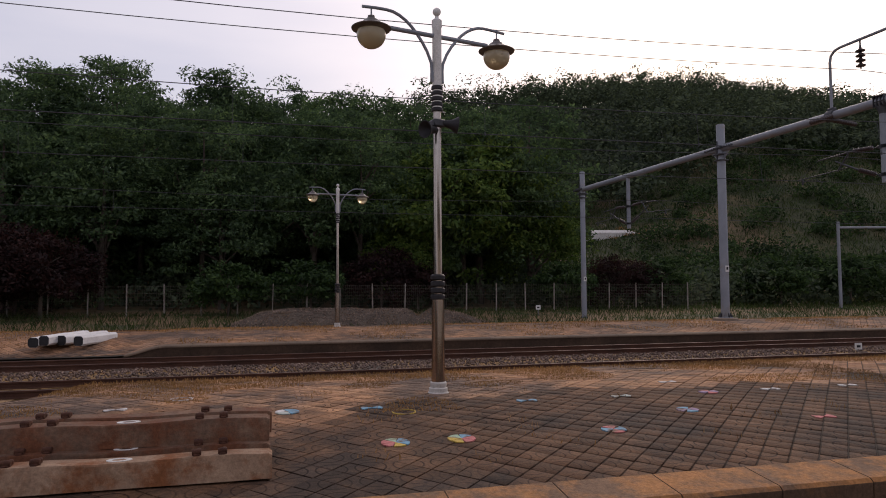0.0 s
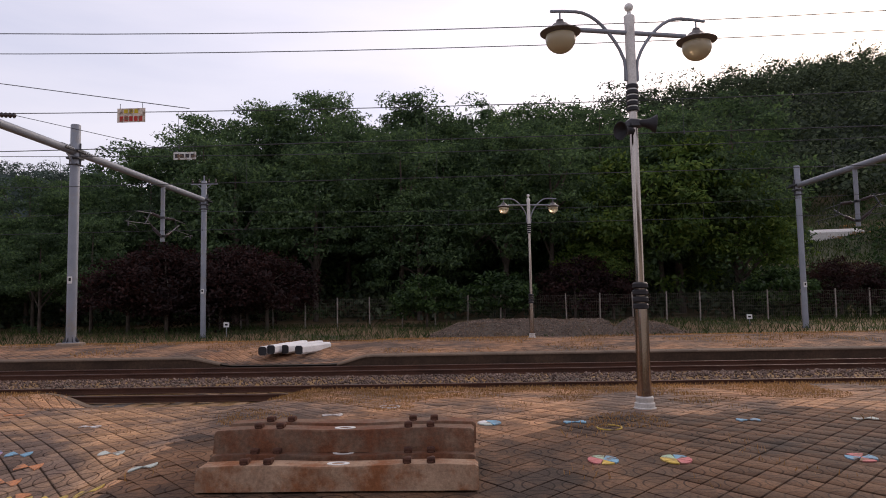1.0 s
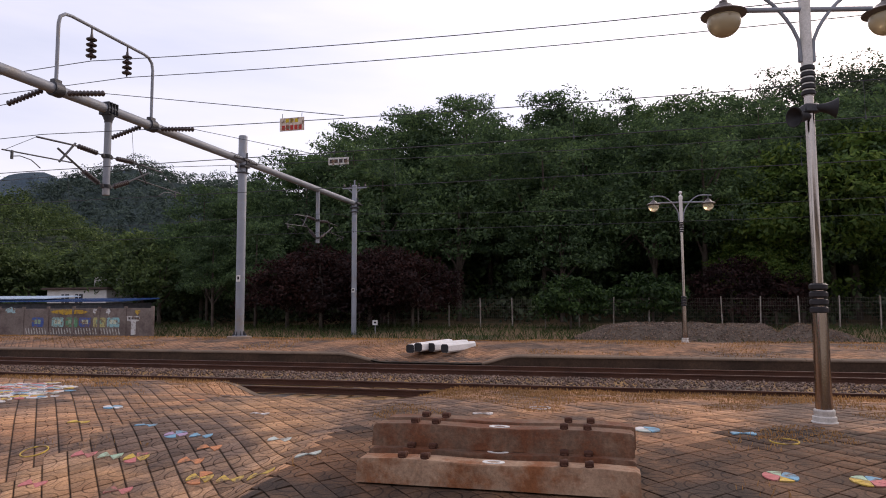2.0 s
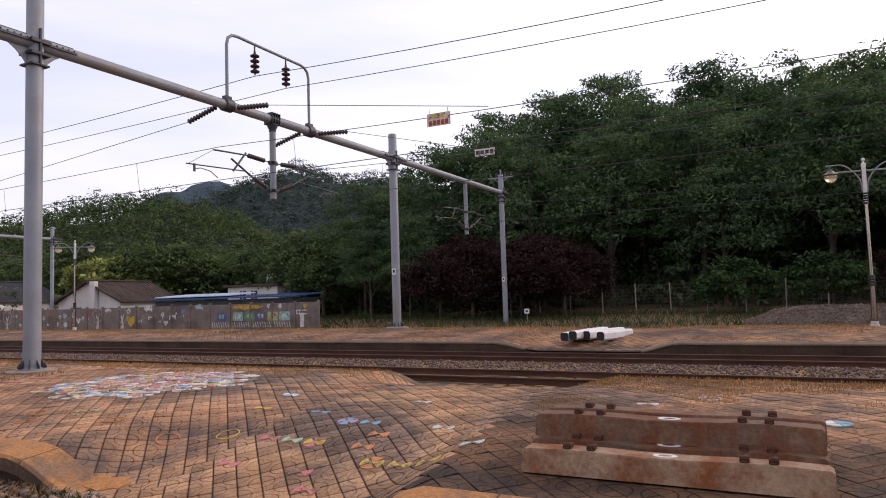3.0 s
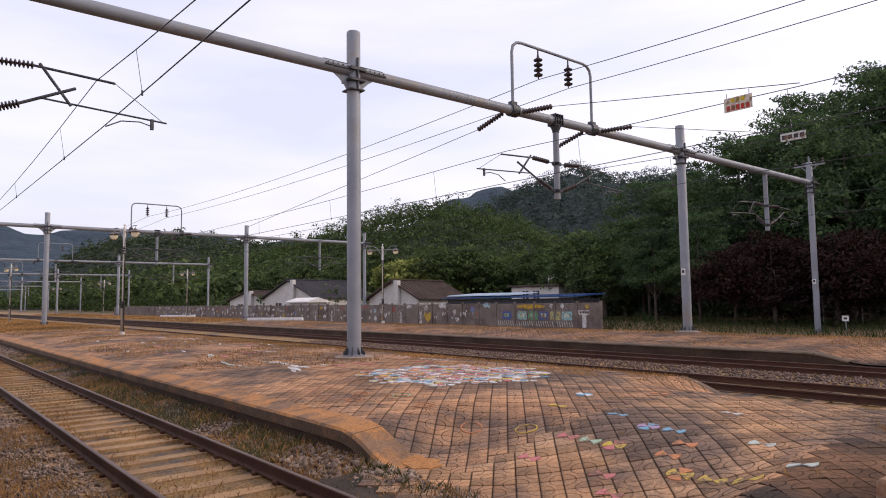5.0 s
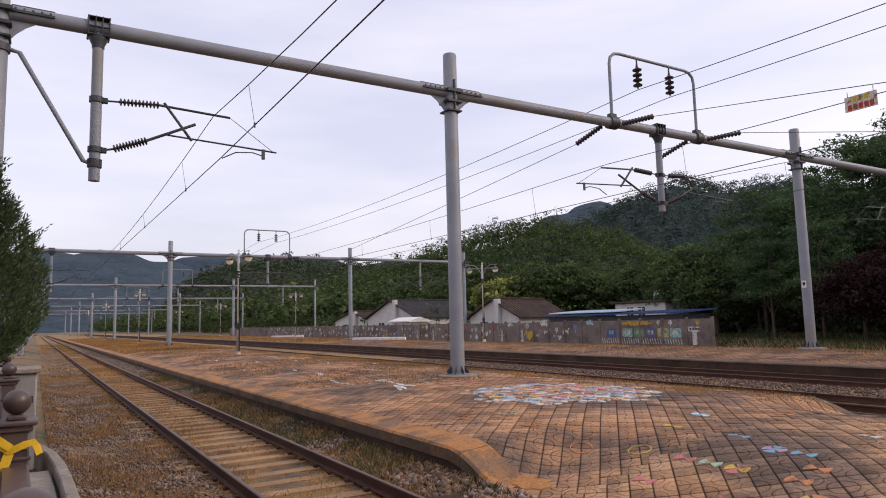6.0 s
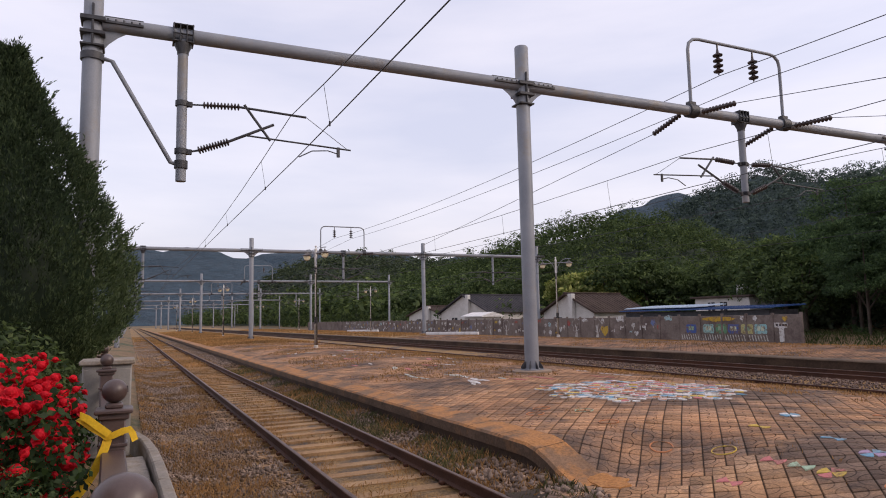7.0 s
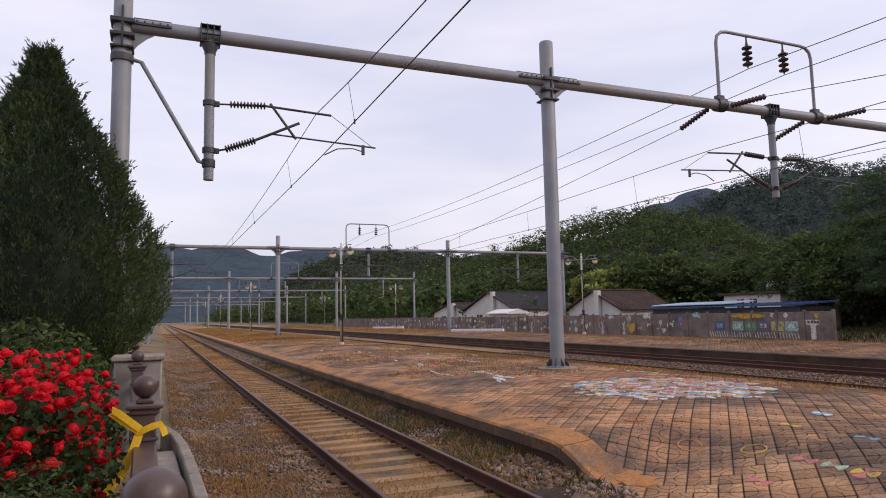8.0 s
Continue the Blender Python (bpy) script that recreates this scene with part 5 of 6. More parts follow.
dirs = axis[:, None] + rng.normal(0, 0.35, (sprays, per, 3))
dirs /= np.linalg.norm(dirs, axis=2, keepdims=True)
pos, dirs = pos.reshape(-1, 3), dirs.reshape(-1, 3)
sd = np.cross(dirs, rng.normal(0, 1, dirs.shape))
sd /= np.linalg.norm(sd, axis=1, keepdims=True)
ln = rng.uniform(0.05, 0.12, (len(pos), 1))
v = np.stack([pos - sd * 0.004, pos + dirs * ln * 0.45 - sd * 0.013, pos + dirs * ln, pos + dirs * ln * 0.45 + sd * 0.013], 1).reshape(-1, 3)
part("crown", (v, np.arange(len(v), dtype=np.int32).reshape(-1, 4)), M_JUNIPER, jun, "", 0)
# solid dark core standing in for shade between the sprays
part("shade_core", Geo().lathe([(max(0.02, r * 0.70), z * 0.95) for z, r in zip(*PROFILE)], seg=18), M_INNER, jun, "", 60)
part("trunk", Geo().tube([(0, 0, -0.1), (0, 0, 1.5), (0.05, 0, 4)], [0.16, 0.13, 0.05], 9), M_BARK, jun)

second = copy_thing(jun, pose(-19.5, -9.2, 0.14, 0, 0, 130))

# rose bush
def rose_mesh(seed):
    r = np.random.default_rng(seed)
    g = Geo()
    for ring, (n, rad, lift, size) in enumerate(((5, 0.006, 0.028, 0.026), (6, 0.018, 0.018, 0.032), (7, 0.032, 0.004, 0.036))):
        for k in range(n):
            a = 2 * math.pi * (k + 0.5 * ring) / n + r.uniform(-0.2, 0.2)
            m = pose(rad * math.cos(a), rad * math.sin(a), lift, 0, 0, math.degrees(a)) @ pose(0, 0, 0, 0, 62 - 27 * ring * 1.1, 0)
            g.add([m @ Vector(q) for q in ((-size * 0.4, -size * 0.5, 0), (size * 0.4, -size * 0.62, 0.004), (size * 0.75, 0, 0.0), (size * 0.4, size * 0.62, 0.004), (-size * 0.4, size * 0.5, 0), (0.0, 0, -0.008))],
                  [(0, 1, 5), (1, 2, 5), (2, 3, 5), (3, 4, 5), (4, 0, 5)])
    g.ball((0, 0, 0.012), 0.034, 10)
    return mesh_of("rose", g, M_ROSE, 0)


roses = thing("rose_bush", (-5.5, -5.0, 0.14), "rose bush covered in bright red blooms behind the fence", "rose bush")
rng = np.random.default_rng(81)
P, N = [], []
tops = []
for _ in range(210):
    cx, cy = rng.uniform(-1.6, 1.4), rng.uniform(-1.4, 0.78)
    hmax = 1.68 - 0.08 * abs(cx) - 0.25 * max(0.0, cy) + 0.15 * noise.noise((cx * 1.2, cy * 1.2, 5))
    cz = rng.uniform(0.25, hmax)
    o = rng.normal(0, 1, (85, 3))
    o /= np.linalg.norm(o, axis=1, keepdims=True)
    P.append(o * rng.uniform(0.4, 1, (85, 1)) * 0.2 + (cx, cy, cz))
    N.append(o + (0.3, 0.3, 0.6))
    tops.append((cx, cy, cz))
part("leaves", leaf_cards(np.concatenate(P), np.concatenate(N), 0.055, rng, 0.6), M_BUSH, roses, "", 0)
for k in range(26):
    cx, cy, cz = tops[k * 6]
    part("stem", Geo().tube([(cx * 0.4, cy * 0.4, -0.05), (cx * 0.7, cy * 0.7, cz * 0.5), (cx, cy, cz)], 0.008, 5), M_BARK, roses)
kinds = [rose_mesh(s) for s in (1, 2, 3)]
for k in range(1700):
    cx, cy, cz = tops[int(rng.integers(len(tops)))]
    cx, cy, cz = cx + rng.normal(0, 0.14), cy + rng.normal(0, 0.12), cz + rng.uniform(0.05, 0.22)
    if cz < 0.45 or cy > 0.72 or (cy > 0.35 and cx > 0.6 and cz < 1.0) or (cy < -0.3 and cz < 1.25):
        continue
    ob = new("rose", kinds[k % 3])
    ob.parent, ob.matrix_basis = roses, pose(cx, cy + 0.08, cz, rng.uniform(-50, 10), rng.uniform(0, 60), rng.uniform(0, 360)) @ Matrix.Scale(rng.uniform(0.6, 1.05), 4)

hedge = thing("clipped_hedge", (-7.6, -5.0, 0.14), "light green clipped shrub between roses and juniper", "hedge")
P = rng.normal(0, 1, (5200, 3))
P /= np.linalg.norm(P, axis=1, keepdims=True)
part("leaves", leaf_cards(P * rng.uniform(0.7, 1.02, (5200, 1)) * (1.2, 0.75, 0.98) + (0, 0, 0.95), P + (0, 0, 0.5), 0.07, rng, 0.5), M_MIDLEAF, hedge, "", 0)
low = thing("garden_shrub", (-3.5, -4.36, 0.14), "low leafy green shrub by the ball-topped fence", "shrub")
P = rng.normal(0, 1, (9000, 3))
P /= np.linalg.norm(P, axis=1, keepdims=True)
part("leaves", leaf_cards(P * rng.uniform(0.55, 1.1, (9000, 1)) * (0.75, 0.30, 0.60) + (0, 0, 0.62), P + (0, 0, 0.5), 0.03, rng, 0.4), M_MIDLEAF, low, "", 0)

# ---- stack of spare concrete sleepers ----
def spare_sleeper(x, y, z, rz, number, concrete):
    t = thing("concrete_sleeper", (x, y, z), "weathered rust-stained concrete sleeper with iron rail fastenings in a stack", "railway sleeper", "stack of spare sleepers", rz=rz)
    L = 1.29
    g = Geo()
    stations = [(-L, 0.15, 0.095, 0.19), (-L + 0.03, 0.155, 0.105, 0.21), (-0.95, 0.155, 0.10, 0.222), (-0.55, 0.155, 0.11, 0.22), (-0.2, 0.15, 0.11, 0.208), (0.2, 0.15, 0.11, 0.208), (0.55, 0.155, 0.095, 0.22), (0.95, 0.155, 0.10, 0.222), (L - 0.03, 0.155, 0.105, 0.21), (L, 0.15, 0.095, 0.19)]
    for i, (sx, wb, wt, h) in enumerate(stations):
        g.add([(sx, -wb, 0), (sx, wb, 0), (sx, wb - 0.01, 0.03), (sx, wt + 0.01, h - 0.015), (sx, wt, h), (sx, -wt, h), (sx, -wt - 0.01, h - 0.015), (sx, -wb + 0.01, 0.03)], [])
        if i:
            k = len(g.v) - 16
            g.f += [(k + j, k + (j + 1) % 8, k + 8 + (j + 1) % 8, k + 8 + j) for j in range(8)]
    g.f += [tuple(range(8))[::-1], tuple(range(len(g.v) - 8, len(g.v)))]
    part("body", g, concrete, t, "", 25)
    for sx in (-0.86, -0.64, 0.64, 0.86):
        f = Geo().box((sx, -0.02, 0.225), (0.06, 0.14, 0.03), 0.01).lathe([(0.026, -0.038), (0.033, 0.0), (0.026, 0.038)], (sx, -0.05, 0.245), (1, 0, 0), 10).box((sx + 0.01, 0.03, 0.242), (0.045, 0.06, 0.04), 0.012)
        part("rail_shoulder", f, M_RUST, t, "rusted iron rail shoulder")
    if number:
        ring = Geo()
        for k in range(24):
            a = 2 * math.pi * k / 24
            for r, zz in ((1.0, 0.213), (1.0, 0.206), (0.6, 0.206), (0.6, 0.213)):
                ring.v.append((0.105 * r * math.cos(a), 0.062 * r * math.sin(a), zz))
        ring.f = [(4 * k + j, 4 * k + (j + 1) % 4, (4 * k + 4) % 96 + (j + 1) % 4, (4 * k + 4) % 96 + j) for k in range(24) for j in range(4)]
        part("painted_ring", ring, M_PAINTW, t, "white painted ring mark")
    return t


base_z = top_a(-0.8, 2.5) + 0.002
spare_sleeper(-0.73, 2.36, base_z, 0.3, True, M_SLEEPER_OLD)
spare_sleeper(-0.75, 2.72, base_z + 0.015, -0.5, True, M_SLEEPER_GRIMY)
spare_sleeper(-0.80, 3.14, base_z + 0.025, 0.2, False, M_SLEEPER_GRIMY)
spare_sleeper(-0.76, 2.88, base_z + 0.228, -0.2, True, M_SLEEPER_GRIMY)
spare_sleeper(-0.74, 3.22, base_z + 0.234, -0.6, False, M_SLEEPER_GRIMY)

# ---- white concrete posts lying in the far crossing ----
def white_post(x, y, rz, ln, z):
    t = thing("concrete_post", (x, y, z), "white concrete post with a black end lying on the paving", "concrete post", "pile of white posts", rz=rz)
    s = 0.155
    prof = [(-s, 0.06), (-s + 0.06, 0), (s - 0.06, 0), (s, 0.06), (s, 2 * s - 0.06), (s - 0.06, 2 * s), (-s + 0.06, 2 * s), (-s, 2 * s - 0.06)]
    part("shaft", Geo().prism(prof, -ln / 2, ln / 2), M_WHITE, t, "", 20)
    part("black_end", Geo().prism([(a * 0.985, b * 0.97 + 0.005) for a, b in prof], ln / 2, ln / 2 + 0.012), M_BLACK, t, "black painted end", 20)


zb = top_b(-6, 20.5) + 0.02
for x, y, rz, ln, dz in ((-6.62, 20.75, -97, 2.5, 0.0), (-6.22, 20.85, -101, 2.7, 0.05), (-5.75, 21.2, -107, 2.5, 0.02), (-5.25, 20.75, -108, 2.0, 0.0)):
    white_post(x, y, rz, ln, zb + dz)
for x, y, rz, ln in ((-58, 24.0, 30, 6.0), (-88, 25.0, 25, 6.0)):
    t = thing("edge_beam", (x, y, 0.44), "long pale concrete beam lying on the far platform", "beam", "lying beams", rz=rz)
    part("shaft", Geo().box((0, 0, 0.14), (ln, 0.28, 0.28), 0.04), M_WHITE, t)
    part("black_end", Geo().box((-ln / 2 - 0.006, 0, 0.2), (0.012, 0.24, 0.24), 0.0), M_BLACK, t)

# ---- painted wall, houses ----
wall = thing("wall_painted", (0, 33.0, 0), "weathered precast concrete wall with faded painted pictures", "wall", kind="structure")
WZ = 0.0
x = -27.9
panel_mesh = mesh_of("wall_panel", Geo().box((0, 0, 0.92), (1.86, 0.10, 1.84), 0.02), M_MURALWALL, 30)
post_mesh = mesh_of("wall_post", Geo().box((0, -0.02, 0.98), (0.16, 0.18, 1.96), 0.02), M_MURALWALL, 30)
while x > -150:
    for me, dx in ((post_mesh, 0.0), (panel_mesh, -1.0)):
        ob = new(me.name, me)
        ob.parent, ob.matrix_basis = wall, pose(x + dx, random.uniform(-0.015, 0.015), -0.05 + random.uniform(-0.02, 0.02))
    x -= 2.0

PAINTS = {}


def paint(rgb):
    if rgb not in PAINTS:
        PAINTS[rgb] = mat("paint_%d" % len(PAINTS), [tuple(0.8 * c for c in rgb), rgb], big=5, fine=35, fine_amt=0.3, bump=0.05, stain=(0.17, 0.11, 0.07), stain_scale=5.0, stain_at=0.545)
    return PAINTS[rgb]


def on_wall(name, outline, rgb, parent, lift=0.0):
    n = len(outline)
    y0, y1 = -0.052 - lift, -0.066 - lift
    g = Geo().add([(a, y0, b) for a, b in outline] + [(a, y1, b) for a, b in outline], [tuple(range(n)), tuple(range(2 * n - 1, n - 1, -1))] + [(i, (i + 1) % n, n + (i + 1) % n, n + i) for i in range(n)])
    return part(name, g, paint(rgb), parent)


def blob(cx, cz, rx, rz, seed, n=14):
    return [(cx + rx * math.cos(2 * math.pi * k / n) * (1 + 0.6 * noise.noise((seed, k * 0.9, 0))), cz + rz * math.sin(2 * math.pi * k / n) * (1 + 0.6 * noise.noise((seed, k * 0.9, 3)))) for k in range(n)]


def quad(x0, x1, z0, z1):
    return [(x0, z0), (x1, z0), (x1, z1), (x0, z1)]


for k, (cx, rgb) in enumerate(((-36.7, (0.06, 0.12, 0.36)), (-35.1, (0.30, 0.52, 0.50)), (-34.0, (0.12, 0.30, 0.17)), (-32.95, (0.07, 0.12, 0.34)), (-31.85, (0.50, 0.46, 0.20)), (-30.8, (0.30, 0.54, 0.56)))):
    car = on_wall("painted_wagon", [(cx - 0.42, 0.58), (cx + 0.42, 0.58), (cx + 0.47, 0.66), (cx + 0.47, 1.12), (cx + 0.40, 1.2), (cx - 0.40, 1.2), (cx - 0.47, 1.12), (cx - 0.47, 0.66)], rgb, wall)
    on_wall("painted_window", quad(cx - 0.24, cx + 0.24, 0.78, 1.06), (0.62, 0.66, 0.50) if k % 2 else (0.30, 0.44, 0.30), car, 0.012)
    on_wall("painted_window_bar", quad(cx - 0.02, cx + 0.02, 0.78, 1.06), rgb, car, 0.024)
for k in range(34):
    cx = -37.6 + 0.22 * k
    on_wall("painted_grass_blade", [(cx, 0.12), (cx + 0.07, 0.12), (cx - 0.03, 0.5), (cx - 0.09, 0.5)], (0.55, 0.54, 0.50), wall)
on_wall("painted_banner", blob(-34.2, 1.56, 1.45, 0.16, 3, 22), (0.58, 0.36, 0.04), wall)
sign_t = on_wall("painted_signpost", [(-29.45, 0.1), (-29.1, 0.1), (-29.1, 0.95), (-28.85, 1.0), (-28.8, 1.3), (-29.8, 1.3), (-29.75, 1.0), (-29.45, 0.95)], (0.66, 0.64, 0.62), wall)
for dx in (-29.65, -29.42, -29.2, -29.0):
    on_wall("writing_bar", quad(dx, dx + 0.15, 1.08, 1.22), (0.06, 0.06, 0.07), sign_t, 0.012)
rw = np.random.default_rng(91)
WHITE, PALE, CYAN, GOLD, RED, BLUE = (0.68, 0.67, 0.66), (0.58, 0.56, 0.53), (0.36, 0.54, 0.58), (0.58, 0.38, 0.06), (0.42, 0.10, 0.09), (0.16, 0.22, 0.42)


def painted_cloud(cx, cz, w, rgb, n):
    for k, (dx, dz, r) in enumerate(((-0.5, 0.0, 0.42), (0.0, 0.12, 0.52), (0.5, 0.0, 0.42))):
        on_wall("painted_cloud", blob(cx + dx * w, cz + dz * w, r * w, 0.36 * w, n + k, 12), rgb, wall, 0.001 * k)


def painted_beast(cx, cz, w, rgb, n):
    on_wall("painted_beast", [(cx - w, cz - 0.5 * w), (cx - 0.8 * w, cz - 0.5 * w), (cx - 0.75 * w, cz - 0.1 * w), (cx + 0.35 * w, cz - 0.1 * w), (cx + 0.4 * w, cz - 0.5 * w), (cx + 0.6 * w, cz - 0.5 * w), (cx + 0.62 * w, cz + 0.3 * w),
                              (cx + w, cz + 0.5 * w), (cx + 0.9 * w, cz + 0.75 * w), (cx + 0.55 * w, cz + 0.7 * w), (cx + 0.4 * w, cz + 0.35 * w), (cx - w, cz + 0.35 * w)], rgb, wall)


def painted_flower(cx, cz, w, rgb, n):
    on_wall("painted_stalk", quad(cx - 0.06 * w, cx + 0.06 * w, cz - 1.3 * w, cz), PALE, wall)
    for k in range(5):
        a = 2 * math.pi * k / 5 + n
        on_wall("painted_bloom", blob(cx + 0.45 * w * math.cos(a), cz + 0.45 * w * math.sin(a), 0.36 * w, 0.36 * w, n + k, 8), rgb, wall, 0.001 * k)


def painted_heart(cx, cz, w, rgb, n):
    on_wall("painted_heart", [(cx + w * math.sin(t) ** 3, cz + w * 0.06 * (13 * math.cos(t) - 5 * math.cos(2 * t) - 2 * math.cos(3 * t))) for t in [2 * math.pi * k / 18 for k in range(18)]], rgb, wall)


# the pictures that stand out, then smaller ones along the older stretch
painted_cloud(-44.36, 1.64, 0.62, WHITE, 1.0)
painted_cloud(-38.92, 1.66, 0.5, CYAN, 2.0)
painted_cloud(-49.2, 1.56, 0.4, WHITE, 3.0)
painted_heart(-46.47, 0.72, 0.55, GOLD, 4.0)
painted_beast(-41.7, 0.97, 0.42, WHITE, 5.0)
painted_flower(-40.6, 1.35, 0.34, BLUE, 6.0)
painted_flower(-40.0, 1.0, 0.26, RED, 7.0)
painted_flower(-46.7, 1.5, 0.3, WHITE, 8.0)
painted_beast(-44.1, 0.95, 0.36, WHITE, 9.0)
painted_flower(-31.2, 1.6, 0.22, WHITE, 10.0)
painted_flower(-32.2, 1.6, 0.2, WHITE, 11.0)
painted_heart(-29.0, 1.55, 0.2, GOLD, 12.0)
taken = [(c, 1.15, 0.6) for c in (-47.5, -50.5, -63.0, -66.5, -44.36, -38.92, -49.2, -46.47, -41.7, -40.6, -44.1)]
KINDS = [painted_cloud, painted_beast, painted_flower, painted_flower, painted_heart]
for k in range(1100):
    cx, cz = -40.5 - 82 * rw.random() ** 1.1, rw.uniform(0.4, 1.55)
    w = rw.uniform(0.16, 0.38)
    if any(math.hypot(cx - a, cz - b) < 1.2 * (w + r) for a, b, r in taken):
        continue
    taken.append((cx, cz, w))
    KINDS[k % 5](cx, max(cz, 1.5 * w), w, (WHITE, PALE, WHITE, CYAN, WHITE, GOLD, WHITE, PALE, RED, BLUE)[int(rw.integers(10))], 1.7 * k)
for cx in (-47.5, -50.5, -63.0, -66.5):
    on_wall("painted_trunk", [(cx - 0.2, 0.1), (cx + 0.2, 0.1), (cx + 0.08, 0.7), (cx + 0.22, 1.35), (cx, 1.0), (cx - 0.22, 1.3), (cx - 0.08, 0.7)], (0.60, 0.58, 0.55), wall)
    ring = blob(cx, 1.15, 0.62, 0.62, cx, 20)
    for a, b in zip(ring, ring[1:] + ring[:1]):
        on_wall("painted_arc", [a, b, (b[0] * 0.92 + cx * 0.08, b[1] * 0.92 + 1.15 * 0.08), (a[0] * 0.92 + cx * 0.08, a[1] * 0.92 + 1.15 * 0.08)], (0.55, 0.53, 0.5), wall)


def house(x, y, z, rz, w, d, eave, ridge, roof, label):
    """Gabled house: gable to local -y, ridge along y."""
    t = thing("house", (x, y, z), label, "house", "village houses", rz=rz)
    g = Geo()
    g.v = [(-w / 2, 0, 0), (w / 2, 0, 0), (w / 2, 0, eave), (0, 0, ridge), (-w / 2, 0, eave), (-w / 2, d, 0), (w / 2, d, 0), (w / 2, d, eave), (0, d, ridge), (-w / 2, d, eave)]
    g.f = [(0, 1, 2, 3, 4), (9, 8, 7, 6, 5), (0, 5, 6, 1), (1, 6, 7, 2), (2, 7, 8, 3), (3, 8, 9, 4), (4, 9, 5, 0)]
    part("wall_shell", g, M_HOUSE, t, "white plastered walls", 20)
    for s in (-1, 1):
        slope = math.atan2(ridge - eave, w / 2)
        ln = math.hypot(w / 2, ridge - eave) + 0.5
        m = pose(0, 0, ridge + 0.08, 0, s * math.degrees(slope), 0)
        rf = part("roof", Geo().box((s * ln / 2, d / 2, 0), (ln, d + 1.0, 0.12), 0.02, m), roof, t, "dark tiled roof slope", 20)
        n = int((d + 1) / 0.55)
        for k in range(n):
            part("tile_rib", Geo().box((s * ln / 2, -0.4 + (d + 0.8) * k / (n - 1), 0.09), (ln, 0.12, 0.07), 0.01, m), roof, rf)
    part("ridge_cap", Geo().box((0, d / 2, ridge + 0.22), (0.35, d + 1.1, 0.16), 0.04), roof, t)
    part("chimney", Geo().box((w * 0.12, -0.35, ridge * 0.5 + 0.05), (0.6, 0.55, ridge + 0.1), 0.03), M_HOUSE, t, "white rendered chimney")
    wn = part("window", Geo().box((-w * 0.2, -0.02, eave * 0.55), (1.2, 0.08, 0.9), 0.01), M_GLASSDARK, t)
    part("frame", Geo().box((-w * 0.2, -0.05, eave * 0.55), (0.06, 0.06, 0.9), 0.0), M_HOUSE, wn)
    return t


house(-87, 40.0, 0.2, 14, 10.5, 12, 2.6, 5.0, M_ROOF, "white village house with a dark slate gable roof and chimney")
house(-61.6, 40.0, 0.2, 12, 7.4, 8.5, 2.2, 4.1, M_ROOFB, "old white house with a brown tiled gable roof")
house(-110, 44.0, 0.2, 14, 10.0, 10, 2.4, 3.9, M_ROOFB, "low village house with a brown roof behind the wall")
lean = thing("porch_roof", (-75, 36.5, 0.1), "small pale shed with a shallow gable roof behind the wall", "shed")
part("body", Geo().box((0, 0, 1.0), (5, 2.4, 2.0), 0.02), M_HOUSE, lean)
part("roof", Geo().prism([(-1.6, 2.0), (1.6, 2.0), (1.6, 2.12), (0, 2.6), (-1.6, 2.12)], -2.9, 2.9), M_WHITE, lean)
shed = thing("long_shed", (-39.7, 36.6, 0.1), "long low shed roofed in blue and pale corrugated sheet", "shed")
part("body", Geo().box((0, 0.6, 0.95), (14.6, 3.0, 2.2), 0.02), M_FITTING, shed)
for x0, x1, up, mm in ((-7.6, 0.6, 0.22, M_PALEBLUE), (-7.6, 7.6, 0.0, M_BLUE)):
    rf = part("roof_sheet", Geo().prism([(-1.4 + 3 * up, 2.13 + up), (2.6, 2.33 + up), (2.6, 2.38 + up), (-1.4 + 3 * up, 2.18 + up)], x0, x1), mm, shed, "corrugated roof sheet")
    k = x0 + 0.2
    while k < x1:
        part("corrugation", Geo().prism([(-1.41 + 3 * up, 2.17 + up), (2.61, 2.37 + up), (2.61, 2.42 + up), (-1.41 + 3 * up, 2.22 + up)], k, k + 0.09), mm, rf)
        k += 0.4
flat = thing("house", (-47.2, 50, 0.2), "small flat-roofed white house behind the shed", "house", "village houses")
part("wall_shell", Geo().box((0, 0, 1.6), (6.5, 5, 3.2), 0.02), M_HOUSE, flat)
part("roof", Geo().box((0, 0, 3.3), (7.2, 5.7, 0.18), 0.03), M_ROOFB, flat)
part("upper_room", Geo().box((1.6, 1.0, 3.9), (3.0, 3.0, 1.1), 0.02), M_HOUSE, flat)
for dx in (-1.2, 0.3):
    w = part("window", Geo().box((dx, -2.52, 2.4), (0.8, 0.06, 0.8), 0.0), M_GLASSDARK, flat)
    part("frame", Geo().box((dx, -2.56, 2.4), (0.05, 0.05, 0.8), 0.0), M_HOUSE, w)

# white sheeted roof on the slope
gh = thing("greenhouse", (53, 98, land(53, 98)), "low white-sheeted roof on the slope above the trees", "shed", rz=-10)
part("roof", Geo().prism([(-3, -1), (3, -1), (3, 0.35), (1.5, 0.9), (-1.5, 0.9), (-3, 0.35)], -7, 5), M_CAPCON, gh)
bank_soil = undergrowth("soil_cut_scrub", 30, (36, 60), (92, 100), 0.6, 0.3, M_STRAW, 77, "dry brush on the bare soil cut", 30, 1.0)

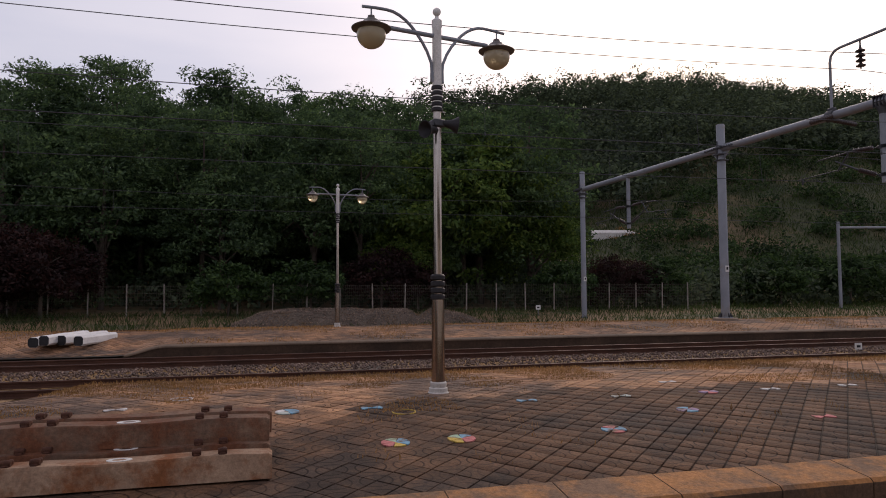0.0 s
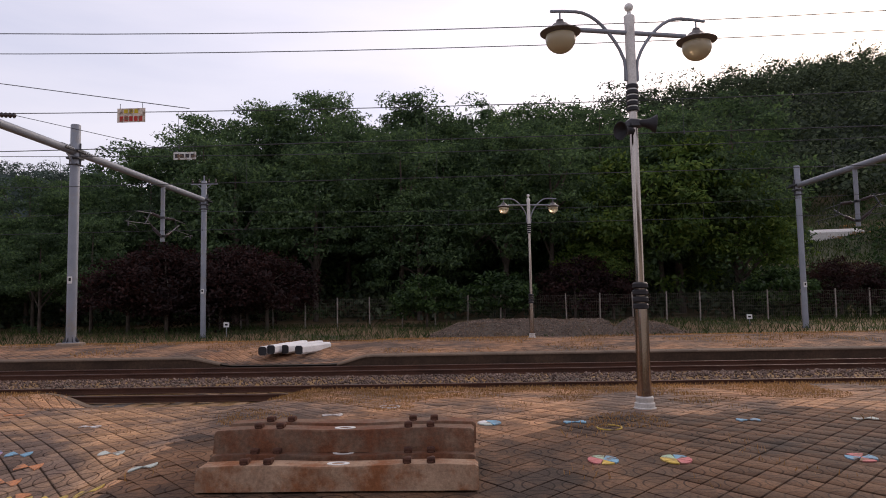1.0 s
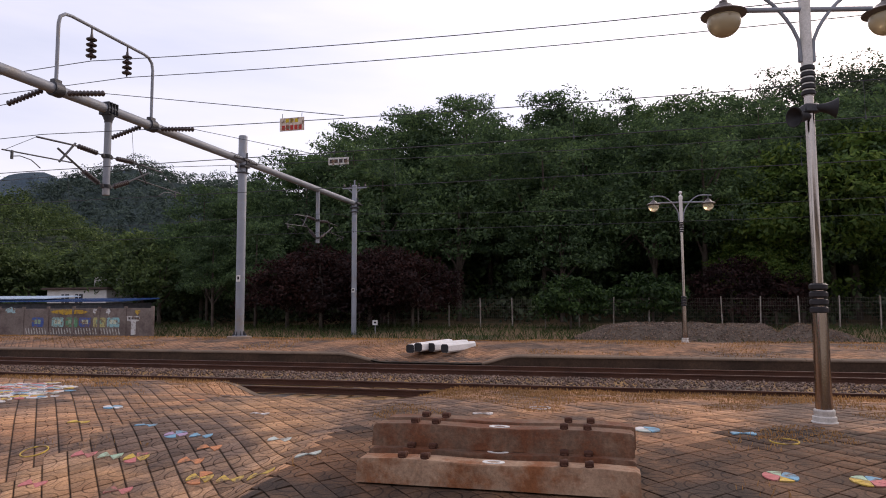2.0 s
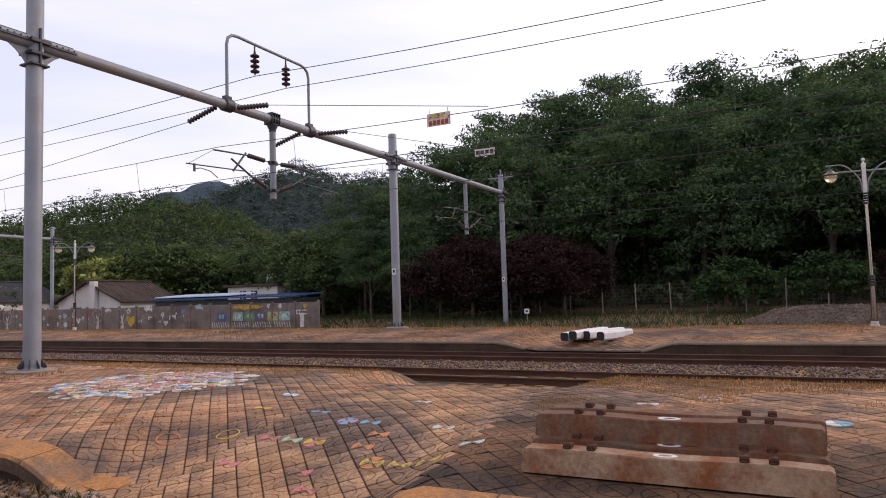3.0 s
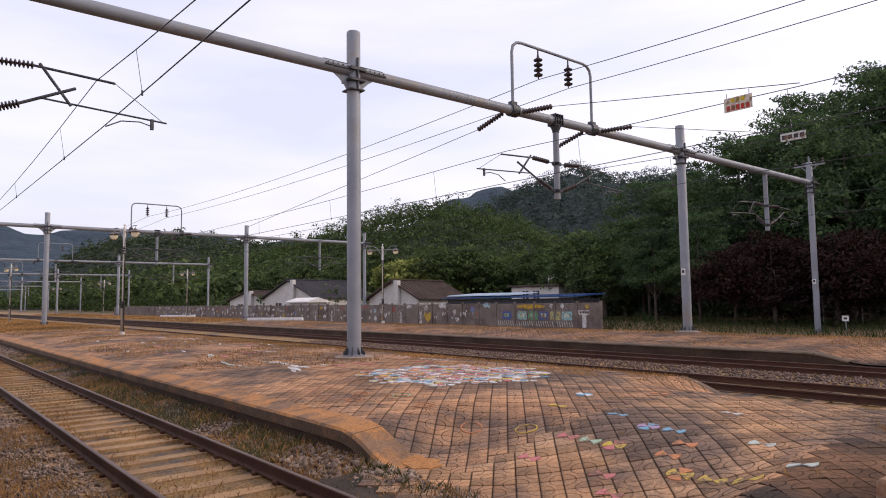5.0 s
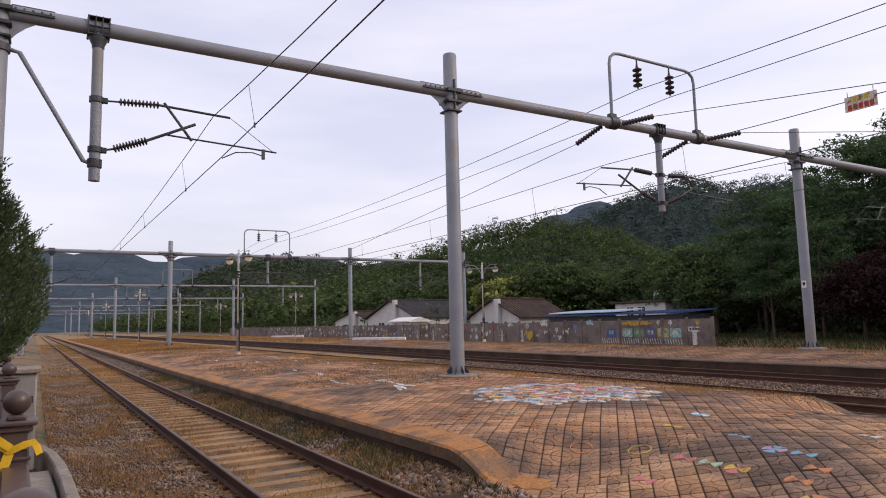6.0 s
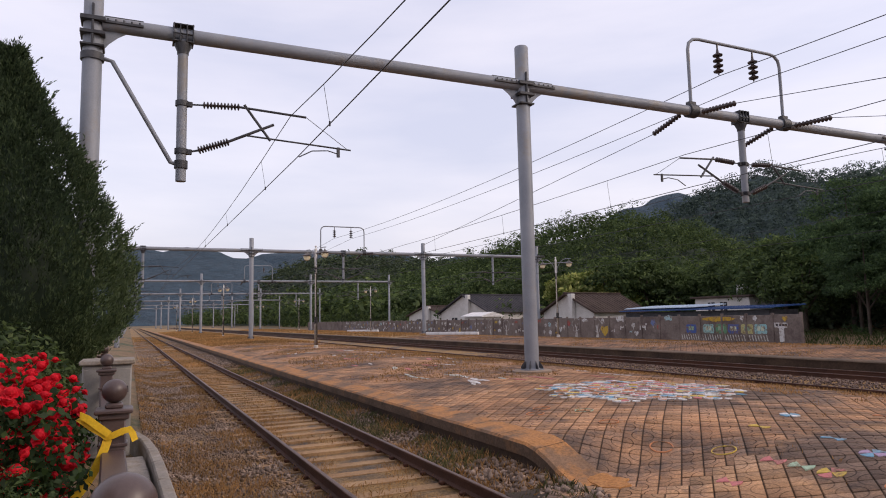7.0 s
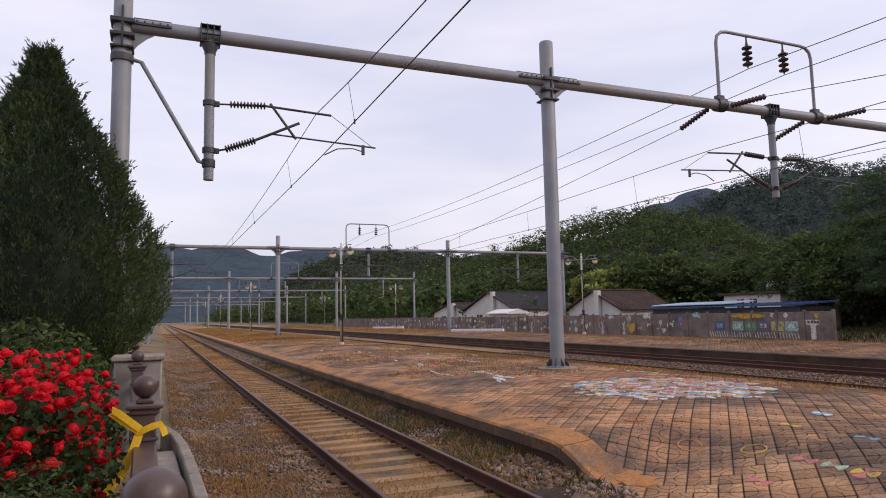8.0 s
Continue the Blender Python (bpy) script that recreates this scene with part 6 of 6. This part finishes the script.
# ---- chain-link fence at the foot of the bank ----
fence = thing("wire_fence", (0, 44, 0), "old green wire fence with pale concrete posts before the trees", "fence")
x = -18.28
pm = mesh_of("post", Geo().box((0, 0, 1.0), (0.075, 0.075, 2.3), 0.012), M_KERB, 30)
M_MESH = mat("fence_wire", [(0.11, 0.10, 0.075), (0.17, 0.145, 0.11)], rough=0.6, big=1, fine=20, bump=0)
while x < 33:
    z = land(x, 44)
    ob = new("post", pm)
    ob.parent, ob.matrix_basis = fence, pose(x, 0, z, random.uniform(-1, 1), random.uniform(-1.5, 1.5))
    g = Geo()
    for k in range(9):
        g.box((x + 1.165, 0, z + 0.12 + 0.235 * k), (2.33, 0.008, 0.009))
    for k in range(16):
        g.box((x + 0.08 + 0.145 * k, 0.012, z + 1.05), (0.006, 0.006, 2.0))
    part("mesh_panel", g, M_MESH, fence, "", 0)
    x += 2.33

mound = thing("gravel_heap", (5.5, 36.3, 0), "long low heap of brown gravel behind the far platform", "gravel heap")
xs, ys = [-9 + 18 * i / 60 for i in range(61)], [-3.4 + 6.8 * i / 24 for i in range(25)]
part("gravel", sheet(xs, ys, lambda a, b: -0.35 + max(0.0, 1 - (b / 3.2) ** 2) * (1.15 * (1 - smoothstep(4.5, 9, abs(a))) + 0.18 * noise.noise((a * 0.7, b, 1)) - 0.55 * math.exp(-((a - 3.6) / 0.5) ** 2)) + 0.06 * noise.noise((a * 3, b * 3, 2))), M_GRAVEL, mound, "", 80)

stones("heap_stones", 5000, (-2, 13.5), (33.3, 36.6), lambda x, y: -0.33 + max(0.0, 1 - ((y - 36.3) / 3.2) ** 2) * (1.15 * (1 - smoothstep(4.5, 9, abs(x - 5.5))) + 0.18 * noise.noise(((x - 5.5) * 0.7, y - 36.3, 1)) - 0.55 * math.exp(-((x - 9.1) / 0.5) ** 2)), 0.045, "brown gravel lying loose on the heap", None, 8)

# ---- signs and small railway furniture ----
def hanging_board(x, y, z, w, h, rgb, label, rows):
    t = thing("hanging_sign", (x, y, z), label, "sign", "signs on the wires")
    b = part("board", Geo().box((0, 0, 0), (w, 0.02, h), 0.004), paint(rgb), t)
    for z0, hh, n, c, ww in rows:
        for k in range(n):
            part("writing_bar", Geo().box((-ww / 2 + ww * (k + 0.5) / n, -0.013, z0), (ww / n * 0.72, 0.006, hh)), paint(c), b)
    for s in (-0.4, 0.4):
        part("hanger", Geo().tube([(s * w, 0, h / 2), (s * w, 0, h / 2 + 0.12)], 0.008, 5), M_WIRE, t)


hanging_board(-7.95, 12.45, 6.88, 0.72, 0.36, (0.70, 0.60, 0.50), "white warning board with red and yellow stripes of writing", ((0.1, 0.1, 3, (0.62, 0.45, 0.03), 0.4), (-0.09, 0.13, 5, (0.50, 0.05, 0.04), 0.62)))
hanging_board(-8.7, 17.4, 6.93, 0.75, 0.25, (0.66, 0.66, 0.62), "white board with dark writing hung from the wires", ((0.0, 0.13, 4, (0.04, 0.04, 0.05), 0.7),))


def post_sign(x, y, z, h, w, s, label):
    t = thing("post_sign", (x, y, z), label, "sign", "small post signs")
    part("post", Geo().box((0, 0, h / 2 - 0.1), (0.05, 0.05, h + 0.2), 0.006), M_GALV, t)
    p = part("plate", Geo().box((0, -0.035, h), (w, 0.015, s), 0.004), M_PAINTW, t)
    part("writing_bar", Geo().box((0, -0.046, h), (w * 0.5, 0.006, s * 0.35)), M_BLACK, p)


post_sign(19.7, 14.7, -0.2, 0.22, 0.30, 0.22, "small white number plate on a stub between the tracks")
post_sign(18.4, 40.0, land(18.4, 40) , 0.55, 0.35, 0.3, "small white sign in the grass")
post_sign(-15.0, 38.5, land(-15, 38.5), 0.75, 0.36, 0.32, "small white sign on a thin post")
for x, y, z in ((GX, 23.9, 3.2), (GX, 37.95, 2.9), (21.45, 23.9, 2.9), (20.91, 37.95, 2.6)):
    t = thing("pole_plate", (x + 0.02, y - 0.215, z), "small white number plate strapped to a pole", "sign", "pole plates")
    part("plate", Geo().box((0, 0, 0), (0.20, 0.012, 0.30), 0.003), M_PAINTW, t)
    part("writing_bar", Geo().box((0, -0.009, 0.02), (0.10, 0.006, 0.14)), M_BLACK, t)
    part("strap", Geo().lathe([(0.208, -0.02), (0.208, 0.02)], (-0.02, 0.215, 0.05), seg=20), M_GALV, t)
portal = thing("signal_portal", (46, 42, land(46, 42)), "slim grey steel portal with a hanging camera", "portal")
part("post", Geo().lathe([(0.13, -0.2), (0.12, 7.2)], seg=12), M_GALV, portal)
part("beam", Geo().tube([(0, 0, 6.7), (14, 0, 7.0)], 0.1, 10), M_GALV, portal)
part("drop", Geo().tube([(5.0, 0, 6.8), (5.0, 0, 4.9)], 0.07, 8).box((5.0, 0, 4.8), (0.25, 0.3, 0.2), 0.03), M_GALV, portal)

# unseen block with an overhang, added behind the viewer to hold back sky light
back = thing("wall_station", (18, -13.5, 0), "plain plastered block added out of view to hold back sky light", "wall", kind="structure")
part("wall_shell", Geo().box((0, 0, 3.0), (40, 12, 6.4), 0.05), M_HOUSE, back)
part("block_overhang", Geo().box((0, 1.6, 5.2), (41, 11.5, 0.25), 0.05), M_ROOF, back)

# ---- chalk and paint on the paving ----
PITCH = 0.26                       # side of a paving flag, laid on the diagonal
STEP = math.sqrt(0.5) * PITCH


def snap(cx, cy):
    """The middle of the grooved circle nearest to a place."""
    return 2 * STEP * round(cx / (2 * STEP)), 2 * STEP * round((cy - STEP) / (2 * STEP)) + STEP


def on_paving(name, outline, rgb, lift=0.0):
    n = len(outline)
    g = Geo().add([(a, b, top_a(a, b) + 0.001) for a, b in outline] + [(a, b, top_a(a, b) + 0.013 + lift) for a, b in outline], [tuple(range(n))[::-1], tuple(range(n, 2 * n))] + [(i, (i + 1) % n, n + (i + 1) % n, n + i) for i in range(n)])
    return part(name, g, paint(rgb), platform_a)


def petal(cx, cy, ang, ln, wd):
    out = []
    for k in range(12):
        a = 2 * math.pi * k / 12
        u, v = 0.5 * ln * math.cos(a), 0.5 * wd * math.sin(a) * (1 - 0.25 * math.cos(2 * a))
        out.append((cx + u * math.cos(ang) - v * math.sin(ang), cy + u * math.sin(ang) + v * math.cos(ang)))
    return out


CHALK = dict(pink=(0.60, 0.20, 0.19), yellow=(0.66, 0.45, 0.09), blue=(0.20, 0.40, 0.54), green=(0.40, 0.54, 0.38), white=(0.74, 0.71, 0.69), lilac=(0.42, 0.30, 0.44), orange=(0.62, 0.25, 0.11), pale=(0.54, 0.58, 0.52))


def segment(cx, cy, r, a0, a1):
    return [(cx, cy)] + [(cx + r * math.cos(a0 + (a1 - a0) * k / 6), cy + r * math.sin(a0 + (a1 - a0) * k / 6)) for k in range(7)]


def disc(cx, cy, r, cols, turn=0.4):
    cx, cy = snap(cx, cy)
    n = len(cols)
    for k, c in enumerate(cols):
        on_paving("painted_segment", segment(cx, cy, 0.155, turn + 2 * math.pi * k / n + 0.06, turn + 2 * math.pi * (k + 1) / n - 0.06), CHALK[c])


def quarters(cx, cy, side, ends):
    """A grooved circle filled quarter by quarter: one colour at its sides, another above and below."""
    cx, cy = snap(cx, cy)
    for k in range(4):
        tint = side if k % 2 == 0 else ends
        if tint:
            a0 = math.pi * (0.5 * k - 0.25)
            on_paving("painted_quarter", segment(cx, cy, 0.145, a0 + 0.16, a0 + 0.5 * math.pi - 0.16), CHALK[tint])


def halves(cx, cy, r, c1, c2):
    quarters(cx, cy, c1, c2 if c2 != c1 and c2 in ("pink", "blue", "orange") else "")


def loop(cx, cy, r, c, w=0.014):
    cx, cy = snap(cx, cy)
    n, r = 22, 0.158
    for k in range(n):
        a0, a1 = 2 * math.pi * k / n, 2 * math.pi * (k + 1) / n
        on_paving("chalk_ring", [(cx + r * math.cos(a0), cy + r * math.sin(a0)), (cx + r * math.cos(a1), cy + r * math.sin(a1)), (cx + (r - w) * math.cos(a1), cy + (r - w) * math.sin(a1)), (cx + (r - w) * math.cos(a0), cy + (r - w) * math.sin(a0))], CHALK[c])


disc(1.66, 3.22, 0.18, ("blue", "green", "pink", "pink", "yellow", "blue"), 0.2)
disc(2.62, 3.24, 0.18, ("blue", "green", "yellow", "yellow", "pink", "pink"), 0.5)
disc(0.70, 5.12, 0.18, ("blue", "white", "pale", "blue"), 0.3)
for cx, cy, a, b in ((1.74, 5.14, "blue", "yellow"), (4.15, 5.02, "blue", "pale"), (4.55, 3.06, "blue", "pink"), (6.0, 3.68, "lilac", "blue"), (5.62, 4.95, "pale", "green"), (7.05, 4.85, "lilac", "pink"), (8.0, 4.86, "white", "pale"), (7.4, 3.12, "pink", "white"), (9.6, 4.9, "white", "pale"), (7.05, 5.95, "white", "pale"), (-1.36, 5.52, "white", "pale")):
    halves(cx, cy, 0.18, a, b)
for cx, cy, c in ((2.16, 4.46, "yellow"), (-0.85, 6.6, "white"), (-10.06, 2.5, "orange"), (-8.5, 2.8, "orange"), (-7.3, 2.6, "orange"), (-9.4, 3.1, "green"), (-6.7, 3.1, "yellow"), (-10.3, 2.9, "orange")):
    loop(cx, cy, 0.19, c)
for cx, cy, a, b in ((-3.75, 2.62, "yellow", "yellow"), (-3.33, 2.74, "yellow", "yellow"), (-2.95, 2.95, "pale", "pale"), (-4.05, 2.72, "yellow", "orange"), (-4.45, 3.05, "orange", "yellow"), (-4.55, 3.4, "orange", "orange"), (-4.9, 3.75, "blue", "lilac"), (-5.2, 4.0, "lilac", "blue"), (-5.7, 4.05, "blue", "blue"), (-6.9, 4.25, "yellow", "yellow"), (-5.6, 3.2, "green", "pale"), (-4.3, 1.45, "white", "white"), (-4.25, 1.9, "pink", "pink"), (-6.0, 2.35, "pink", "pink"), (-5.75, 2.95, "pink", "pink"), (-5.1, 3.3, "yellow", "pink"), (-4.9, 2.5, "pink", "lilac"), (-3.6, 3.9, "pale", "white"), (-4.6, 5.2, "white", "pale"), (-7.5, 5.4, "white", "blue"), (-6.6, 6.6, "orange", "white")):
    halves(cx, cy, 0.15, a, b)
rp = np.random.default_rng(95)
names = list(CHALK)
MX, MY = -11.2, 5.75
for i in range(-40, -20):
    for j in range(6, 26):
        px, py = 2 * STEP * i, 2 * STEP * j + STEP
        away, turn = math.hypot(px - MX, py - MY), math.atan2(py - MY, px - MX)
        if away > 1.95 + 0.16 * math.cos(8 * turn) + rp.uniform(-0.15, 0.15):
            continue
        tints = ("pink", "orange", "pink", "yellow", "lilac", "white") if away < 1.2 else ("blue", "white", "pink", "pale", "yellow", "blue", "orange", "white")
        tone = tints[int(rp.integers(len(tints)))]
        for k in range(4):
            if rp.random() < 0.88:
                a0 = math.pi * (0.5 * k - 0.25)
                on_paving("circle_rim", segment(px, py, 0.162, a0 + 0.03, a0 + 0.5 * math.pi - 0.03), CHALK["white"], 0.002)
                on_paving("painted_quarter", segment(px, py, 0.138, a0 + 0.08, a0 + 0.5 * math.pi - 0.08), CHALK[tone if rp.random() < 0.6 else tints[int(rp.integers(len(tints)))]], 0.005)
        if rp.random() < 0.7:
            on_paving("painted_petal", petal(px + STEP, py + STEP, rp.uniform(0, 3.1), 0.20, 0.12), CHALK[("white", "pale", "pink", "blue", "yellow")[(i + 2 * j) % 5]], 0.002)
for k in range(44):
    cx, cy = -34 + 20 * rp.random(), rp.uniform(2.6, 8.2)
    on_paving("chalk_stroke", petal(cx, cy, rp.uniform(-0.4, 0.4), rp.uniform(0.5, 1.3), rp.uniform(0.06, 0.16)), CHALK[("white", "white", "pink", "pale")[k % 4]])

# ---- paving flags ----
apron = sheet([-7.2 + 0.2 * i for i in range(21)], [0.2 + 0.1 * i for i in range(12)], lambda x, y: top_a(x, y) - 0.014)
part("paving_bed", apron, M_JOINT, platform_a, "dark soil under the crossing's flags", 80.0)


def flag_rows(x0, x1, y0, y1):
    """Centres of flags laid on the diagonal."""
    c, n0, n1 = STEP, int((x0 + y0 - 40) / PITCH), int((x1 + y1 + 40) / PITCH)
    for i in range(n0, n1):
        for j in range(n0, n1):
            x, y = (i - j) * c, (i + j) * c
            if x0 < x < x1 and y0 < y < y1:
                yield x, y


DIAG = math.sqrt(0.5)


def flags_joined(name, cells, height, parent, material, label, turn=DIAG):
    other = math.sqrt(1 - turn * turn)
    rf = np.random.default_rng(99)
    V, UV, n = [], [], 0
    h, b = PITCH / 2 - 0.005, 0.004
    for x, y in cells:
        lift = rf.normal(0, 0.0022)
        tx, ty = rf.normal(0, 0.006, 2)
        ring = []
        for k, (dx, dy) in enumerate(((-1, -1), (1, -1), (1, 1), (-1, 1))):
            ex, ey = turn * dx - other * dy, other * dx + turn * dy
            z = height(x + ex * h, y + ey * h) + lift + tx * dx * h + ty * dy * h
            ring.append(((x + ex * h, y + ey * h, z - 0.03), (x + ex * h, y + ey * h, z - b), (x + ex * (h - b), y + ey * (h - b), z)))
        V += [r[j] for j in range(3) for r in ring]
        n += 1
    base = np.array([(0, 1, 5, 4), (1, 2, 6, 5), (2, 3, 7, 6), (3, 0, 4, 7), (4, 5, 9, 8), (5, 6, 10, 9), (6, 7, 11, 10), (7, 4, 8, 11), (8, 9, 10, 11)], dtype=np.int32)
    q = (base[None] + 12 * np.arange(n, dtype=np.int32)[:, None, None]).reshape(-1, 4)
    me = mesh_of(name, (np.array(V, dtype=np.float32), q), material, 0)
    corner = np.array([(0, 0), (1, 0), (1, 1), (0, 1)], dtype=np.float32)
    uv = me.uv_layers.new(name="flag")
    one = corner[base % 4].reshape(-1, 2)
    both = np.stack([one, np.stack([1 - one[:, 0], one[:, 1]], 1)])
    uv.data.foreach_set("uv", both[[round(y / STEP) % 2 for x, y in cells]].ravel())
    ob = new(name, me)
    ob.parent = parent
    return tagged(ob, label, kind="stuff")


SEAM_A, SEAM_B = -6.38, -2.95
cells = [c for c in flag_rows(-62, 16, 1.57, 9.82) if not SEAM_A + 0.22 < c[0] < SEAM_B - 0.2]
crossing = [(x + 0.07, y + 0.05) for x, y in flag_rows(SEAM_A - 0.75, SEAM_B - 0.25, 0.5, 9.8) if x > SEAM_A - 0.02 or y < 1.56]


def dark_toned(x, y):
    """Whether a flag takes the darker tone: right of the crossing, towards the near track."""
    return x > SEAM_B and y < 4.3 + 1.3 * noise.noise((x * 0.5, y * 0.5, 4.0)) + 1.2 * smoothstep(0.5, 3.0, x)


near = [c for c in cells if SEAM_B < c[0] < 2.4 and 1.7 < c[1] < 6.0][:300]
chosen = set(near)
flags_joined("paving_flags", crossing, lambda x, y: top_a(x, y) + 0.006, platform_a, M_FLAGS_PALE, "pale worn concrete flags laid over the crossing")
flags_joined("paving_flags", [c for c in cells if c not in chosen and not dark_toned(*c)], top_a, platform_a, M_FLAGS, "worn brown concrete flags with grooved quarter circles")
flags_joined("paving_flags", [c for c in cells if c not in chosen and dark_toned(*c)], top_a, platform_a, M_FLAGS_DARK, "darker-toned concrete flags with grooved quarter circles")
flags_joined("paving_flags", list(flag_rows(-62, 30, 18.98, 27.4)), top_b, platform_b, M_FLAGS_FAR, "worn brown concrete flags of the far platform")
h, b = PITCH / 2 - 0.005, 0.004
fg = Geo()
for z, hh in ((-0.03, h), (-b, h), (0.0, h - b)):
    fg.v += [(dx * hh, dy * hh, z) for dx, dy in ((-1, -1), (1, -1), (1, 1), (-1, 1))]
fg.f = [(0, 1, 5, 4), (1, 2, 6, 5), (2, 3, 7, 6), (3, 0, 4, 7), (4, 5, 9, 8), (5, 6, 10, 9), (6, 7, 11, 10), (7, 4, 8, 11), (8, 9, 10, 11)]
flag_meshes = [mesh_of("paving_flag", fg, material, 0) for material in (M_FLAG, M_FLAG_DARK)]
for flag_mesh in flag_meshes:
    uvl = flag_mesh.uv_layers.new(name="flag")
    for lp in flag_mesh.loops:
        co = flag_mesh.vertices[lp.vertex_index].co
        uvl.data[lp.index].uv = (0.5 + co.x / PITCH, 0.5 + co.y / PITCH)
for x, y in near:
    sx, sy = (top_a(x + 0.15, y) - top_a(x - 0.15, y)) / 0.3, (top_a(x, y + 0.15) - top_a(x, y - 0.15)) / 0.3
    ob = new("paving_flag", flag_meshes[1 if dark_toned(x, y) else 0])
    ob.parent = platform_a
    ob.matrix_basis = pose(x, y, top_a(x, y) + random.gauss(0, 0.002), math.degrees(math.atan(sy)) + random.gauss(0, 0.35), -math.degrees(math.atan(sx)) + random.gauss(0, 0.35)) @ pose(0, 0, 0, 0, 0, 45 + 90 * (round(y / STEP) % 2) + random.gauss(0, 0.4))

# the broken corner of the coping, worn to orange
chip = thing("broken_coping", (-6.95, 1.54, top_a(-6.95, 1.54)), "chipped orange coping corner at the platform's ramp end", "coping", kind="structure")
rim = [(0.27 * math.cos(a) * (1 + 0.5 * noise.noise((math.cos(a) * 2, math.sin(a) * 2, 7))), 0.20 * math.sin(a) * (1 + 0.7 * noise.noise((math.cos(a) * 2, math.sin(a) * 2, 3)))) for a in [2 * math.pi * k / 24 for k in range(24)]]
lid = [(a, b, top_a(a - 6.95, b + 1.54) - top_a(-6.95, 1.54) + 0.022) for a, b in rim]
part("worn_face", Geo().add(lid + [(a * 1.06, b * 1.06, z - 0.05) for a, b, z in lid] + [(0, 0, 0.03)],
     [(k, (k + 1) % 24, 48) for k in range(24)] + [(24 + k, 24 + (k + 1) % 24, (k + 1) % 24, k) for k in range(24)]), M_WORN, chip, "", 0)
